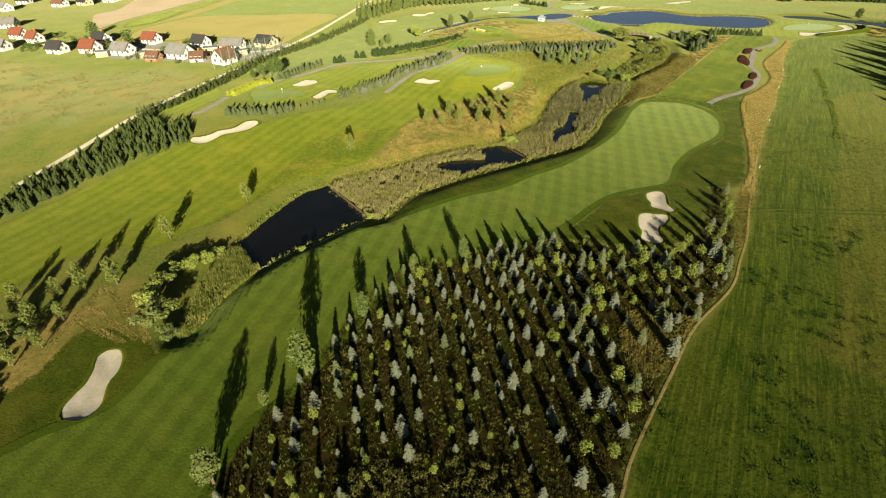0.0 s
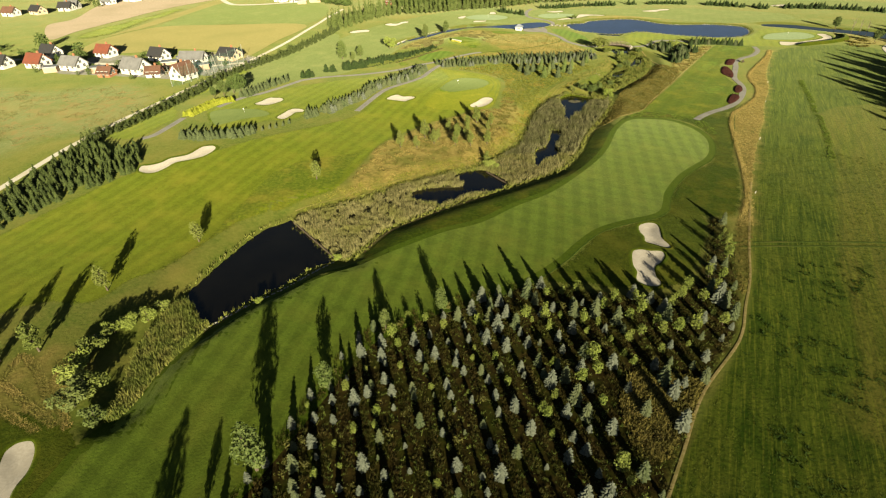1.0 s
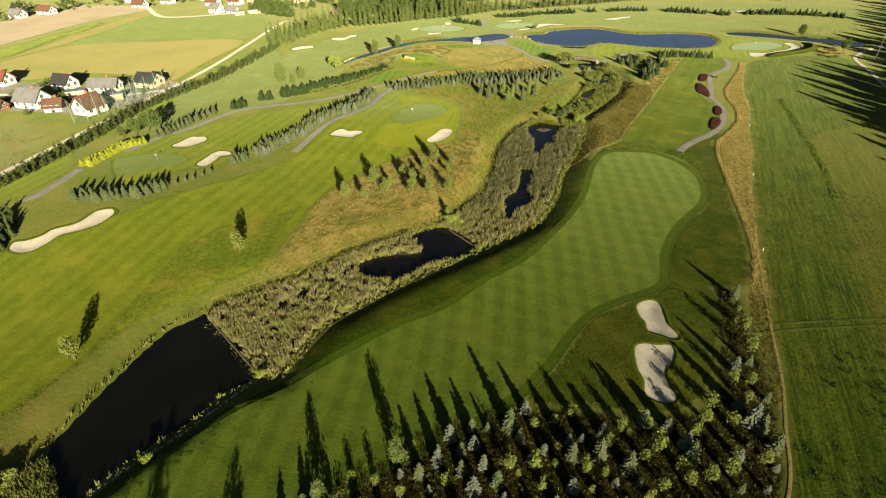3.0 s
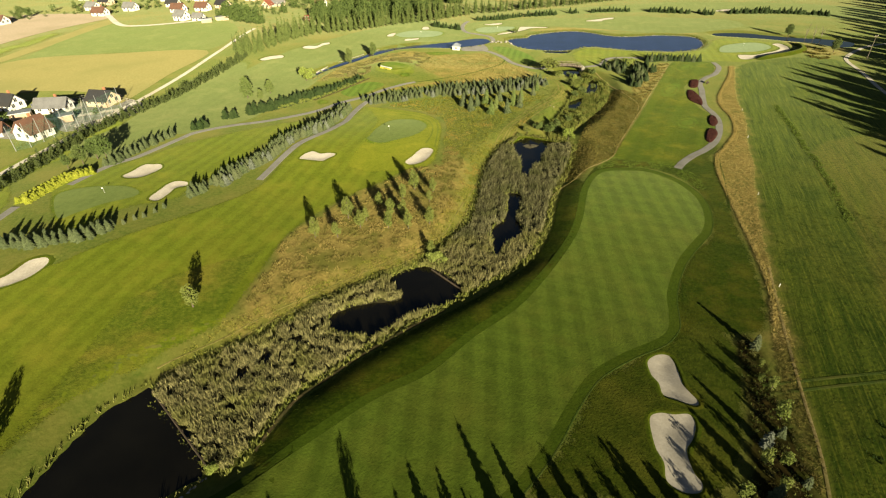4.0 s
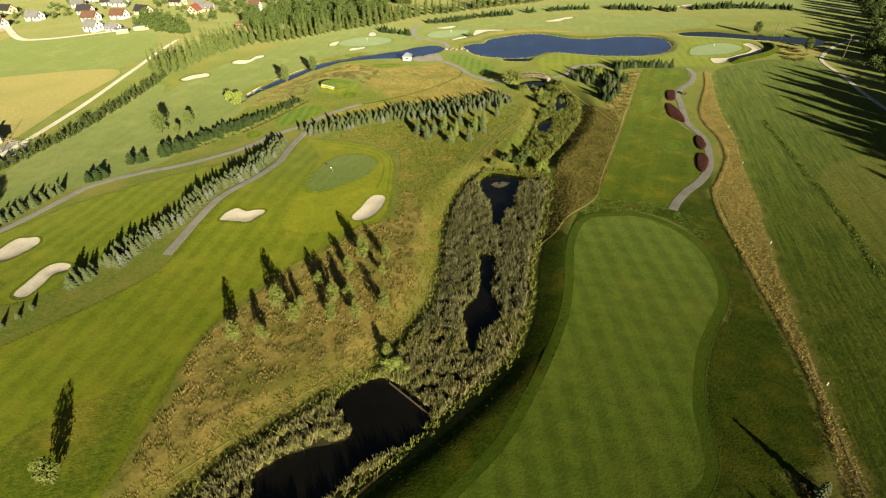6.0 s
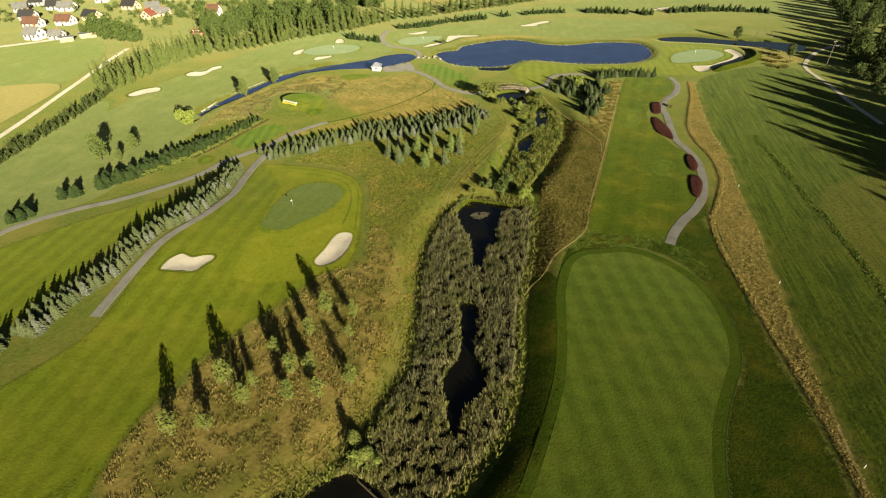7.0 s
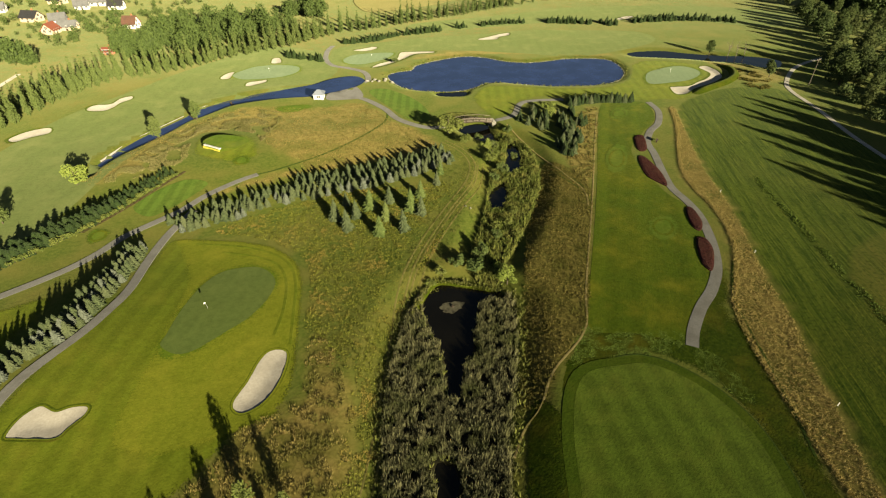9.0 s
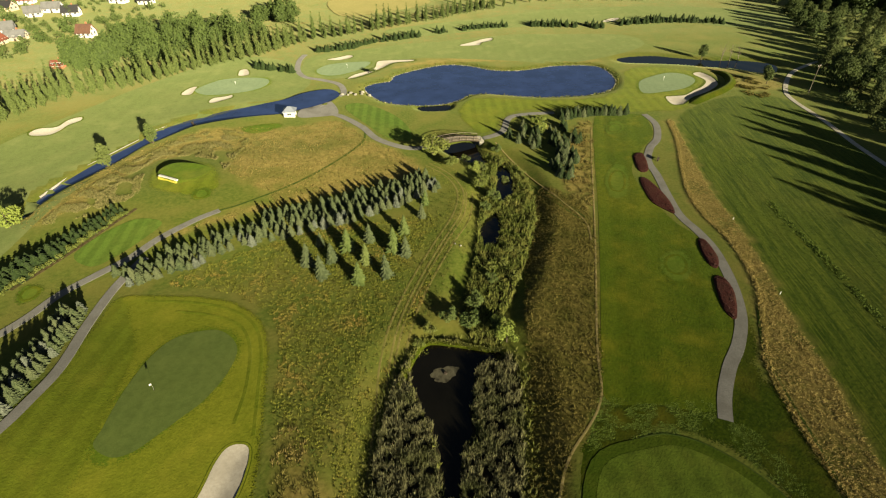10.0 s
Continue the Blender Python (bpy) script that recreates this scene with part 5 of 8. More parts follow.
def broadleaf(name, label, mat, h, r, seed, count, size, form="round", bark=None, group="", slim=False):
    """A leafy tree; form: round, column or shrub."""
    rng = random.Random(seed)
    clumps = []
    if form == "column":
        for k in range(12):
            u = (k + 0.5) / 12
            a = rng.uniform(0, 6.28)
            w = r * (math.sin(math.pi * min(1, 0.18 + 0.82 * u)) ** 0.7 + 0.08)
            clumps.append((0.45 * w * math.cos(a), 0.45 * w * math.sin(a), h * (0.22 + 0.76 * u), max(0.18 * r, 0.62 * w), 1.2))
    elif form == "shrub":
        for k in range(9):
            a, q = rng.uniform(0, 6.28), r * math.sqrt(rng.random()) * 0.75
            clumps.append((q * math.cos(a), q * math.sin(a), h * rng.uniform(0.35, 0.72), r * rng.uniform(0.3, 0.5), 0.85))
    elif form == "full":
        for k in range(20):
            a, u = 2.4 * k + rng.uniform(-0.4, 0.4), (k + 0.5) / 20
            q = r * 0.7 * math.sin(math.pi * (0.2 + 0.72 * u)) * rng.uniform(0.6, 1.1)
            clumps.append((q * math.cos(a), q * math.sin(a), h * (0.16 + 0.78 * u), r * rng.uniform(0.32, 0.5), 0.85))
    else:
        for k in range(15):
            a, u = 2.4 * k + rng.uniform(-0.4, 0.4), (k + 0.5) / 15
            q = r * 0.72 * math.sin(math.pi * (0.12 + 0.8 * u)) * rng.uniform(0.7, 1.1)
            clumps.append((q * math.cos(a), q * math.sin(a), h * (0.3 + 0.6 * u), r * rng.uniform(0.3, 0.48), 0.85))
    ob = thing(name, label, "shrub" if form == "shrub" else "tree", group)
    stem = tube([(0, 0, -0.15), (0.02, 0, h * 0.4), (0, 0.02, h * 0.9)], [0.02 * h, 0.015 * h, 0.01], 7) if slim else limbs(rng, h, 0.018 * h + 0.02, clumps)
    part("trunk", mesh_of("trunk", *stem, bark or M_BARK, True), ob)
    part("crown", mesh_of("crown", *foliage(rng, clumps, count, size), mat), ob)
    return ob


def plant(kinds, places, seed, sizes=(0.8, 1.2), sink=0.0):
    """Sets copies of some plants at the places, each turned and sized a little differently."""
    rng = random.Random(seed)
    fresh = {k: True for k in range(len(kinds))}
    for x, y, *more in places:
        k = rng.randrange(len(kinds)) if len(more) < 2 else more[1]
        s = (more[0] if more else 1.0) * rng.uniform(*sizes)
        m = pose(x, y, float(height(x, y)) - sink, rng.uniform(-2, 2), rng.uniform(-2, 2), rng.uniform(0, 360)) @ Matrix.Diagonal((s, s, s * rng.uniform(0.9, 1.12), 1))
        if fresh[k]:
            kinds[k].matrix_basis, fresh[k] = m, False
        else:
            ob = kinds[k]
            made = copy_thing(ob, Matrix())
            made.matrix_basis = m
    for k, unused in fresh.items():
        if unused:
            for o in (*kinds[k].children_recursive, kinds[k]):
                bpy.data.objects.remove(o)


def along(line, step, jitter, seed, rows=(0.0,), closed=False):
    """Places along a line, in rows beside it."""
    rng = random.Random(seed)
    c = smooth(line, closed, 8)
    run = np.concatenate([[0], np.cumsum(np.linalg.norm(np.diff(c, axis=0), axis=1))])
    out = []
    for off in rows:
        t = rng.uniform(0, step)
        while t < run[-1]:
            i = min(np.searchsorted(run, t), len(c) - 1)
            i = max(i, 1)
            d = (c[i] - c[i - 1]) / max(run[i] - run[i - 1], 1e-6)
            p = c[i - 1] + d * (t - run[i - 1])
            out.append((p[0] - d[1] * off + rng.uniform(-jitter, jitter), p[1] + d[0] * off + rng.uniform(-jitter, jitter)))
            t += step * rng.uniform(0.75, 1.3)
    return out


def shoreline(shape, step, jitter, seed, off):
    """Places round an outline, off metres outside it."""
    line = smooth(shape)
    line = line + off * outward(line)
    return along([tuple(p) for p in line[::3]], step, jitter, seed, (0.0,), True)


def scattered(shapes, count, seed, avoid=(), margin=0.0):
    """Random places within outlines and outside others."""
    rng = np.random.default_rng(seed)
    polys = [smooth(s) for s in shapes]
    areas = np.array([abs(np.sum(p[:, 0] * np.roll(p[:, 1], -1) - p[:, 1] * np.roll(p[:, 0], -1))) / 2 for p in polys])
    out = []
    for poly, a in zip(polys, areas):
        n = int(count * a / areas.sum() * 1.0)
        lo, hi = poly.min(0), poly.max(0)
        got = np.zeros((0, 2))
        while len(got) < n:
            p = rng.uniform(lo, hi, (max(n, 50), 2))
            got = np.vstack([got, p[inside(poly, p[:, 0], p[:, 1])]])
        out.append(got[:n])
    p = np.vstack(out)
    for shape in avoid:
        q = smooth(shape)
        lo, hi = q.min(0) - margin, q.max(0) + margin
        close = np.all((p > lo) & (p < hi), axis=1)
        bad = np.zeros(len(p), bool)
        bad[close] = depth_in(q, p[close, 0], p[close, 1]) > -margin
        p = p[~bad]
    return p


def clumped(places, scale, least):
    """Keeps the places of natural clusters."""
    return np.array([p for p in places if noise.noise(Vector((p[0] * scale, p[1] * scale, 3.0))) > least])


def stuff(name, label, category, patterns, places, mat, seed, sizes=(0.7, 1.3), sink=0.03):
    """One joined mesh of many small plants."""
    rng = np.random.default_rng(seed)
    pick = rng.integers(len(patterns), size=len(places))
    verts, loops, counts = [], [], []
    base = 0
    for k, (pv, pf) in enumerate(patterns):
        p = places[pick == k]
        if not len(p):
            continue
        pv = np.array([tuple(q) for q in pv])
        a, s = rng.uniform(0, 2 * math.pi, len(p)), rng.uniform(*sizes, len(p))
        ca, sa = np.cos(a) * s, np.sin(a) * s
        w = np.empty((len(p), len(pv), 3))
        w[..., 0] = p[:, :1] + ca[:, None] * pv[:, 0] - sa[:, None] * pv[:, 1]
        w[..., 1] = p[:, 1:2] + sa[:, None] * pv[:, 0] + ca[:, None] * pv[:, 1]
        w[..., 2] = (height(p[:, 0], p[:, 1]) - sink)[:, None] + s[:, None] * pv[:, 2] * rng.uniform(0.8, 1.25, (len(p), 1))
        verts.append(w.reshape(-1, 3))
        start = base + np.arange(len(p)) * len(pv)
        for face in pf:
            loops.append((start[:, None] + np.array(face)).ravel())
            counts.append(np.full(len(p), len(face)))
        base += len(p) * len(pv)
    me = bpy.data.meshes.new(name)
    co, idx, cnt = np.vstack(verts), np.concatenate(loops), np.concatenate(counts)
    me.vertices.add(len(co))
    me.vertices.foreach_set("co", co.astype(np.float32).ravel())
    me.loops.add(len(idx))
    me.loops.foreach_set("vertex_index", idx.astype(np.int32))
    me.polygons.add(len(cnt))
    me.polygons.foreach_set("loop_start", np.concatenate([[0], np.cumsum(cnt)[:-1]]).astype(np.int32))
    me.update(calc_edges=True)
    me.validate()
    me.materials.append(mat)
    return tagged(new(name, me), label, category, kind="stuff")


def tuft(seed, blades, tall, spread_out, wide):
    rng = random.Random(seed)
    v, f = [], []
    for _ in range(blades):
        a, d, h = rng.uniform(0, 6.28), spread_out * rng.uniform(0.3, 1), tall * rng.uniform(0.6, 1.1)
        x, y = 0.35 * d * math.cos(a), 0.35 * d * math.sin(a)
        ux, uy = -math.sin(a) * wide, math.cos(a) * wide
        k = len(v)
        v += [(x - ux, y - uy, 0), (x + ux, y + uy, 0), (x + d * 0.6 * math.cos(a) + ux * 0.7, y + d * 0.6 * math.sin(a) + uy * 0.7, h * 0.75), (x + d * math.cos(a), y + d * math.sin(a), h)]
        f += [(k, k + 1, k + 2), (k, k + 2, k + 3)]
    return v, f


# plantation of young spruces, pines and larches, planted in rows
blue = [conifer("blue_spruce", "young silver-blue spruce in the plantation", M_SPRUCE_BLUE, 2.9, 0.76, 10 + k, 11, "plantation trees", 0.2, 0.48) for k in range(3)]
dark = [conifer("green_spruce", "young green spruce in the plantation", M_SPRUCE, 3.0, 0.78, 20 + k, 11, "plantation trees", 0.2, 0.48) for k in range(2)]
larch = [broadleaf("larch", "yellow-green young larch among the spruces", M_LARCH, 3.0, 0.85, 30 + k, 380, 0.15, "column", None, "plantation trees", True) for k in range(3)]
rng = random.Random(5)
poly = smooth(PLANTATION)
spots = []
row_dir = np.array([math.sin(radians(-12)), math.cos(radians(-12))])
row_side = np.array([row_dir[1], -row_dir[0]])
for i in range(-26, 40):
    for j in range(0, 60):
        p = np.array([10.0, 20.0]) + row_side * (i * 2.8 + rng.uniform(-0.5, 0.5)) + row_dir * (j * 2.7 - 20 + rng.uniform(-1.1, 1.1))
        if depth_in(poly, p[0], p[1]) > 0.3:
            spots.append((p[0], p[1]))
groups = {"blue": [], "dark": [], "larch": []}
for x, y in spots:
    east = float(ease((x - 10) / 18))                            # more green spruce and larch towards the field and the bunkers
    north = float(ease((y - 66) / 12))
    open_part = math.exp(-((x - 4) / 12) ** 2 - ((y - 31) / 7) ** 2) + 1.15 * math.exp(-((x - 34) / 7) ** 2 - ((y - 57.5) / 7) ** 2) + 0.45 * math.exp(-((x - 12) / 8) ** 2 - ((y - 46) / 7) ** 2)
    if rng.random() < 0.1 + 0.8 * open_part or y < 24:
        continue
    u = rng.random()
    kind = "larch" if u < 0.26 + 0.14 * east + 0.12 * north else "dark" if u < 0.44 + 0.28 * max(east, north) else "blue"
    size = rng.choice((0.45, 0.55, 0.65, 0.75, 0.85, 0.92, 1.0, 1.1)) * (0.84 + 0.36 * max(east, north))
    groups[kind].append((x, y, size * (0.85 if kind == "larch" else 1.0)))
plant(blue, groups["blue"], 1)
plant(dark, groups["dark"], 2)
plant(larch, groups["larch"], 3)

# tall leafy trees at the plantation's edge and young trees on the fairways
young = [broadleaf("young_tree", "slender young leafy tree standing in grass", M_LEAF_YOUNG, 5.0, 1.15, 40 + k, 800, 0.18, "column", M_BARK, "young fairway trees") for k in range(3)]
YOUNG = [(-25.9, 131.9, 1.2), (-5.1, 151.7), (-0.3, 151.1, 0.9), (2.1, 158.7, 1.1), (4.7, 154.2, 0.9), (6.2, 156.8, 0.7), (9.4, 162.7, 0.8), (11.8, 157.7, 1.05),
         (10.8, 152.9, 0.9), (14.6, 156.7, 1.0), (15.2, 151.8, 0.9), (15.4, 165, 0.9), (18.7, 169.1, 1.1), (23.1, 166.7, 0.8), (21.5, 162.2, 0.7), (20.1, 152.8, 0.9), (19.1, 143.5, 0.9),
         (-58.3, 90.3, 1.2), (-46.7, 105.7, 1.1), (-61.6, 74.9, 1.25), (-66.5, 73, 1.2), (-65.4, 64.8, 0.9), (-69.4, 63.5, 1.1), (-70, 70.9, 1.0), (-72.6, 61.5, 1.1), (-67, 54.5, 0.9), (-64.9, 58.3, 0.8), (-74, 66, 0.9), (-70.5, 57, 0.8), (-77, 70, 1.0)]
plant(young, YOUNG, 4, (0.95, 1.05))
edge_trees = [broadleaf("leafy_tree", "taller round leafy tree at the plantation edge", M_LEAF, 7.0, 1.5, 50 + k, 1300, 0.2, "column", None, "plantation edge trees") for k in range(2)]
plant(edge_trees, [(-21.0, 51.6, 1.2), (-28.7, 34.6, 1.05), (-14.2, 64.5, 0.85), (3.6, 80.5, 0.72), (-6.0, 76.6, 0.6), (-25.6, 46.2, 0.5)], 5, (0.98, 1.02))

# willows and shrubs by the pond and the stream
willow = [broadleaf("willow_shrub", "yellow-green willow shrub on the pond bank", (M_LEAF_YELLOW, M_LEAF_YOUNG, M_LEAF)[k], 3.4, 2.0, 60 + k, 900, 0.2, "shrub", None, "bank shrubs") for k in range(3)]
POND_SHRUBS = [(-51.9, 75, 1.2, 1), (-51.3, 78.5, 0.8, 0), (-52.1, 68.5, 1.2, 0), (-48.7, 65.4, 1.2, 1), (-45.9, 61.2, 0.9, 2), (-49.7, 63.3, 1.3, 2), (-53.1, 71.7, 1.1, 0), (-47.7, 82.2, 0.8, 0), (-46.4, 85.2, 0.7, 0),
               (-49.8, 80.3, 1.0, 0), (87.6, 266.7, 1.9, 1), (89.6, 258, 1.0, 1), (91, 245.1, 1.1, 1), (97.1, 254.5, 0.7, 2), (94.9, 260.7, 0.8, 2), (70.2, 196.8, 1.15, 0), (70.6, 200.8, 0.7, 0), (19.4, 141.5, 0.9, 0),
               (20.5, 140.0, 0.7, 0), (97, 345.9, 0.9, 2), (-16.9, 99.6, 0.5, 0), (-29.5, 86.2, 0.45, 0)]
STREAM_SHRUBS = [(92.4, 239.7, 1.0, 2), (66, 203, 1.1, 2), (63, 205, 0.9, 2), (69.5, 207, 1.1, 2), (59, 204, 0.8, 1), (56, 202.5, 0.6, 1), (124, 267, 1.1, 0), (94.4, 254.6, 0.9, 0), (93.3, 248.1, 0.9, 1),
                 (88.9, 260.2, 0.7, 1), (-12.8, 271.5, 1.75, 0), (100, 247, 0.7, 2), (103, 256, 0.6, 1), (106, 262, 0.8, 2), (88, 236, 0.7, 2), (84, 219, 0.6, 1), (76, 212, 0.7, 2), (-68.5, 50.5, 0.7, 2),
                 (-66.3, 47.2, 0.6, 1), (-71, 54, 0.8, 2), (-73.5, 58, 0.9, 1), (-64, 44, 0.5, 2), (-70, 61, 0.6, 2)]
plant(willow, POND_SHRUBS + STREAM_SHRUBS, 6, (0.9, 1.1), 0.05)
golden = [broadleaf("golden_bush", "round golden-leaved bush beside the low pines", M_LEAF_YELLOW, 2.2, 1.5, 64, 700, 0.18, "shrub")]
plant(golden, [(126.2, 273.0), (129.6, 273.8, 0.8)], 66)

# spruce rows along the cart paths
row_spruce = [conifer("row_spruce", "dense young spruce in a row by the path", M_SPRUCE_BLUE if k == 1 else M_SPRUCE, 2.6, 0.95, 70 + k, 10, "spruce rows", 0.25, 0.65) for k in range(4)]
ROW_A = [(-29.5, 178.5), (-25.5, 186.5), (-20.4, 191.5), (-17.0, 198), (-12.3, 206.3), (-6.2, 210.3), (-2.8, 217), (1.5, 228), (3.2, 236)]
ROW_B = [(-69.0, 157.0), (-61.8, 154.8), (-56.8, 155.6), (-51.6, 156.2), (-46.9, 160.6), (-41.0, 164.5), (-36.6, 171.5), (-31.5, 177.5)]
ROW_C = [(-29.6, 233.2), (-21.1, 238.4), (-12.9, 244.6), (-7.0, 250.0), (-2.0, 255.2), (2.6, 259.8), (10.6, 266.6)]
ROW_D = [(-60.9, 196.1), (-57.7, 203), (-55.6, 208.5), (-52.2, 213.6), (-49.3, 217)]
HILL = [(10.4, 239.2), (15.3, 240.6), (22.5, 241.3), (29.8, 244.1), (39, 243.9), (49, 244.2), (59.8, 244), (68.8, 246), (82, 249)]
places = along(ROW_A, 1.4, 0.35, 7, (-0.9, 0.9))
back_rows = along(ROW_A, 1.4, 0.35, 94, (2.5,)) + [q for q in along(ROW_B, 1.5, 0.4, 8, (0, 1.6)) if not -47.5 < q[0] < -35.5] + along(ROW_D, 1.7, 0.5, 10, (0, 1.5))
places += along(HILL, 1.9, 0.6, 11, (-0.4, 1.4))
back_rows += along(HILL, 1.9, 0.6, 95, (3.2, 5.0)) + along(HILL[4:], 2.0, 0.7, 12, (6.6, 8.2))
plant(row_spruce, [(x, y, 0.95) for x, y in places] + [(-44.6, 163.2, 0.5), (-42.9, 164.0, 0.6), (-41.2, 166.0, 0.5), (-39.8, 168.2, 0.6), (-46.3, 161.5, 0.6)], 13)
stuff("spruce_row", "dense young spruces in the rows behind", "trees", [needles(random.Random(96 + k), 2.6, 0.95, 9, 0.25, 0.25, 0.65) for k in range(4)], np.array(back_rows), M_SPRUCE, 97, (0.75, 1.15))
path_pine = [conifer("path_pine", "dark bushy pine in the hedge row by the path", M_PINE, 2.9, 1.25, 76 + k, 9, "dark hedge pines", 0.2, 0.55) for k in range(3)]
plant(path_pine, [(x, y, 1.0 - 0.45 * float(ease((y - 250) / 16))) for x, y in along(ROW_C, 1.4, 0.4, 9, (0.6, 2.0, 3.4)) + along([(-45.8, 221.6), (-40.6, 223.6)], 1.5, 0.5, 118, (0.0, 1.5)) + along([(-38.4, 230.2), (-33.0, 232.0)], 1.6, 0.4, 119, (0.0,))], 20, (0.75, 1.15))
hedge_bush = [broadleaf("hedge_bush", "low yellow-green bush before the dark pines", M_LEAF_YOUNG, 1.5, 1.0, 78 + k, 160, 0.16, "shrub", None, "hedge bushes", True) for k in range(3)]
plant(hedge_bush, along(ROW_C[1:], 1.3, 0.35, 21, (-0.7,)), 22, (0.6, 1.15))
# flat brown strip; the shade of the step is painted by its colour
strip("grass_edge", [(-9.0, 247.0), (-4.0, 251.8), (1.0, 256.6), (5.5, 261.0), (12.6, 267.2)], 0.9, M_RUT_BROWN, 0.06, "flat dark strip painted as the shaded step before the hedge", "grass")
hill_pine = [conifer("hill_spruce", "tall pale-green spruce on the hill slope", M_LEAF if k == 2 else M_SPRUCE, 5.6, 1.5, 80 + k, 12, "hill spruces") for k in range(3)]
plant(hill_pine, [(44, 231.4), (45.6, 226.6), (48.9, 230.6), (51.7, 221.9), (54.9, 227.2), (57.2, 221.2), (61.5, 228.4), (52.8, 233.2), (63.2, 225.8), (58, 234), (66, 234), (72, 238, 0.8), (75, 243, 0.8), (48, 237, 0.8)], 14, (0.85, 1.1))
knoll_pine = [conifer("knoll_pine", "dark young pine on the knoll by the bridge", M_PINE if k else M_SPRUCE, 3.6, 1.25, 90 + k, 10, "knoll pines") for k in range(3)]
KNOLL = [(112, 270), (118, 272), (126, 271), (134, 267), (132, 256), (124, 251), (117, 256)]
plant(knoll_pine, [tuple(p) for p in scattered([KNOLL], 38, 48)] + along([(136, 272.5), (147.2, 270.6), (158, 265.5)], 1.5, 0.3, 49, (0, 1.3)) + [tuple(p) for p in scattered([[(111, 238), (117, 240), (123, 247), (122, 252), (114, 247)]], 24, 66)], 15, (0.65, 1.05))

# yellow hedge and trees by the western green
hedge = [conifer("hedge_shrub", "clipped yellow-green hedge shrub", M_HEDGE, 1.6, 0.85, 100 + k, 9, "yellow hedge", 0.1, 0.5) for k in range(2)]
plant(hedge, [(x, y) for x, y in along([(-75, 176.9), (-72.4, 184.8), (-69.6, 190.6), (-64.6, 193.6)], 1.0, 0.1, 16, (0, -1.3, -2.6))], 17, (0.9, 1.05))
corner_tree = [broadleaf("corner_tree", "dark leafy tree beside the hedge", M_LEAF_DARK, 6.5, 2.2, 110, 1400, 0.24, "round")]
plant(corner_tree, [(-69.1, 199.3), (-63.4, 200.9, 1.15), (-66.6, 202.5, 0.9), (-72, 197, 0.7)], 18)
canal_tree = [broadleaf("canal_tree", "pale leafy tree on the canal bank", M_LEAF, 5.4, 1.75, 112 + k, 1300, 0.22, "full", M_BARK) for k in range(2)]
plant(canal_tree, [(5.0, 297.2), (16.2, 308.4), (-33, 252, 1.2), (-25.5, 257, 1.15), (-28, 250, 0.8)], 19)

# pine belt on the left, tree belts along the road and behind the lake, one joined mass each
def pattern(mat_h, r, seed, levels):
    return needles(random.Random(seed), mat_h, r, levels, 0.3)


def crown_pattern(seed, h, r, count, size, form):
    rng = random.Random(seed)
    clumps = []
    for k in range(10):
        u, a = (k + 0.5) / 10, rng.uniform(0, 6.28)
        w = r * (math.sin(math.pi * (0.1 + 0.85 * u)) ** 0.8 if form == "round" else (1.02 - u) ** 0.75)
        off, wide = (0.55, 0.62) if form == "round" else (0.3, 0.78)
        clumps.append((off * w * math.cos(a), off * w * math.sin(a), h * (0.12 + 0.84 * u), max(0.16 * r, wide * w), 1.1))
    return joined(foliage(rng, clumps, count, size), tube([(0, 0, -0.2), (0, 0, h * 0.4), (0, 0, h * 0.8)], [0.02 * h, 0.015 * h, 0.004 * h], 5))


FOREST_W = [(-104, 94), (-95.4, 109.8), (-87.7, 122.2), (-77, 134), (-73.2, 139.6), (-78.5, 152.3), (-84, 148), (-94.5, 157), (-97.5, 146), (-101.5, 129.1), (-107.5, 108)]
stuff("pine_belt", "dense belt of dark young pines", "trees", [joined(crown_pattern(120 + k, 3.6, 1.0, 60, 0.24, "poplar"), needles(random.Random(124 + k), 3.6, 1.1, 6, 0.25, 0.3, 0.7)) for k in range(4)], scattered([FOREST_W], 520, 21), M_BELT, 22, (0.5, 0.88))
road_belt = np.array(along([(-96, 158), (-93.0, 162), (-89.2, 172.0), (-85.9, 184), (-82, 200), (-79.0, 216), (-76.5, 228.3), (-68.5, 244.5), (-62.2, 256), (-55.6, 274), (-48.2, 297), (-43.9, 317.5)], 1.5, 0.6, 23, (-1.2, 0.8, 2.6)))
stuff("road_hedgerow", "hedgerow of dark pines and spruces along the road", "trees", [crown_pattern(130 + k, 2.9, 0.95, 90, 0.24, "poplar") for k in range(4)], road_belt, M_BELT, 24, (0.6, 1.2))
lake_belt = clumped(along([(83.5, 386.8), (99.1, 385.2), (111.6, 389.9), (138.6, 391.4)], 2.0, 0.8, 25, (0, 2.2)) + along([(147.2, 392.3), (168, 392), (186, 389.1)], 2.0, 0.8, 26, (0, 2.4))
                     + along([(190, 388), (212, 375.4), (228.4, 364), (250.6, 363.6), (270.8, 356.9), (289.7, 341.8)], 2.0, 0.9, 27, (-1, 1.4, 3.4)) + along([(56, 372), (62, 366), (66, 358), (66, 366), (60, 374)], 1.6, 0.8, 28, (0, 2)), 0.07, -0.28)
stuff("lake_hedgerow", "dark spruce hedgerow behind the lake", "trees", [pattern(3.4, 1.5, 140 + k, 7) for k in range(3)], lake_belt, M_PINE, 29, (0.45, 1.1))


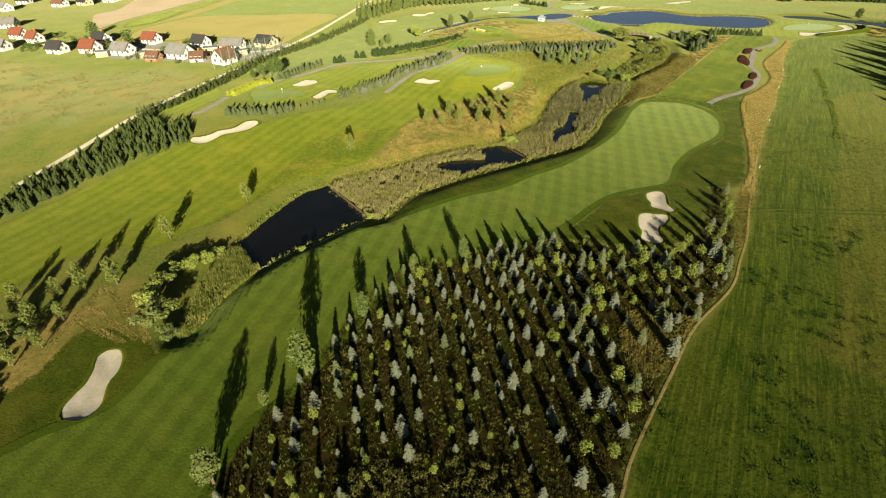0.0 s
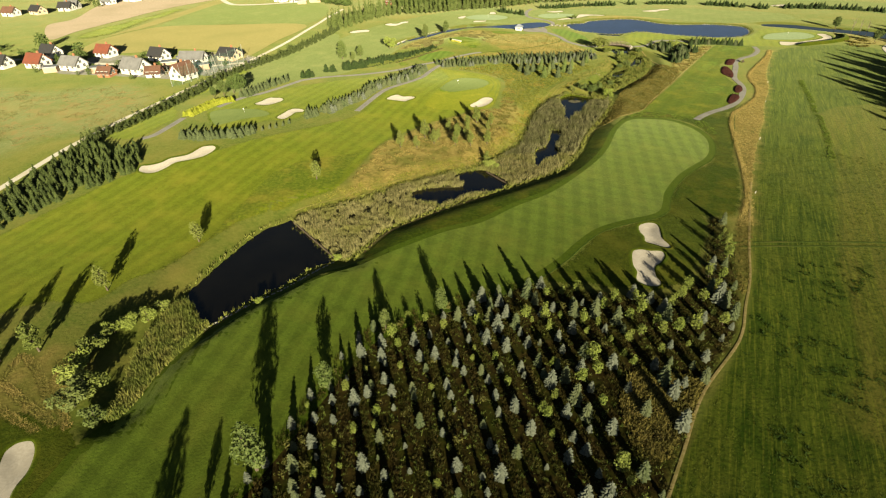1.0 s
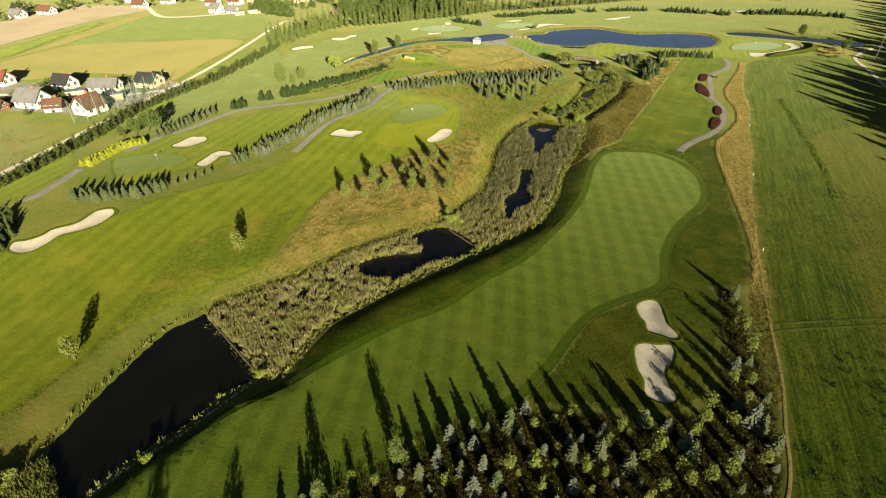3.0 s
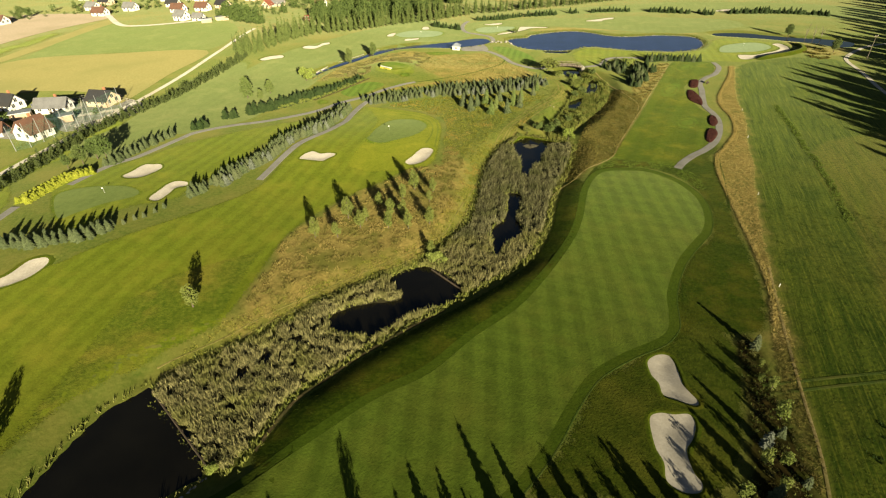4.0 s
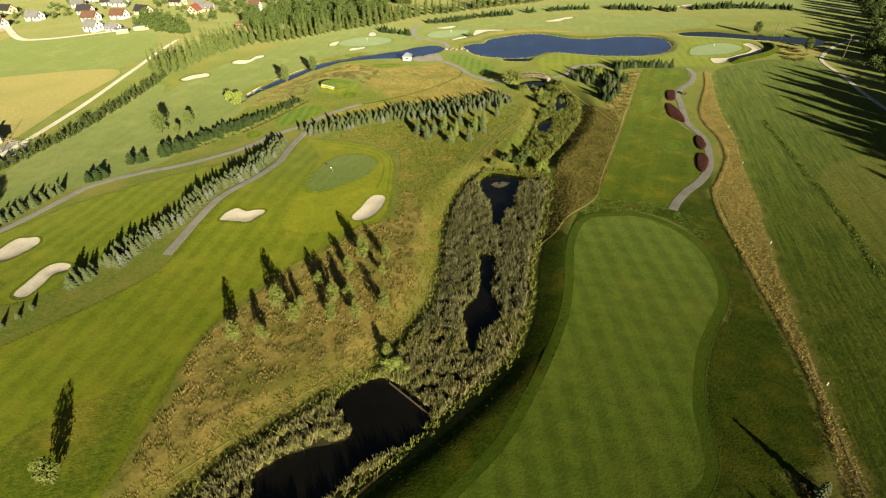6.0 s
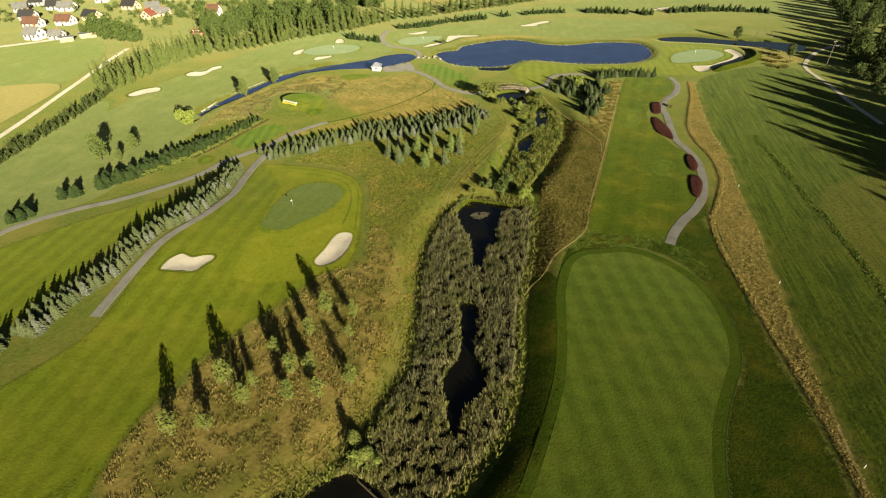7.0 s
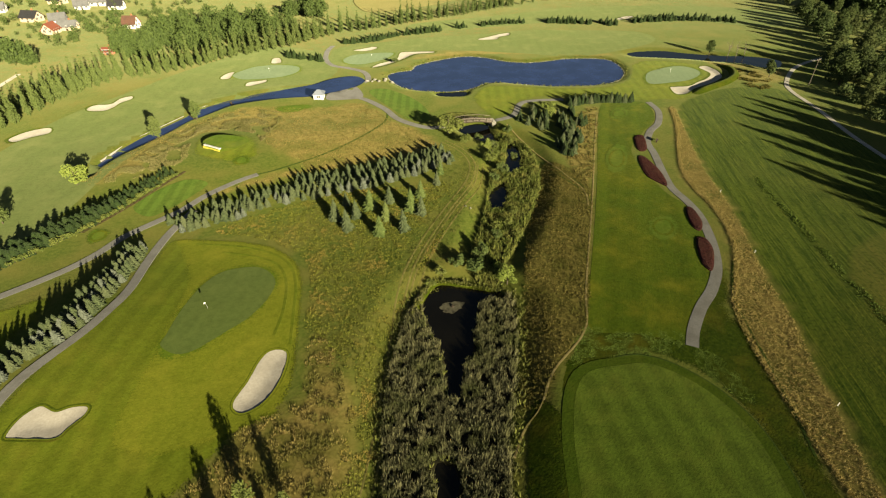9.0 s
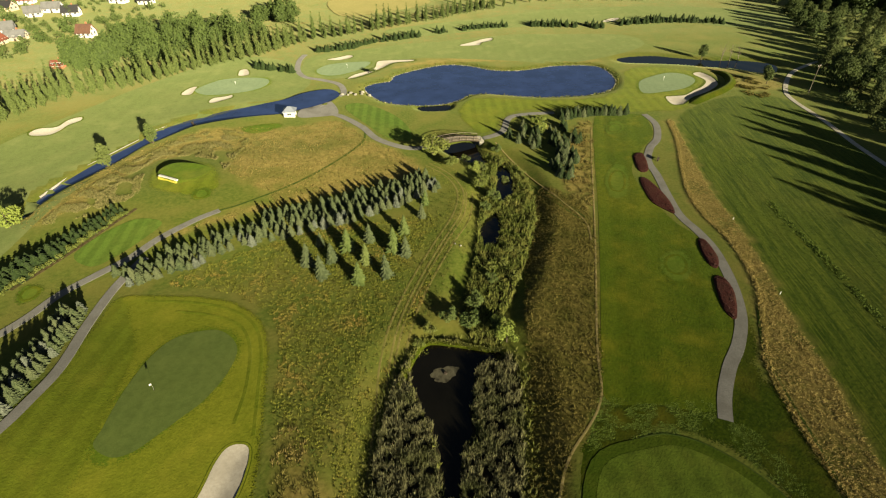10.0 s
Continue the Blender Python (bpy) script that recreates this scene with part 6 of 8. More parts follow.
tall = [crown_pattern(150 + k, 12.5, 1.9, 620, 0.36, "poplar") for k in range(3)]
edge_row = np.array(along([(-46, 316), (-37.7, 322.7), (-25.2, 345.2), (-8.8, 358.9), (11.1, 364.6), (31.1, 379.8), (57.9, 391.1), (70, 400), (86, 408)], 3.3, 0.6, 30, (0.0,)))
stuff("poplar_wood", "wood of tall pale-green poplars", "trees", tall, edge_row, M_LEAF, 31, (0.72, 0.98))
stuff("poplar_wood", "second row of tall dark poplars in the wood", "trees", tall, np.array(along([(-46, 316), (-37.7, 322.7), (-25.2, 345.2), (-8.8, 358.9), (11.1, 364.6), (31.1, 379.8), (57.9, 391.1), (70, 400), (86, 408)], 4.0, 1.2, 84, (4.5, 9.5))), M_LEAF_DARK, 85, (0.55, 0.85))
stuff("mixed_wood", "mixed wood of rounded green trees behind the poplars", "trees", [crown_pattern(160 + k, 10.5, 4.0, 560, 0.55, "round") for k in range(3)],
      scattered([[(-8, 393), (20, 400), (50, 412), (66, 420), (62, 436), (40, 448), (15, 440), (-4, 424), (-14, 404)]], 95, 32), M_LEAF_DARK, 33, (0.7, 1.15))
stuff("poplar_row", "long row of tall poplars beside the far fairway", "trees", tall, np.array(along([(86, 410), (100.2, 409.7), (132.5, 416.4), (169.2, 424), (205, 433)], 4.2, 1.0, 34, (0, 3.0)) + along([(205, 433), (235, 436), (268.5, 425), (300, 405)], 9, 1.5, 35)),
      M_LEAF, 36, (0.5, 0.95))
stuff("far_trees", "distant trees between the houses and fields", "trees", [crown_pattern(170 + k, 8.0, 3.2, 300, 0.6, "round") for k in range(3)],
      np.array(along([(-75, 428), (-66, 418), (-52, 402), (-44, 398)], 3.2, 1.5, 37, (0, 3)) + along([(70, 470), (85, 452), (92, 470)], 3.0, 3.0, 38, (0, 4, 8)) + [(-230, 452), (-240, 425), (-205, 470), (-185, 288), (-152, 262), (-160, 258), (-20, 470), (-2, 470), (4, 455), (-30, 455), (-36, 440), (-25, 520), (-50, 500)]
               + along([(-60, 640), (60, 600), (160, 545), (260, 500), (340, 440)], 7, 4, 39, (0, 8))), M_LEAF_DARK, 40, (0.6, 1.2))

# the wood on the right with its tall trees, and the row that shades the hay field
big = [broadleaf("tall_tree", "tall dark leafy tree of the roadside wood", M_LEAF_DARK if k == 1 else M_LEAF, 14.0, 4.8, 180 + k, 3000, 0.45, "full", None, "roadside wood") for k in range(3)]
WOOD_E = [(248, 256), (257, 262), (240, 249), (249, 248), (264, 270), (270, 260), (228, 231), (238, 236), (252, 240), (262, 250), (231, 222), (243, 228), (224, 211), (234, 214), (218, 200), (257, 254)]
WOOD_NE = [(276, 276), (285, 270), (296, 290), (310, 306), (322, 318), (300, 276), (318, 298), (336, 330), (348, 345), (330, 312), (288, 284), (362, 352), (372, 340), (352, 322), (340, 300), (290, 262), (276, 266), (304, 292), (326, 330),
          (340, 342), (355, 362), (312, 286), (328, 288), (300, 302), (314, 318), (344, 318), (360, 336), (246, 234), (270, 246), (226, 202), (240, 208)]
plant(big, [(x, y, 0.68 if y > 228 else 0.6) for x, y in WOOD_E + WOOD_NE], 41, (0.75, 1.15))
ROW_E = [(139, 62), (146, 82), (154, 98), (162, 114), (171, 132), (177, 152), (186, 167), (196, 181), (206, 192)]
plant([broadleaf("field_tree", "tall slender tree of the field-edge row", M_LEAF_DARK, 17.5, 3.0, 195 + k, 1900, 0.5, "column", None, "field-edge trees") for k in range(2)],
      along(ROW_E, 6.4, 1.8, 43, (0.0,)) + along(ROW_E, 7.0, 2.2, 44, (-8.0, -15.0)) + along(ROW_E, 8.5, 2.4, 98, (-23.0,)), 45, (0.6, 1.05))
stuff("undergrowth", "bushy undergrowth beneath the roadside wood", "shrubs", [crown_pattern(196 + k, 3.0, 2.0, 160, 0.35, "round") for k in range(3)],
      scattered([[(212, 214), (222, 232), (236, 248), (248, 262), (270, 278), (300, 300), (340, 345), (375, 360), (380, 330), (330, 285), (280, 250), (240, 215), (218, 196)]], 190, 46), M_LEAF_DARK, 47)
stuff("far_wood", "dark leafy wood behind the far field", "trees", [crown_pattern(198 + k, 13.0, 4.5, 260, 0.9, "round") for k in range(3)],
      scattered([[(372, 318), (372, 338), (378, 362), (405, 362), (450, 352), (440, 318), (400, 300)]], 130, 164), M_LEAF_DARK, 165)
lone = [broadleaf("lone_tree", "round dark tree on the river bank", M_LEAF_DARK, 8.0, 2.6, 190, 1500, 0.3, "round")]
plant(lone, [(229.4, 301.3), (224.7, 266.6, 0.7), (231, 272, 0.6)], 42)

# reeds, rough grass and weeds
TREES_CLEAR = [POND_REED, POOL_NARROW, POOL_FOUNTAIN, POOL_A, POOL_B, POOL_C, POOL_D, POOL_E, POOL_BRIDGE, POND_MAIN]
reeds = clumped(scattered([REED_LOW], 50000, 50, TREES_CLEAR, -0.1), 0.75, -0.14)
ragged = np.array([noise.noise(Vector((x * 0.55, y * 0.55, 7.0))) for x, y in reeds])
for shape in (POND_REED, POOL_NARROW, POOL_FOUNTAIN):
    d = depth_in(smooth(shape), reeds[:, 0], reeds[:, 1])
    keep = d < -0.1 - np.maximum(0, 2.2 * ragged)
    reeds, ragged = reeds[keep], ragged[keep]
upper = reeds[:, 1] > 148
stuff("upper_reeds", "dense grey-brown reed bed round the narrow pools", "reeds", [tuft(225 + k, 6, 1.2, 0.36, 0.024) for k in range(4)], reeds[upper], M_REED_GREY, 125, (0.5, 1.25))
stuff("reeds", "dense straw-coloured reed bed along the stream", "reeds", [tuft(200 + k, 6, 1.2, 0.4, 0.027) for k in range(4)], reeds[~upper], M_REED, 51, (0.5, 1.25))
stuff("pond_reeds", "green reeds and sedge at the pond's end", "reeds", [tuft(205 + k, 7, 1.1, 0.42, 0.04) for k in range(4)], scattered([REED_POND], 3400, 76, TREES_CLEAR, -0.1), M_SEDGE, 77, (0.6, 1.2))
stuff("stream_sedge", "green sedge along the upper stream", "reeds", [tuft(208 + k, 7, 1.0, 0.5, 0.05) for k in range(4)], scattered([REED_UP], 5000, 78, TREES_CLEAR, -0.1), M_SEDGE, 79, (0.6, 1.3))
stuff("stream_shrubs", "low dark shrubs along the upper stream", "shrubs", [crown_pattern(330 + k, 1.8, 1.2, 90, 0.24, "round") for k in range(3)], scattered([REED_UP], 40, 80, TREES_CLEAR, 0.2), M_LEAF_YOUNG, 81, (0.5, 1.2))
shore = np.array(shoreline(POND_MAIN, 0.6, 0.45, 52, 0.6) + shoreline(LAKE, 0.9, 0.6, 54, 1.2) + shoreline(POOL_FOUNTAIN, 0.5, 0.4, 55, 0.7))
stuff("bank_grass", "tall yellow-green bank grass round the ponds", "grass", [tuft(210 + k, 6, 0.6, 0.45, 0.06) for k in range(3)], shore, M_FRINGE, 55, (0.6, 1.3))
fringe = np.array(shoreline(REED_LOW, 0.5, 0.5, 67, 0.2) + shoreline(REED_LOW, 0.5, 0.6, 70, 1.0) + along(WHEEL_B, 0.3, 0.8, 112, (-2.0,)) + along(WHEEL_A[:4], 0.3, 0.8, 113, (-1.8,)) + shoreline(POND_REED, 0.6, 0.4, 68, 0.5) + shoreline(POOL_NARROW, 0.6, 0.4, 69, 0.5))
stuff("reed_fringe", "bright yellow-green fringe of the reed bed", "reeds", [tuft(215 + k, 7, 0.75, 0.5, 0.06) for k in range(3)], fringe, M_FRINGE, 75, (0.5, 1.25))
stuff("dam_grass", "bright yellow-green grass on the earth dam", "grass", [tuft(295 + k, 7, 0.55, 0.4, 0.06) for k in range(3)], np.array(along(DAM, 0.2, 0.15, 86, (-0.15, 0.15))), M_FRINGE, 87, (0.6, 1.2), -0.55)
stuff("dry_grass", "tall dry golden grass", "grass", [tuft(220 + k, 6, 0.34, 0.4, 0.035) for k in range(4)], clumped(scattered([DRY_MOUND, DRY_EAST2], 13000, 56, BUNKERS[7:8] + [REED_LOW, REED_UP]), 0.45, -0.05), M_TUFT_DRY, 57)
stuff("hill_grass", "dry grass over the golden hill", "grass", [tuft(230 + k, 5, 0.22, 0.4, 0.045) for k in range(4)], scattered([DRY_HILL], 6000, 58), M_TUFT_DRY, 59)
stuff("dry_brush", "tall dry tan grass in the plantation's clearing", "grass", [tuft(360 + k, 7, 0.42, 0.5, 0.05) for k in range(4)],
      clumped(scattered([[(27, 52), (28, 60), (31, 65.5), (37, 64), (42.5, 64.5), (39.5, 60), (34, 53.6), (29.5, 49)]], 2600, 130), 0.4, -0.12), M_TUFT_BROWN, 131, (0.6, 1.3))
for k, line in enumerate(([(-64, 74.4), (-63.7, 68.7), (-64, 63.6), (-64.1, 59)], [(-63.7, 68.7), (-57.9, 64.6), (-50.8, 59.9)], [(-57.1, 72.6), (-54.9, 67.7), (-48.9, 59.4)], [(-63, 64.8), (-58.7, 62.2), (-52.5, 59)], [(-63.2, 73.9), (-58.1, 69.1), (-52.4, 61.9)])):
    stuff("dry_rut", "pale dry grass in an old wheel rut", "grass", [tuft(370 + j, 7, 0.12, 0.35, 0.03) for j in range(3)], np.array(along(line, 0.09, 0.2, 140 + k, (-0.45, -0.15, 0.15, 0.45))), M_TUFT_DRY, 150 + k, (0.5, 1.2))
stuff("river_scrub", "pale dry tall grass and scrub by the river bend", "grass", [tuft(380 + k, 9, 0.5, 0.6, 0.06) for k in range(3)],
      clumped(scattered([[(209, 264), (216, 275), (224, 278), (226, 268), (217, 258), (209, 257)]], 700, 160), 0.25, 0.0), M_TUFT_BROWN, 161, (0.5, 1.3))
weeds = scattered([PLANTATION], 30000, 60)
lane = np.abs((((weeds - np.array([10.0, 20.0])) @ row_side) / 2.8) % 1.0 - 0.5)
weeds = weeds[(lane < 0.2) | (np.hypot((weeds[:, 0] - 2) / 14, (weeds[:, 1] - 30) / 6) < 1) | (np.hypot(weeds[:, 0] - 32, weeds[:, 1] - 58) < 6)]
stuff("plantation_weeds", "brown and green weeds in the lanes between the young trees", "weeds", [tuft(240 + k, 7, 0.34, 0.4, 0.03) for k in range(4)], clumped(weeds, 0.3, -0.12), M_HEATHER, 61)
stuff("rough_grass", "uneven rough green grass", "grass", [tuft(250 + k, 5, 0.24, 0.35, 0.04) for k in range(4)],
      scattered([[(30, 193), (40, 215), (38, 240), (60, 240), (72, 222), (62, 208), (50, 203), (44, 196), (36, 186)], PLANTATION, [(70, 240), (84, 246), (88, 232), (74, 220)]], 9000, 62, [REED_LOW, REED_UP]), M_TUFT, 63)
HOUSE_SPACE = [[(-235, 280), (-205, 250), (-160, 236), (-120, 224), (-95, 214), (-76, 250), (-90, 270), (-150, 285), (-215, 305)]]
HAY = [(99, 147), (77, 112), (61, 84), (51, 69), (33, 49.5), (20, 30), (70, 20), (110, 60), (130, 120)]
stuff("hay_weeds", "scattered green weeds in the hay field", "weeds", [tuft(260 + k, 6, 0.2, 0.42, 0.06) for k in range(4)], clumped(clumped(scattered([[(61, 84), (51, 69), (33, 49.5), (20, 30), (70, 20), (95, 50), (85, 88)]], 15000, 64), 0.06, 0.02), 0.5, 0.14), M_WEED_DARK, 65, (0.5, 1.3))

stuff("brown_grass", "tall dark brown grass on the stream bank", "grass", [tuft(270 + k, 6, 0.24, 0.4, 0.035) for k in range(4)], scattered([DRY_EAST], 5500, 88, [REED_LOW, REED_UP]), M_TUFT_BROWN, 89)
MEADOW = [(36, 186), (31, 196), (33, 205), (34.8, 214), (33.4, 222), (26, 231), (18, 237), (30, 241), (50, 243), (66, 240), (78, 236), (70, 224), (60, 210), (53, 204), (47, 198), (40, 187)]
stuff("meadow_grass", "speckled meadow grass beside the putting green", "grass", [tuft(280 + k, 6, 0.22, 0.38, 0.04) for k in range(4)],
      clumped(scattered([MEADOW], 17000, 90, [REED_LOW, REED_UP, [tuple(p) for p in np.vstack([ribbon(WHEEL_A, 6.0, 3)[0], ribbon(WHEEL_A, 3.0, 3)[1][::-1]])[::3]]]), 0.9, -0.1), M_MEADOW, 91, (0.5, 1.25))
stuff("pale_weeds", "pale green weeds in the rough below the tees", "weeds", [tuft(290 + k, 6, 0.1, 0.35, 0.045) for k in range(4)],
      clumped(scattered([[(76.1, 179.8), (82.3, 175.7), (90.4, 172.1), (87.8, 169.1), (81.9, 169.9), (74.2, 172.6), (68.9, 173.4), (72.1, 176.8)], [(90.0, 168.2), (92.1, 166.2), (92.1, 160.9), (89.9, 156.2), (88.2, 158.8), (87.7, 164.4)]], 6500, 92), 0.5, -0.15), M_WEED_PALE, 93, (0.4, 1.2))
strip_places = scattered([DRY_STRIP], 9500, 99)
stuff("strip_grass", "tall straw-coloured grass beside the field", "grass", [tuft(340 + k, 8, 0.2, 0.42, 0.018) for k in range(4)], strip_places[strip_places[:, 1] > 104], M_STRAW, 100, (0.6, 1.2))
stuff("edge_grass", "brown and olive grass at the plantation's corner", "grass", [tuft(348 + k, 8, 0.22, 0.4, 0.018) for k in range(4)], strip_places[strip_places[:, 1] < 106], M_TUFT_BROWN, 124, (0.6, 1.2))
stuff("strip_edge_grass", "taller straw grass along the strip's mown edge", "grass", [tuft(345 + k, 8, 0.4, 0.32, 0.02) for k in range(4)], np.array(along(DRY_STRIP[:13], 0.22, 0.25, 116, (0.3, 0.8))), M_STRAW, 117, (0.6, 1.2))
stuff("hill_weeds", "coarse grey-olive weeds on the hill by the canal", "weeds", [tuft(350 + k, 6, 0.45, 0.5, 0.05) for k in range(4)],
      clumped(scattered([[(-6.5, 269.9), (-1.3, 279.8), (6.5, 291.5), (13.8, 299.2), (23.7, 306.9), (36.6, 307.3), (42.1, 299.1), (37.5, 286.2), (33.5, 277.3), (32.2, 284.2), (24.0, 292.7), (16.3, 294.4), (13.9, 281.9), (12.5, 273.8), (5.4, 269.5)]], 9000, 101), 0.25, -0.02), M_HILLWEED, 102, (0.5, 1.2))
stuff("heath_bushes", "low olive bushes in the clearing of the plantation", "shrubs", [crown_pattern(360 + k, 0.9, 0.75, 70, 0.13, "round") for k in range(3)],
      np.vstack([scattered([[(-13.5, 34.8), (-4.0, 37.3), (7.3, 36.7), (8.9, 33.0), (6.5, 29.0), (-12.6, 29.3)]], 150, 103), clumped(scattered([PLANTATION], 260, 104), 0.15, 0.15)]), M_HEATH, 105, (0.5, 1.2))
stuff("pale_brush", "pale dry brush at the plantation's edge", "weeds", [tuft(370 + k, 7, 0.4, 0.4, 0.03) for k in range(4)], scattered([[(29.0, 59.3), (33.7, 62.5), (37.4, 61.1), (36.8, 56.0), (30.6, 50.9), (28.4, 53.2)]], 900, 106), M_TUFT_DRY, 107, (0.6, 1.2))
stuff("hay_stubble", "short uneven blades of the mown hay field", "grass", [tuft(380 + k, 6, 0.12, 0.34, 0.028) for k in range(4)], scattered([HAY], 17000, 108), M_HAY, 109, (0.5, 1.3))
stuff("weed_band", "band of bright green weeds along the hay field", "weeds", [tuft(410 + k, 6, 0.24, 0.45, 0.06) for k in range(4)],
      clumped(np.array(along([(150, 208), (145.4, 199.1), (139.9, 187.0), (133.7, 175.6), (128.8, 165.6), (121, 151), (112, 136)], 0.05, 0.9, 120, (0.0,))), 0.5, -0.2), M_WEED_PALE, 121, (0.4, 1.2))
stuff("bank_rough", "uneven green and straw grass between the mound and the reeds", "grass", [tuft(420 + k, 6, 0.26, 0.4, 0.04) for k in range(4)],
      clumped(scattered([[(-28, 118.5), (-18, 124), (-4, 132), (8, 138.5), (18, 143), (26, 150), (31, 158), (36, 168), (41, 180), (47, 192), (50, 200), (44, 196), (36, 184), (30, 170), (24, 158), (18, 148), (6, 142), (-8, 134), (-22, 126)]], 6000, 122, [REED_LOW]), 0.5, -0.1), M_MEADOW, 123, (0.5, 1.2))
stuff("track_grass", "trodden straw and green grass along the wheel track", "grass", [tuft(430 + k, 6, 0.16, 0.36, 0.03) for k in range(4)], np.array(along(WHEEL_A[2:], 0.3, 0.5, 126, (-2.8, -1.6, 0.0, 1.7, 2.8))), M_MEADOW, 127, (0.5, 1.2))
stuff("meadow_weeds", "brown and olive weeds on the fallow meadow", "weeds", [tuft(390 + k, 6, 0.22, 0.5, 0.05) for k in range(4)], clumped(scattered([MEADOW_DRY], 7000, 110, HOUSE_SPACE, 2.0), 0.12, 0.0), M_HILLWEED, 111, (0.4, 1.3))
stuff("rough_lawn_grass", "uneven blades of the darker mown rough", "grass", [tuft(400 + k, 5, 0.09, 0.3, 0.03) for k in range(4)],
      scattered([LAWN_NORTH, BANK, [(37, 103), (44, 106.4), (52, 109.5), (58, 112), (63, 112), (64, 107.5), (63, 104), (55, 91.5), (46, 83.4), (33, 84.4), (24, 88), (30, 95)], LAWN_TEES], 17000, 114, BUNKERS[:3] + [FAIRWAY_MAIN, PLANTATION, TEE0, TEE1, TEE2, TEE3]), M_ROUGH, 115, (0.5, 1.2))


# ---- buildings ----
def gable_house(name, label, at, length, width, wall_h, ridge_h, wall, roof_mat, windows=3, chimney=True, group="village houses"):
    """A house with a gable roof, its ridge along x, with windows, door and chimney."""
    ob = thing(name, label, "house", group, at)
    l, w, t = length / 2, width / 2, 0.3
    rise = ridge_h - wall_h
    v = [(x, y, z) for x in (-l, l) for y, z in ((-w, -0.4), (w, -0.4), (w, wall_h), (0, ridge_h - 0.1), (-w, wall_h))]
    f = [(0, 1, 2, 3, 4), (9, 8, 7, 6, 5), (0, 5, 6, 1), (1, 6, 7, 2), (4, 9, 5, 0), (2, 7, 8, 3), (3, 8, 9, 4)]
    part("wall", mesh_of("wall", v, f, wall), ob)
    e, o = 0.5, 0.45
    zo = wall_h - rise * o / w
    top = [(-l - e, -w - o, zo + t), (l + e, -w - o, zo + t), (l + e, 0, ridge_h + t), (-l - e, 0, ridge_h + t), (l + e, w + o, zo + t), (-l - e, w + o, zo + t)]
    v = top + [(x, y, z - t) for x, y, z in top]
    f = [(0, 1, 2, 3), (3, 2, 4, 5), (7, 6, 9, 8), (8, 9, 11, 10), (0, 6, 7, 1), (5, 4, 10, 11), (1, 7, 8, 2), (2, 8, 10, 4), (0, 3, 9, 6), (3, 5, 11, 9)]
    roof = part("roof", mesh_of("roof", v, f, roof_mat), ob)
    if chimney:
        part("chimney", mesh_of("chimney", *box(0.2 * l, 0.2 * l + 0.7, 0.5, 1.1, wall_h + 0.5 * rise, ridge_h + 1.0), M_BRICK), roof)
    panes = mesh_of("window", *joined(box(-0.55, 0.55, -0.03, 0.05, 0, 1.25)), M_GLASS_DARK)
    frame_v = mesh_of("frame", *joined(box(-0.65, 0.65, -0.06, 0.02, -0.1, 0), box(-0.65, 0.65, -0.06, 0.02, 1.25, 1.35), box(-0.04, 0.04, -0.06, 0.02, 0, 1.25)), M_WHITE)
    for k in range(windows):
        x = -l + length * (k + 0.5) / windows
        pane = part("window", panes, ob)
        pane.matrix_basis = pose(x, -w - 0.01, 1.1)
        part("frame", frame_v, pane)
    for sx, turn in ((1, 90), (-1, -90)):
        for y, z in ((-0.25 * width, 1.1), (0.22 * width, 1.1), (0, wall_h + 0.3 * rise - 0.5)):
            pane = part("window", panes, ob)
            pane.matrix_basis = pose(sx * (l + 0.01), y, z, 0, 0, turn)
            part("frame", frame_v, pane)
    part("door", mesh_of("door", *box(-0.5, 0.5, -w - 0.05, -w + 0.05, -0.1, 2.0), M_DARKWOOD), ob)
    return ob


def at_place(x, y, turn):
    return pose(x, y, float(height(x, y)), 0, 0, turn)


HOUSES = [("white village house with red roof", -144.3, 268.4, 12, 10.5, 8.5, 3.4, 7.4, M_PLASTER, M_RED_TILE), ("large white house with a grey roof", -116.9, 237.4, 8, 14, 9.5, 3.6, 8.2, M_PLASTER, M_GREY_TILE),
          ("small brick house with a brown roof", -127.2, 233.6, 20, 8, 6.5, 2.4, 5.2, M_BRICK, M_BROWN_TILE), ("small white house with a dark roof", -106.6, 230.6, 35, 8, 6.5, 2.6, 5.6, M_PLASTER, M_BROWN_TILE),
          ("white house with a dark grey roof", -116.2, 259.2, 6, 10.5, 8.5, 3.2, 7.4, M_PLASTER, M_DARK_TILE), ("white gabled house with a dark brown roof", -93.4, 226.6, 62, 11, 10, 3.6, 8.4, M_PLASTER, M_BROWN_TILE),
          ("long house with a metal-grey roof", -98.5, 252.2, 25, 15, 8, 3.2, 6.6, M_PLASTER, M_GREY_TILE), ("cream house with a dark hipped roof", -83.8, 256.5, 8, 12, 10, 3.2, 6.8, M_CREAM, M_DARK_TILE)]
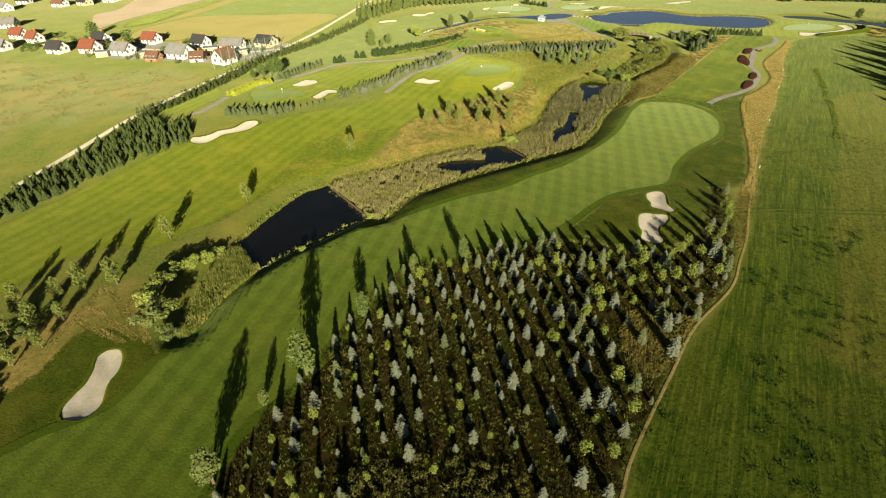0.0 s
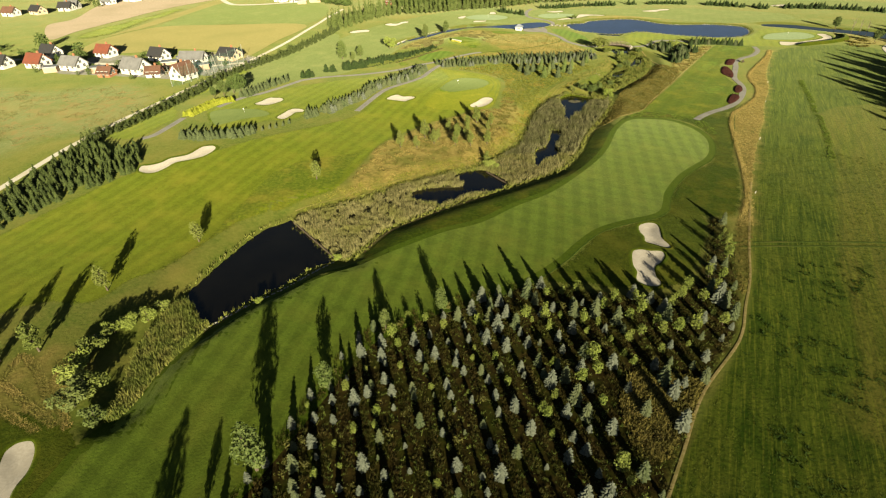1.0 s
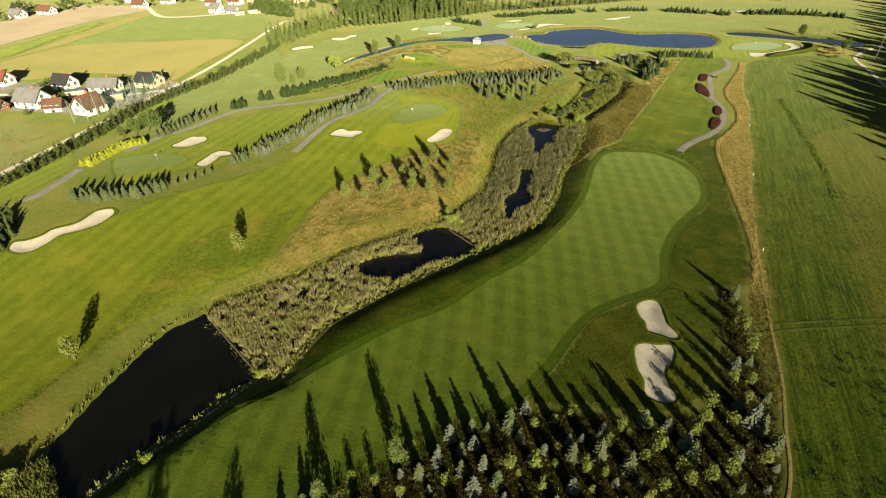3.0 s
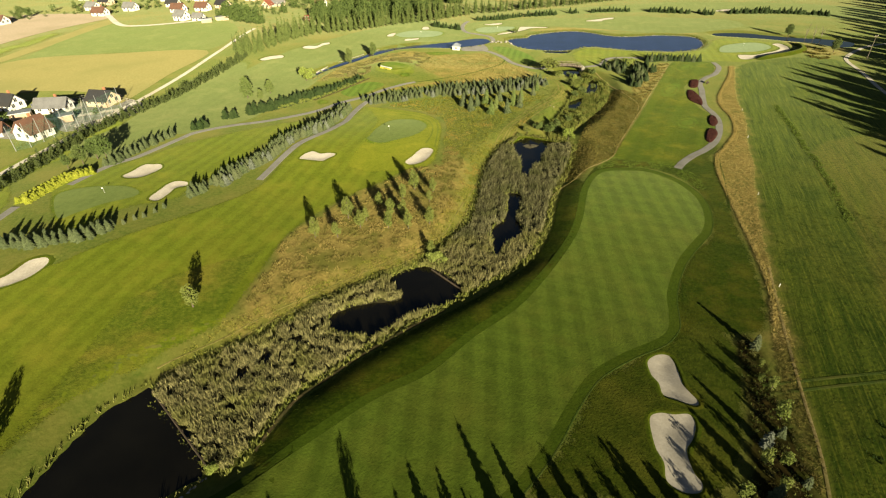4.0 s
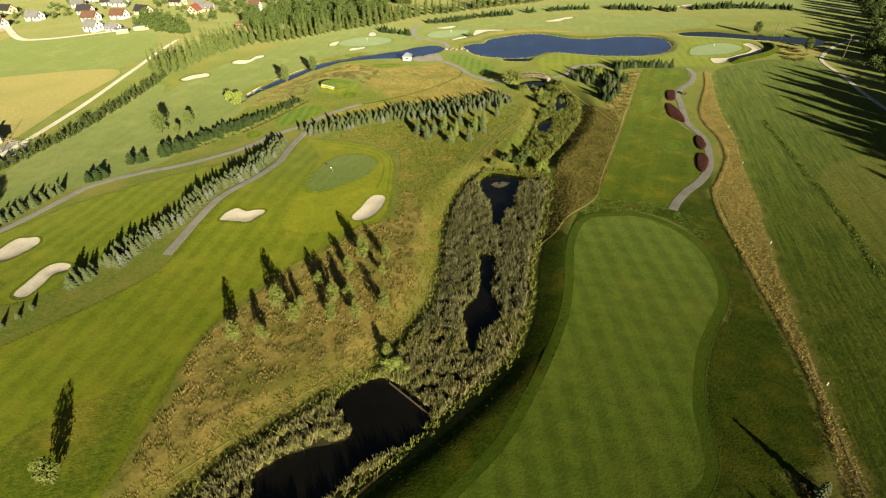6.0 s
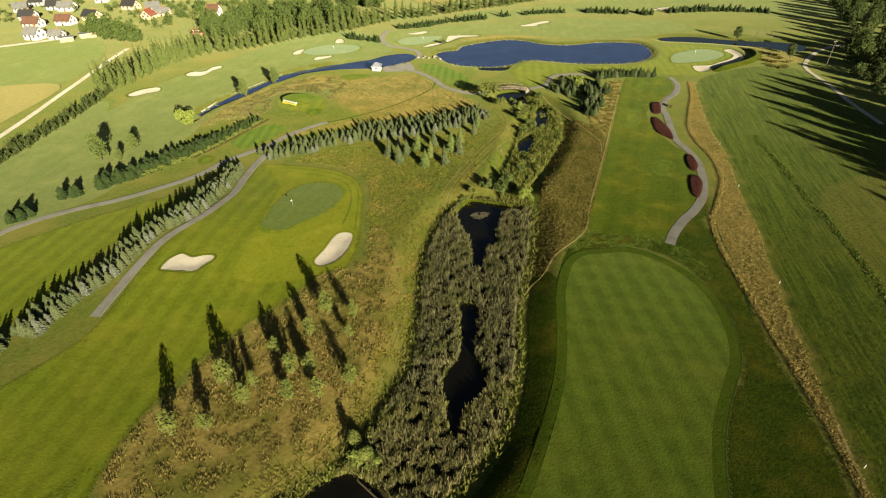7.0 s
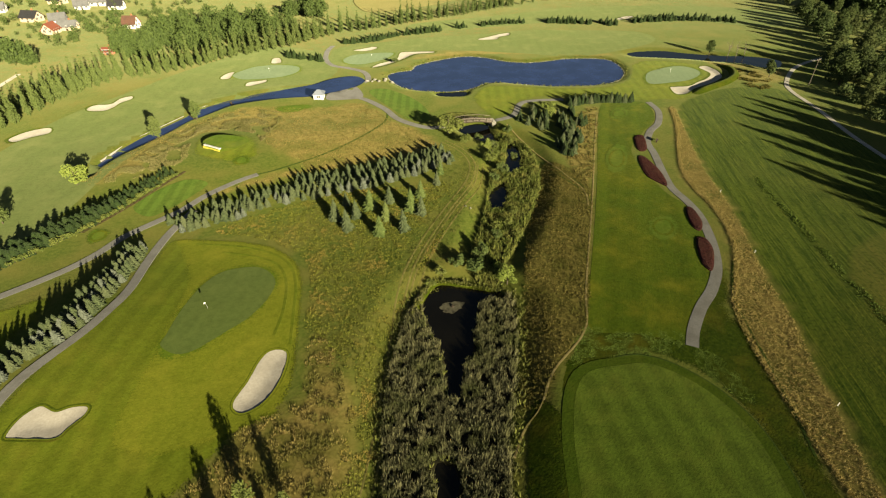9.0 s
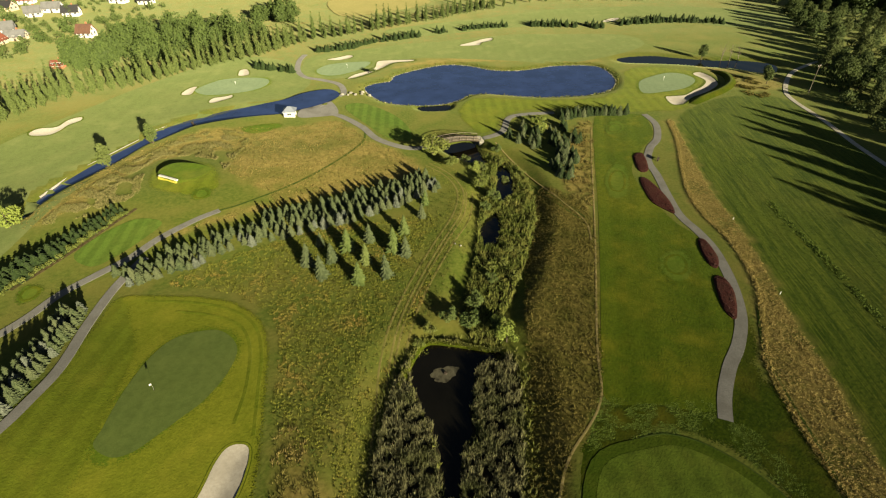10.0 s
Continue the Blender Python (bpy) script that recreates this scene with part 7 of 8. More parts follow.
WEST_HOUSES = [("old house with a red tile roof", -223.9, 288.1, 10, 12, 8.5, 3.2, 7.2, M_PLASTER, M_RED_TILE), ("white house with a bright red roof", -208.8, 277.5, 5, 10, 8, 3.2, 7, M_PLASTER, M_RED_TILE),
          ("white house with a black roof", -181.6, 252.6, 15, 11, 8.5, 3.2, 7.4, M_PLASTER, M_DARK_TILE), ("white house with a brown-red roof", -165.8, 252.4, 12, 11.5, 9, 3.4, 7.8, M_PLASTER, M_RED_TILE),
          ("village house with a dark roof", -171, 271.2, 8, 11, 8.5, 3.2, 7.4, M_PLASTER, M_DARK_TILE), ("white house with a grey tiled roof", -147.3, 246.4, 10, 13, 9, 3.4, 7.4, M_PLASTER, M_GREY_TILE),
          ("white village house with grey roof", -213.9, 260.5, 15, 10, 8, 3.2, 7.2, M_PLASTER, M_GREY_TILE)]
HOUSES += WEST_HOUSES
FAR_HOUSES = [("distant white house with a grey roof", -224, 433.9, 10, 12, 9, 3.4, 7.4, M_PLASTER, M_GREY_TILE), ("distant long house with a brown roof", -212.6, 446.7, 5, 16, 9, 3.4, 7.4, M_PLASTER, M_BROWN_TILE),
              ("distant white farmhouse with grey roof", -97.6, 427.3, 0, 11, 9, 4, 8, M_PLASTER, M_GREY_TILE), ("distant white house with a dark roof", -67.5, 436.4, 15, 11, 8, 3.6, 7.6, M_PLASTER, M_DARK_TILE),
              ("distant white house, grey roof", -239.6, 416, 30, 12, 9, 3.4, 7.4, M_PLASTER, M_GREY_TILE), ("distant house with a dark roof", -236.2, 459.2, 10, 12, 9, 3.4, 7.4, M_PLASTER, M_DARK_TILE),
              ("distant white house among trees", -143.7, 477.7, 10, 12, 9, 3.4, 7.4, M_PLASTER, M_GREY_TILE), ("distant white farm building", -172.2, 488.3, -5, 14, 9, 3.4, 7.4, M_PLASTER, M_GREY_TILE)]
MORE_HOUSES = [("distant small white cottage", -86.4, 422.6, 10, 9, 7, 3, 6, M_PLASTER, M_GREY_TILE), ("distant house with an orange roof", -48.7, 460.9, 70, 10, 8, 3, 7, M_CREAM, M_RED_TILE),
              ("white house with a brown roof among trees", -12.3, 463.3, 5, 10, 8, 3.6, 8, M_PLASTER, M_BROWN_TILE), ("small shed with a red roof", -18.1, 407.3, 15, 6, 5, 2.2, 4, M_BRICK, M_RED_TILE),
              ("low house with a grey roof", -41.9, 467.2, 20, 12, 8, 2.8, 6, M_CREAM, M_GREY_TILE), ("distant white house beyond trees", -34.7, 536.1, 15, 14, 9, 3.4, 7.4, M_PLASTER, M_GREY_TILE),
              ("distant white house by the meadow", -1.7, 557.7, 5, 14, 9, 3.4, 7.4, M_PLASTER, M_GREY_TILE), ("distant white farmhouse by the meadow", 14.1, 549, 5, 12, 9, 3.4, 7.4, M_PLASTER, M_DARK_TILE),
              ("distant house with a pink roof", -52.9, 571.5, 10, 12, 9, 3.4, 7.4, M_PLASTER, M_RED_TILE), ("distant white house at the lane", -103, 510.9, 10, 14, 9, 3.4, 7.4, M_PLASTER, M_GREY_TILE)]
FAR_HOUSES += MORE_HOUSES
STYLES = [("far white house with a dark grey roof", M_PLASTER, M_DARK_TILE), ("far white house with a grey roof", M_PLASTER, M_GREY_TILE), ("far cream house with a dark roof", M_CREAM, M_DARK_TILE), ("far white house with a brown roof", M_PLASTER, M_BROWN_TILE)]
for k, (x, y) in enumerate([(-295, 379), (-303, 409), (-267, 393), (-252, 397), (-250, 318), (-240, 409), (-199, 546), (-172, 513), (-131, 519), (-112, 519), (-158, 462), (-64, 499), (-49, 485), (-128, 541), (-108, 462), (-60, 552), (-43, 526), (-24, 521),
                            (-92, 462), (-80, 470), (-88, 536), (-118, 488)]):
    label, wall, roof = STYLES[(k * 7 + 1) % 4]
    FAR_HOUSES.append((label, x, y, (k * 37) % 50 - 10, 11 + k % 4, 9, 3.4, 7.4, wall, roof))
for label, x, y, turn, l, w, wh, rh, wall, roof in HOUSES + FAR_HOUSES:
    gable_house("house", label, at_place(x, y, turn if turn > 40 else turn - 30), l * 0.68, w * 0.72, wh * 0.72, rh * 0.72, wall, roof)


HOUSE_CLEAR = [[(x - 5, y - 7), (x + 5, y - 7), (x + 5, y + 5), (x - 5, y + 5)] for _, x, y, *_ in HOUSES + FAR_HOUSES]


def garden_shed(x, y, turn, l, w):
    ob = thing("garden_shed", "low garden shed with a flat roof", "shed", "village sheds", at_place(x, y, turn))
    part("wall", mesh_of("wall", *box(-l / 2, l / 2, -w / 2, w / 2, -0.3, 2.2), M_CREAM), ob)
    part("roof", mesh_of("roof", *box(-l / 2 - 0.3, l / 2 + 0.3, -w / 2 - 0.3, w / 2 + 0.3, 2.2, 2.4), M_METAL), ob)


for x, y, turn, l, w in ((-107, 247, 20, 6, 4), (-124, 247, 5, 5, 4), (-134, 240, 10, 5, 3.5), (-155, 243, 15, 5, 4), (-90, 240, 30, 4, 3), (-80, 414, 10, 6, 4), (-72, 420, 25, 7, 4), (-190, 262, 10, 6, 4), (-60, 420, 15, 6, 4), (-104, 255, 30, 5, 3)):
    garden_shed(x, y, turn, l, w)


def hut():
    ob = thing("hut", "small white hut with a blue-grey hipped roof", "hut", "", at_place(57.3, 313.6, -18))
    w = 1.75
    part("wall", mesh_of("wall", *box(-w, w, -w, w, -0.4, 1.9), M_PLASTER), ob)
    o, z = w + 0.4, 1.85
    v = [(-o, -o, z), (o, -o, z), (o, o, z), (-o, o, z), (-0.5, 0, z + 1.25), (0.5, 0, z + 1.25), (-o, -o, z - 0.15), (o, -o, z - 0.15), (o, o, z - 0.15), (-o, o, z - 0.15)]
    part("roof", mesh_of("roof", v, [(0, 1, 5, 4), (1, 2, 5), (2, 3, 4, 5), (3, 0, 4), (6, 7, 1, 0), (7, 8, 2, 1), (8, 9, 3, 2), (9, 6, 0, 3), (9, 8, 7, 6)], M_BLUE_ROOF), ob)
    part("door", mesh_of("door", *box(w - 0.02, w + 0.05, -1.2, -0.45, -0.1, 1.45), M_DARKWOOD), ob)
    pane = part("window", mesh_of("window", *box(-0.6, 0.6, -w - 0.04, -w + 0.02, 0.7, 1.35), M_GLASS_DARK), ob)
    part("frame", mesh_of("frame", *joined(box(-0.7, 0.7, -w - 0.07, -w, 0.6, 0.7), box(-0.7, 0.7, -w - 0.07, -w, 1.35, 1.45), box(-0.05, 0.05, -w - 0.07, -w, 0.7, 1.35)), M_WHITE), pane)


hut()


def arched_bridge():
    """A cart bridge with an arched deck, beams, posts and rails."""
    ob = thing("arched_bridge", "arched timber cart bridge over the stream", "bridge", "", pose(97, 271.7, 0.25, 0, 0, -9.5))
    n, half, w = 14, 7.6, 1.5
    arc = [(-half + 2 * half * i / n, 1.0 * (1 - (2 * i / n - 1) ** 2)) for i in range(n + 1)]
    plank = mesh_of("plank", *box(-0.5, 0.5, -w, w, 0, 0.12), M_WOOD)
    for (x0, z0), (x1, z1) in zip(arc[:-1], arc[1:]):
        p = part("plank", plank, ob)
        p.matrix_basis = pose((x0 + x1) / 2, 0, (z0 + z1) / 2, 0, -math.degrees(math.atan2(z1 - z0, x1 - x0)), 0)
    for y in (-w, w):
        part("beam", mesh_of("beam", *tube([(x, y * 0.9, z - 0.2) for x, z in arc], [0.22] * (n + 1), 4), M_DARKWOOD), ob)
        part("handrail", mesh_of("handrail", *tube([(x, y, z + 1.05) for x, z in arc], [0.07] * (n + 1), 6), M_WOOD), ob)
        part("lower_rail", mesh_of("lower_rail", *tube([(x, y, z + 0.55) for x, z in arc], [0.05] * (n + 1), 6), M_DARKWOOD), ob)
        for x, z in arc[::2]:
            part("post", mesh_of("post", *box(x - 0.07, x + 0.07, y - 0.07, y + 0.07, z - 0.1, z + 1.1), M_DARKWOOD), ob)
    for x in (-half - 0.4, half + 0.4):
        part("abutment", mesh_of("abutment", *box(x - 0.7, x + 0.7, -w - 0.3, w + 0.3, -1.8, 0.1), M_STONE), ob)


arched_bridge()


def weir(name, label, a, b, top, thick=0.16):
    """A plank dam across the water between two banks, held by stakes."""
    a, b = Vector((*a, 0)), Vector((*b, 0))
    l = (b - a).length
    ob = thing(name, label, "dam", "", Matrix.Translation(((a + b) / 2).to_tuple()[:2] + (top - 1.6,)) @ Matrix.Rotation(math.atan2(b.y - a.y, b.x - a.x), 4, "Z"))
    part("planking", mesh_of("planking", *box(-l / 2, l / 2, -thick / 2, thick / 2, 0, 1.6), M_DARKWOOD), ob)
    stake = mesh_of("stake", *tube([(0, 0, 0), (0, 0, 1.8)], [0.09, 0.07], 6), M_DARKWOOD)
    k = int(l / 2)
    for i in range(k + 1):
        part("stake", stake, ob).matrix_basis = pose(-l / 2 + l * i / k, thick, 0)


weir("plank_dam", "weathered plank dam at the pond's end", (-29.0, 115.2), (-17.4, 99.6), -1.1)
weir("plank_dam", "thin plank dam across the reed pond", (18.3, 138.4), (23.2, 130.4), -1.2, 0.12)
weir("plank_dam", "plank weir across the canal", (27.4, 321.2), (28.9, 314.0), 1.1, 0.5)
weir("plank_dam", "plank weir across the canal beside the tree", (14.0, 314.4), (16.6, 307.4), 1.1, 0.5)

# pale stone edging of the canal's far bank
for run in ([(-9.6, 286.6), (-3.4, 297.2), (0.2, 301.4), (3.9, 305.2), (12.2, 313.5)], [(15.4, 318.4), (20, 321.2), (24.2, 323.8)]):
    l, r = ribbon(run, 0.22, 5)
    n = len(l)
    v = [(x, y, z) for line, zs in ((l, 0.3), (l, 1.15), (r, 1.15), (r, 0.3)) for (x, y), z in zip(line, [zs] * n)]
    tagged(new("canal_edging", mesh_of("canal_edging", v, [(k * n + i, (k + 1) * n + i, (k + 1) * n + i + 1, k * n + i + 1)[::-1] for k in range(3) for i in range(n - 1)], M_DECK)), "pale concrete edging of the canal bank", "edging", kind="structure")


# ---- raised tee, beds, flags, poles ----
def raised_tee():
    shape = smooth([(16.6, 279.7), (21.6, 273.6), (27.7, 273.7), (31.8, 278.6), (29.5, 283), (24.5, 286.5), (20.3, 287.5), (16.9, 284.8)])
    c = shape.mean(0)
    z0 = float(height(c[0], c[1]))
    ob = thing("raised_tee", "raised grass tee with a yellow and white front wall", "tee", "", pose(c[0], c[1], z0))
    n, v = len(shape), []
    for k, up in ((0.88, -1.2), (0.8, 0.5), (0.76, 0.58), (0.4, 0.62)):
        v += [((x - c[0]) * k, (y - c[1]) * k, up * (0.35 + 0.65 * ease((8.5 - (x - c[0])) / 9)) if up > 0 else up) for x, y in shape]
    v.append((0, 0, 0.6))
    f = [(k * n + i, k * n + (i + 1) % n, (k + 1) * n + (i + 1) % n, (k + 1) * n + i) for k in range(3) for i in range(n)] + [(3 * n + i, 3 * n + (i + 1) % n, 4 * n) for i in range(n)]
    area = np.sum(shape[:, 0] * np.roll(shape[:, 1], -1) - shape[:, 1] * np.roll(shape[:, 0], -1))
    part("turf", mesh_of("turf", v, f if area > 0 else [q[::-1] for q in f], M_TEE_SOFT), ob)
    a, b = c + (shape[0] - c) * 0.8, c + (shape[5] - c) * 0.8
    for name, mat, lo, hi, out in (("lower_wall", M_YELLOW, -0.7, 0.5, 0.5), ("upper_wall", M_WHITE, 0.503, 0.85, 0.1)):
        d = (b - a) / np.linalg.norm(b - a)
        nrm = np.array([d[1], -d[0]])
        nrm = nrm if np.dot(nrm, (a + b) / 2 - c) > 0 else -nrm
        q = [p - c + nrm * o for p, o in ((a, out), (b, out), (b, -0.4), (a, -0.4))]
        v = [(*p, z) for z in (lo, hi) for p in q]
        part(name, mesh_of(name, v, [(0, 1, 5, 4), (1, 2, 6, 5), (2, 3, 7, 6), (3, 0, 4, 7), (4, 5, 6, 7)], mat), ob)


raised_tee()


def flower_bed(shape):
    line = smooth(shape, True, 4)
    c = line.mean(0)
    base = np.array([c[0], c[1], float(height(c[0], c[1]))])
    ob = thing("flower_bed", "dark red mulched flower bed beside the path", "flower bed", "flower beds", pose(*base))
    n, v = len(line), []
    for k, up in ((1.0, -0.1), (0.97, 0.16), (0.75, 0.3), (0.35, 0.34)):
        ring = c + (line - c) * k
        v += list(np.column_stack([ring, height(ring[:, 0], ring[:, 1]) + up]) - base)
    v.append((0, 0, 0.34))
    f = [(k * n + i, k * n + (i + 1) % n, (k + 1) * n + (i + 1) % n, (k + 1) * n + i) for k in range(3) for i in range(n)] + [(3 * n + i, 3 * n + (i + 1) % n, 4 * n) for i in range(n)]
    area = np.sum(line[:, 0] * np.roll(line[:, 1], -1) - line[:, 1] * np.roll(line[:, 0], -1))
    part("mulch", mesh_of("mulch", v, f if area > 0 else [q[::-1] for q in f], M_MULCH), ob)
    rng = random.Random(int(c[0]))
    pieces = []
    while len(pieces) < 40:
        p = line.min(0) + np.array([rng.random(), rng.random()]) * (line.max(0) - line.min(0))
        if depth_in(line, p[0], p[1]) > 0.4:
            tv, tf = tuft(len(pieces), 5, 0.35, 0.3, 0.07)
            z = float(height(p[0], p[1])) + 0.15
            pieces.append(([(x + p[0] - base[0], y + p[1] - base[1], q + z - base[2]) for x, y, q in tv], tf))
    tagged(part("planting", mesh_of("planting", *joined(*pieces), M_MULCH_PLANT), ob), "dark red low bedding plants", kind="stuff")


M_MULCH_PLANT = leaves("dark_red_leaves", (0.035, 0.01, 0.01), (0.085, 0.024, 0.022), (0.06, 0.028, 0.02))
for shape in (BED0, BED1, BED2, BED3):
    flower_bed(shape)


def flagstick(x, y):
    ob = thing("flagstick", "thin white flagstick with a small white flag", "flag", "flagsticks", pose(x, y, float(height(x, y)) + 0.1))
    part("pole", mesh_of("pole", *tube([(0, 0, -0.1), (0, 0, 1.45)], [0.014, 0.01], 6), M_WHITE), ob)
    v = [(0, 0.01, 1.16), (0, 0.01, 1.43), (-0.15, 0.03, 1.4), (-0.15, 0.03, 1.1), (-0.3, -0.02, 1.38), (-0.3, -0.02, 1.11)]
    part("flag", mesh_of("flag", v, [(0, 1, 2, 3), (3, 2, 4, 5)], M_WHITE), ob)
    part("cup", mesh_of("cup", *tube([(0, 0, 0.0), (0, 0, 0.03)], [0.06, 0.06], 10), M_DARKWOOD), ob)


for x, y in ((15.8, 208.5), (-56, 178), (193.6, 286.6), (45, 352), (90, 358)):
    flagstick(x, y)


def boundary_stake(x, y):
    ob = thing("boundary_stake", "short white boundary stake beside the hay field", "stake", "boundary stakes", pose(x, y, float(height(x, y))))
    part("post", mesh_of("post", *tube([(0, 0, -0.2), (0, 0, 0.62)], [0.06, 0.055], 8), M_WHITE), ob)
    part("cap", mesh_of("cap", *tube([(0, 0, 0.62), (0, 0, 0.68)], [0.07, 0.05], 8), M_WHITE), ob)


for x, y in ((135.5, 206.0), (121.8, 184.0), (100.9, 151.3), (80.9, 118.5)):
    boundary_stake(x, y)


def utility_pole(x, y):
    ob = thing("utility_pole", "grey wooden utility pole beside the lane", "pole", "", pose(x, y, float(height(x, y))))
    part("mast", mesh_of("mast", *tube([(0, 0, -0.5), (0, 0, 10.0)], [0.13, 0.09], 8), M_WOOD), ob)
    part("crossarm", mesh_of("crossarm", *box(-0.9, 0.9, -0.08, 0.08, 9.4, 9.6), M_WOOD), ob)
    for sx in (-0.8, 0.8):
        part("insulator", mesh_of("insulator", *tube([(sx, 0, 9.6), (sx, 0, 9.8)], [0.06, 0.05], 6), M_WHITE), ob)


utility_pole(229.5, 253.3)


def net_fence():
    """A high ball-stop net on steel poles behind the houses."""
    posts = [(-93.7, 214.9), (-90.6, 217.3), (-88.9, 221.3), (-87.6, 225), (-85.8, 229.5), (-83.7, 233.4), (-81.3, 237.4), (-79.4, 241.2), (-77.6, 245.9), (-76, 250.2)]
    ob = thing("net_fence", "high green ball-stop net on pale steel poles", "fence", "", pose(-84, 232, float(height(-84, 232))))
    base = Vector((-84, 232, float(height(-84, 232))))
    pole = mesh_of("pole", *tube([(0, 0, -0.3), (0, 0, 7.5)], [0.11, 0.08], 6), M_METAL)
    for x, y in posts:
        part("pole", pole, ob).matrix_basis = Matrix.Translation(Vector((x, y, float(height(x, y)))) - base)
    v, f = [], []
    for (x0, y0), (x1, y1) in zip(posts[:-1], posts[1:]):
        l = math.hypot(x1 - x0, y1 - y0)
        for k in range(int(l / 0.35) + 1):
            t = k * 0.35 / l
            x, y = x0 + (x1 - x0) * t - base.x, y0 + (y1 - y0) * t - base.y
            b = len(v)
            ux, uy = (x1 - x0) / l * 0.012, (y1 - y0) / l * 0.012
            v += [(x - ux, y - uy, 0.1), (x + ux, y + uy, 0.1), (x + ux, y + uy, 6.6), (x - ux, y - uy, 6.6)]
            f.append((b, b + 1, b + 2, b + 3))
        for k in range(19):
            z, b = 0.1 + k * 0.36, len(v)
            v += [(x0 - base.x, y0 - base.y, z), (x1 - base.x, y1 - base.y, z), (x1 - base.x, y1 - base.y, z + 0.024), (x0 - base.x, y0 - base.y, z + 0.024)]
            f.append((b, b + 1, b + 2, b + 3))
    part("net", mesh_of("net", v, f, surface("net_cord", (0.1, 0.2, 0.14), (0.16, 0.28, 0.2), 2.0, bump=0)), ob, "fine green cord net")


net_fence()


def fountain():
    """A small aerator float in the pond, ringed by pale mud."""
    ob = thing("pond_aerator", "small dark aerator float ringed by pale foam", "fountain", "", pose(57.6, 195.3, -1.54))
    n, v = 36, [(0, 0, 0.02)]
    for ring in (0.35, 0.7, 1.0):
        for k in range(n):
            a = 2 * math.pi * k / n
            w = ring * (1 + 0.12 * math.sin(3 * a + 1) + 0.08 * math.sin(7 * a + ring) + 0.05 * math.sin(13 * a))
            v.append((2.3 * w * math.cos(a), 1.5 * w * math.sin(a), 0.02))
    f = [(0, 1 + k, 1 + (k + 1) % n) for k in range(n)] + [(1 + r * n + k, 1 + (r + 1) * n + k, 1 + (r + 1) * n + (k + 1) % n, 1 + r * n + (k + 1) % n) for r in (0, 1) for k in range(n)]
    part("foam", mesh_of("foam", v, f, surface("foam_scum", (0.02, 0.018, 0.012), (0.13, 0.12, 0.08), 0.9, 0.8, (0.04, 0.038, 0.025), bump=0)), ob, "pale scum on the water")
    part("float", mesh_of("float", *tube([(0.2, 0, -0.1), (0.2, 0, 0.25)], [0.35, 0.25], 10), M_DARKWOOD), ob)


fountain()


def tee_bench():
    ob = thing("tee_bench", "small dark bench and stand beside the path", "bench", "", at_place(142.4, 236.4, 35))
    part("seat", mesh_of("seat", *box(-0.9, 0.9, -0.25, 0.25, 0.42, 0.5), M_DARKWOOD), ob)
    part("backrest", mesh_of("backrest", *box(-0.9, 0.9, 0.2, 0.27, 0.5, 0.95), M_DARKWOOD), ob)
    for x in (-0.75, 0.75):
        part("leg", mesh_of("leg", *box(x - 0.06, x + 0.06, -0.2, 0.2, -0.1, 0.42), M_DARKWOOD), ob)


tee_bench()

# garden shrubs round the houses
stuff("garden_shrubs", "dark garden shrubs and hedges round the houses", "shrubs", [crown_pattern(310 + k, 2.4, 1.5, 110, 0.3, "round") for k in range(3)],
      scattered([[(-232, 275), (-205, 255), (-160, 240), (-120, 228), (-95, 218), (-84, 235), (-80, 250), (-90, 262), (-120, 266), (-150, 276), (-215, 296)]], 190, 311, HOUSE_CLEAR, 1.0), M_LEAF_DARK, 312, (0.4, 1.1))
stuff("far_garden_shrubs", "distant garden shrubs and trees between houses", "shrubs", [crown_pattern(320 + k, 4.0, 2.2, 110, 0.45, "round") for k in range(3)],
      scattered([[(-245, 410), (-210, 435), (-190, 470), (-140, 468), (-110, 500), (-60, 450), (-50, 420), (-20, 450), (10, 470), (20, 560), (-60, 590), (-160, 520), (-250, 480)]], 280, 321, HOUSE_CLEAR, 2.0), M_LEAF_DARK, 322, (0.4, 1.1))

# stones along the lake's near shore, boulders at the canal crossing
stone_shapes = []
for k in range(5):
    rng = random.Random(300 + k)
    bm = bmesh.new()
    bmesh.ops.create_icosphere(bm, subdivisions=1, radius=0.4)
    for v in bm.verts:
        v.co *= rng.uniform(0.7, 1.2)
        v.co.z *= 0.6
    stone_shapes.append(([tuple(v.co) for v in bm.verts], [tuple(v.index for v in f.verts) for f in bm.faces]))
    bm.free()
stuff("shore_stones", "pale stones lining the lake shore", "stones", stone_shapes, np.array(along(LAKE, 0.9, 0.25, 70, (0.15,), True) + along([(-17.6, 99.0), (-24, 92.2), (-31, 86.2), (-37.5, 80.2)], 0.7, 0.2, 71)), M_STONE, 72, (0.5, 1.1), 0.05)
boulder = thing("boulder", "grey boulder at the canal crossing", "boulder", "boulders")
part("rock", mesh_of("rock", [(x * 2, y * 2, z * 2.2) for x, y, z in stone_shapes[0][0]], stone_shapes[0][1], M_STONE, True), boulder)
plant([boulder], [(80.5, 325.5), (83, 324.6), (85.2, 324), (87.5, 322.5), (82, 327), (86, 326), (74.3, 225.2, 0.45), (75.2, 224.4, 0.4), (78.5, 326.5)], 73, (0.7, 1.3), -0.15)

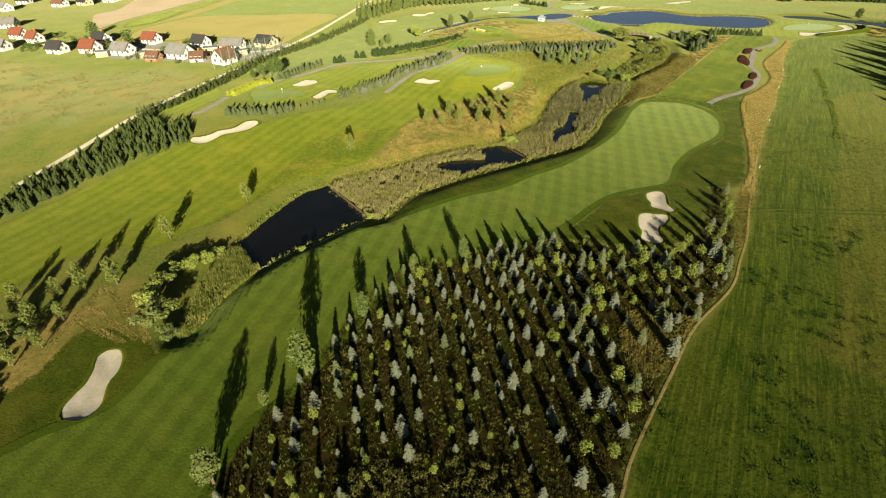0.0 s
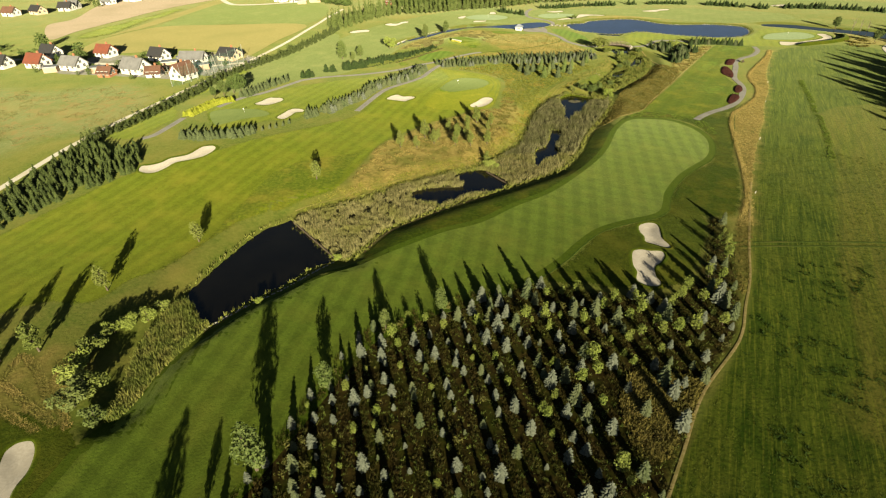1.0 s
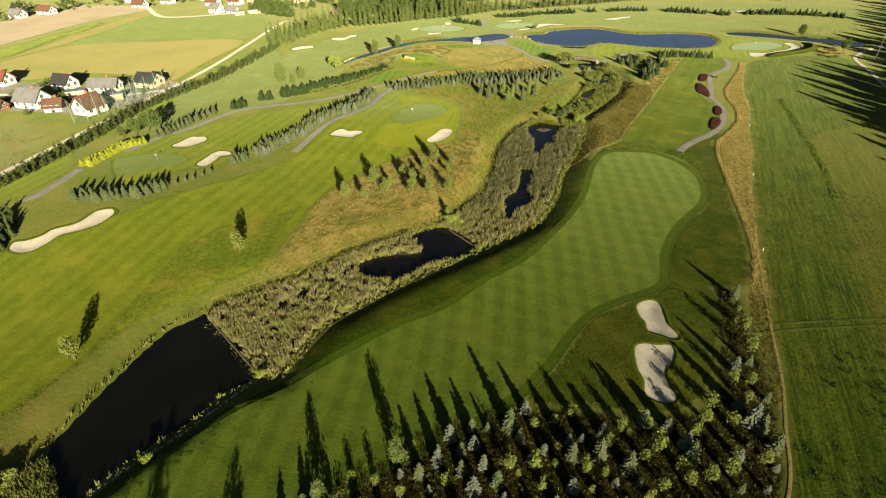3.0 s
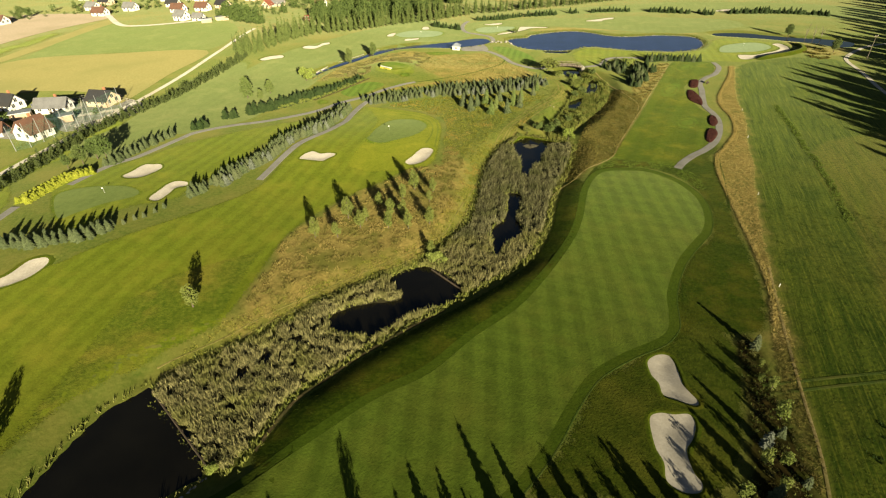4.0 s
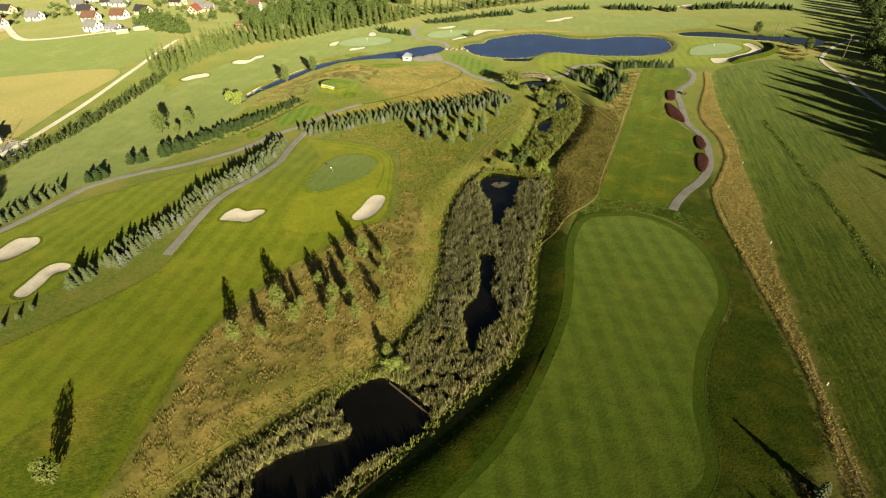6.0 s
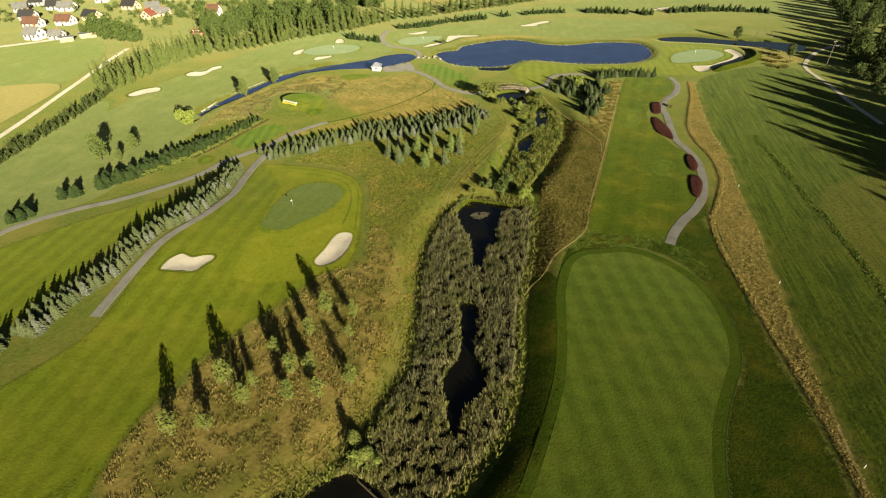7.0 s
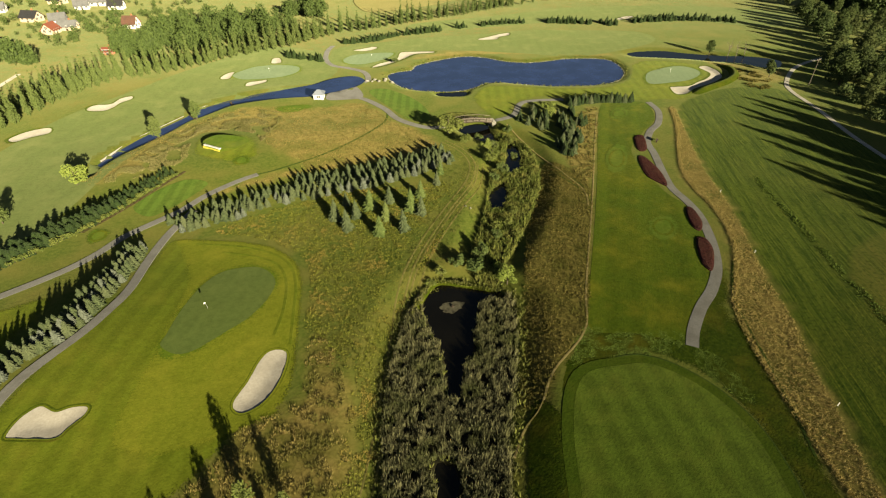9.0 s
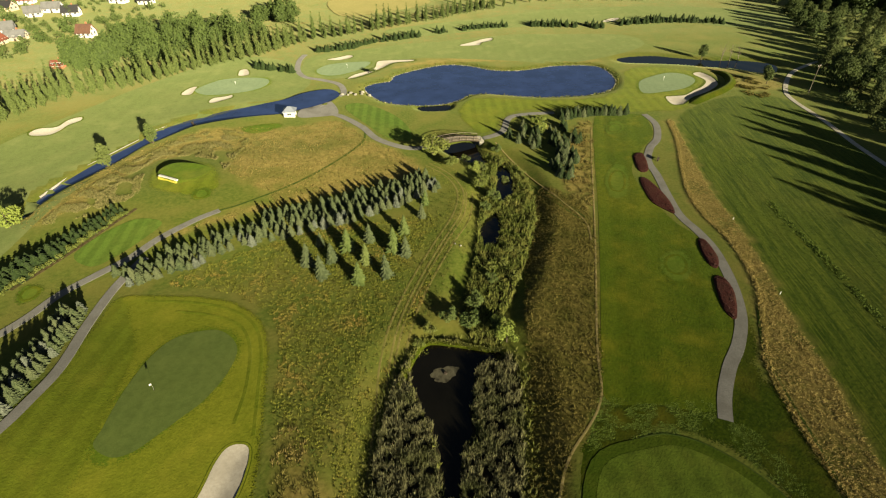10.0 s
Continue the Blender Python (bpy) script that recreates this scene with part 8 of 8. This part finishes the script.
# dead pale trees on the river bank
dead = thing("dead_tree", "bare pale dead tree on the river bank", "tree", "dead trees")
rng = random.Random(9)
pieces = [tube([(0, 0, -0.2), (0.2, 0, 3), (0.5, 0.2, 7)], [0.13, 0.08, 0.02], 6)]
for k in range(9):
    a, z = rng.uniform(0, 6.28), rng.uniform(1.5, 5.5)
    pieces.append(tube([(0.03 * z, 0, z), (0.9 * math.cos(a), 0.9 * math.sin(a), z + 1.3), (1.5 * math.cos(a), 1.5 * math.sin(a), z + 2.6)], [0.05, 0.03, 0.01], 5))
part("trunk", mesh_of("trunk", *joined(*pieces), M_WOOD), dead)
plant([dead], [(235.5, 296.5, 1.2), (239, 295, 1.0), (242, 293.5, 0.9)], 74)


def yard_fence(line, tall):
    """A low pale fence: posts with two rails."""
    base = Vector((line[0][0], line[0][1], float(height(*line[0]))))
    ob = thing("yard_fence", "low pale fence round the village yard", "fence", "yard fences", Matrix.Translation(base))
    post = mesh_of("post", *box(-0.06, 0.06, -0.06, 0.06, -0.2, tall), M_DECK)
    corners = []
    for (x0, y0), (x1, y1) in zip(line[:-1], line[1:]):
        k = max(1, int(math.hypot(x1 - x0, y1 - y0) / 3))
        corners += [(x0 + (x1 - x0) * i / k, y0 + (y1 - y0) * i / k) for i in range(k)]
    corners.append(line[-1])
    places = [Vector((x, y, float(height(x, y)))) - base for x, y in corners]
    for p in places:
        part("post", post, ob).matrix_basis = Matrix.Translation(p)
    for z in (0.45 * tall, 0.95 * tall):
        part("rail", mesh_of("rail", *tube([p + Vector((0, 0, z)) for p in places], [0.05] * len(places), 4), M_DECK), ob)


for line in ([(-100.6, 256.9), (-95.4, 265.4), (-82.3, 261.7), (-70.4, 252.8)], [(-93.4, 239.3), (-83.9, 231.9), (-76, 236.9), (-69, 245.7)], [(-95.4, 265.4), (-81.8, 233.1)], [(-109.8, 234), (-96.6, 232.2), (-94.1, 237.9)]):
    yard_fence(line, 1.3)

# ---- from the plan's steps of 1.5 m to metres ----
for ob in list(scene.objects):
    if ob.parent is None and ob is not cam and ob is not sun:
        ob.matrix_basis = Matrix.Scale(1.5, 4) @ ob.matrix_basis
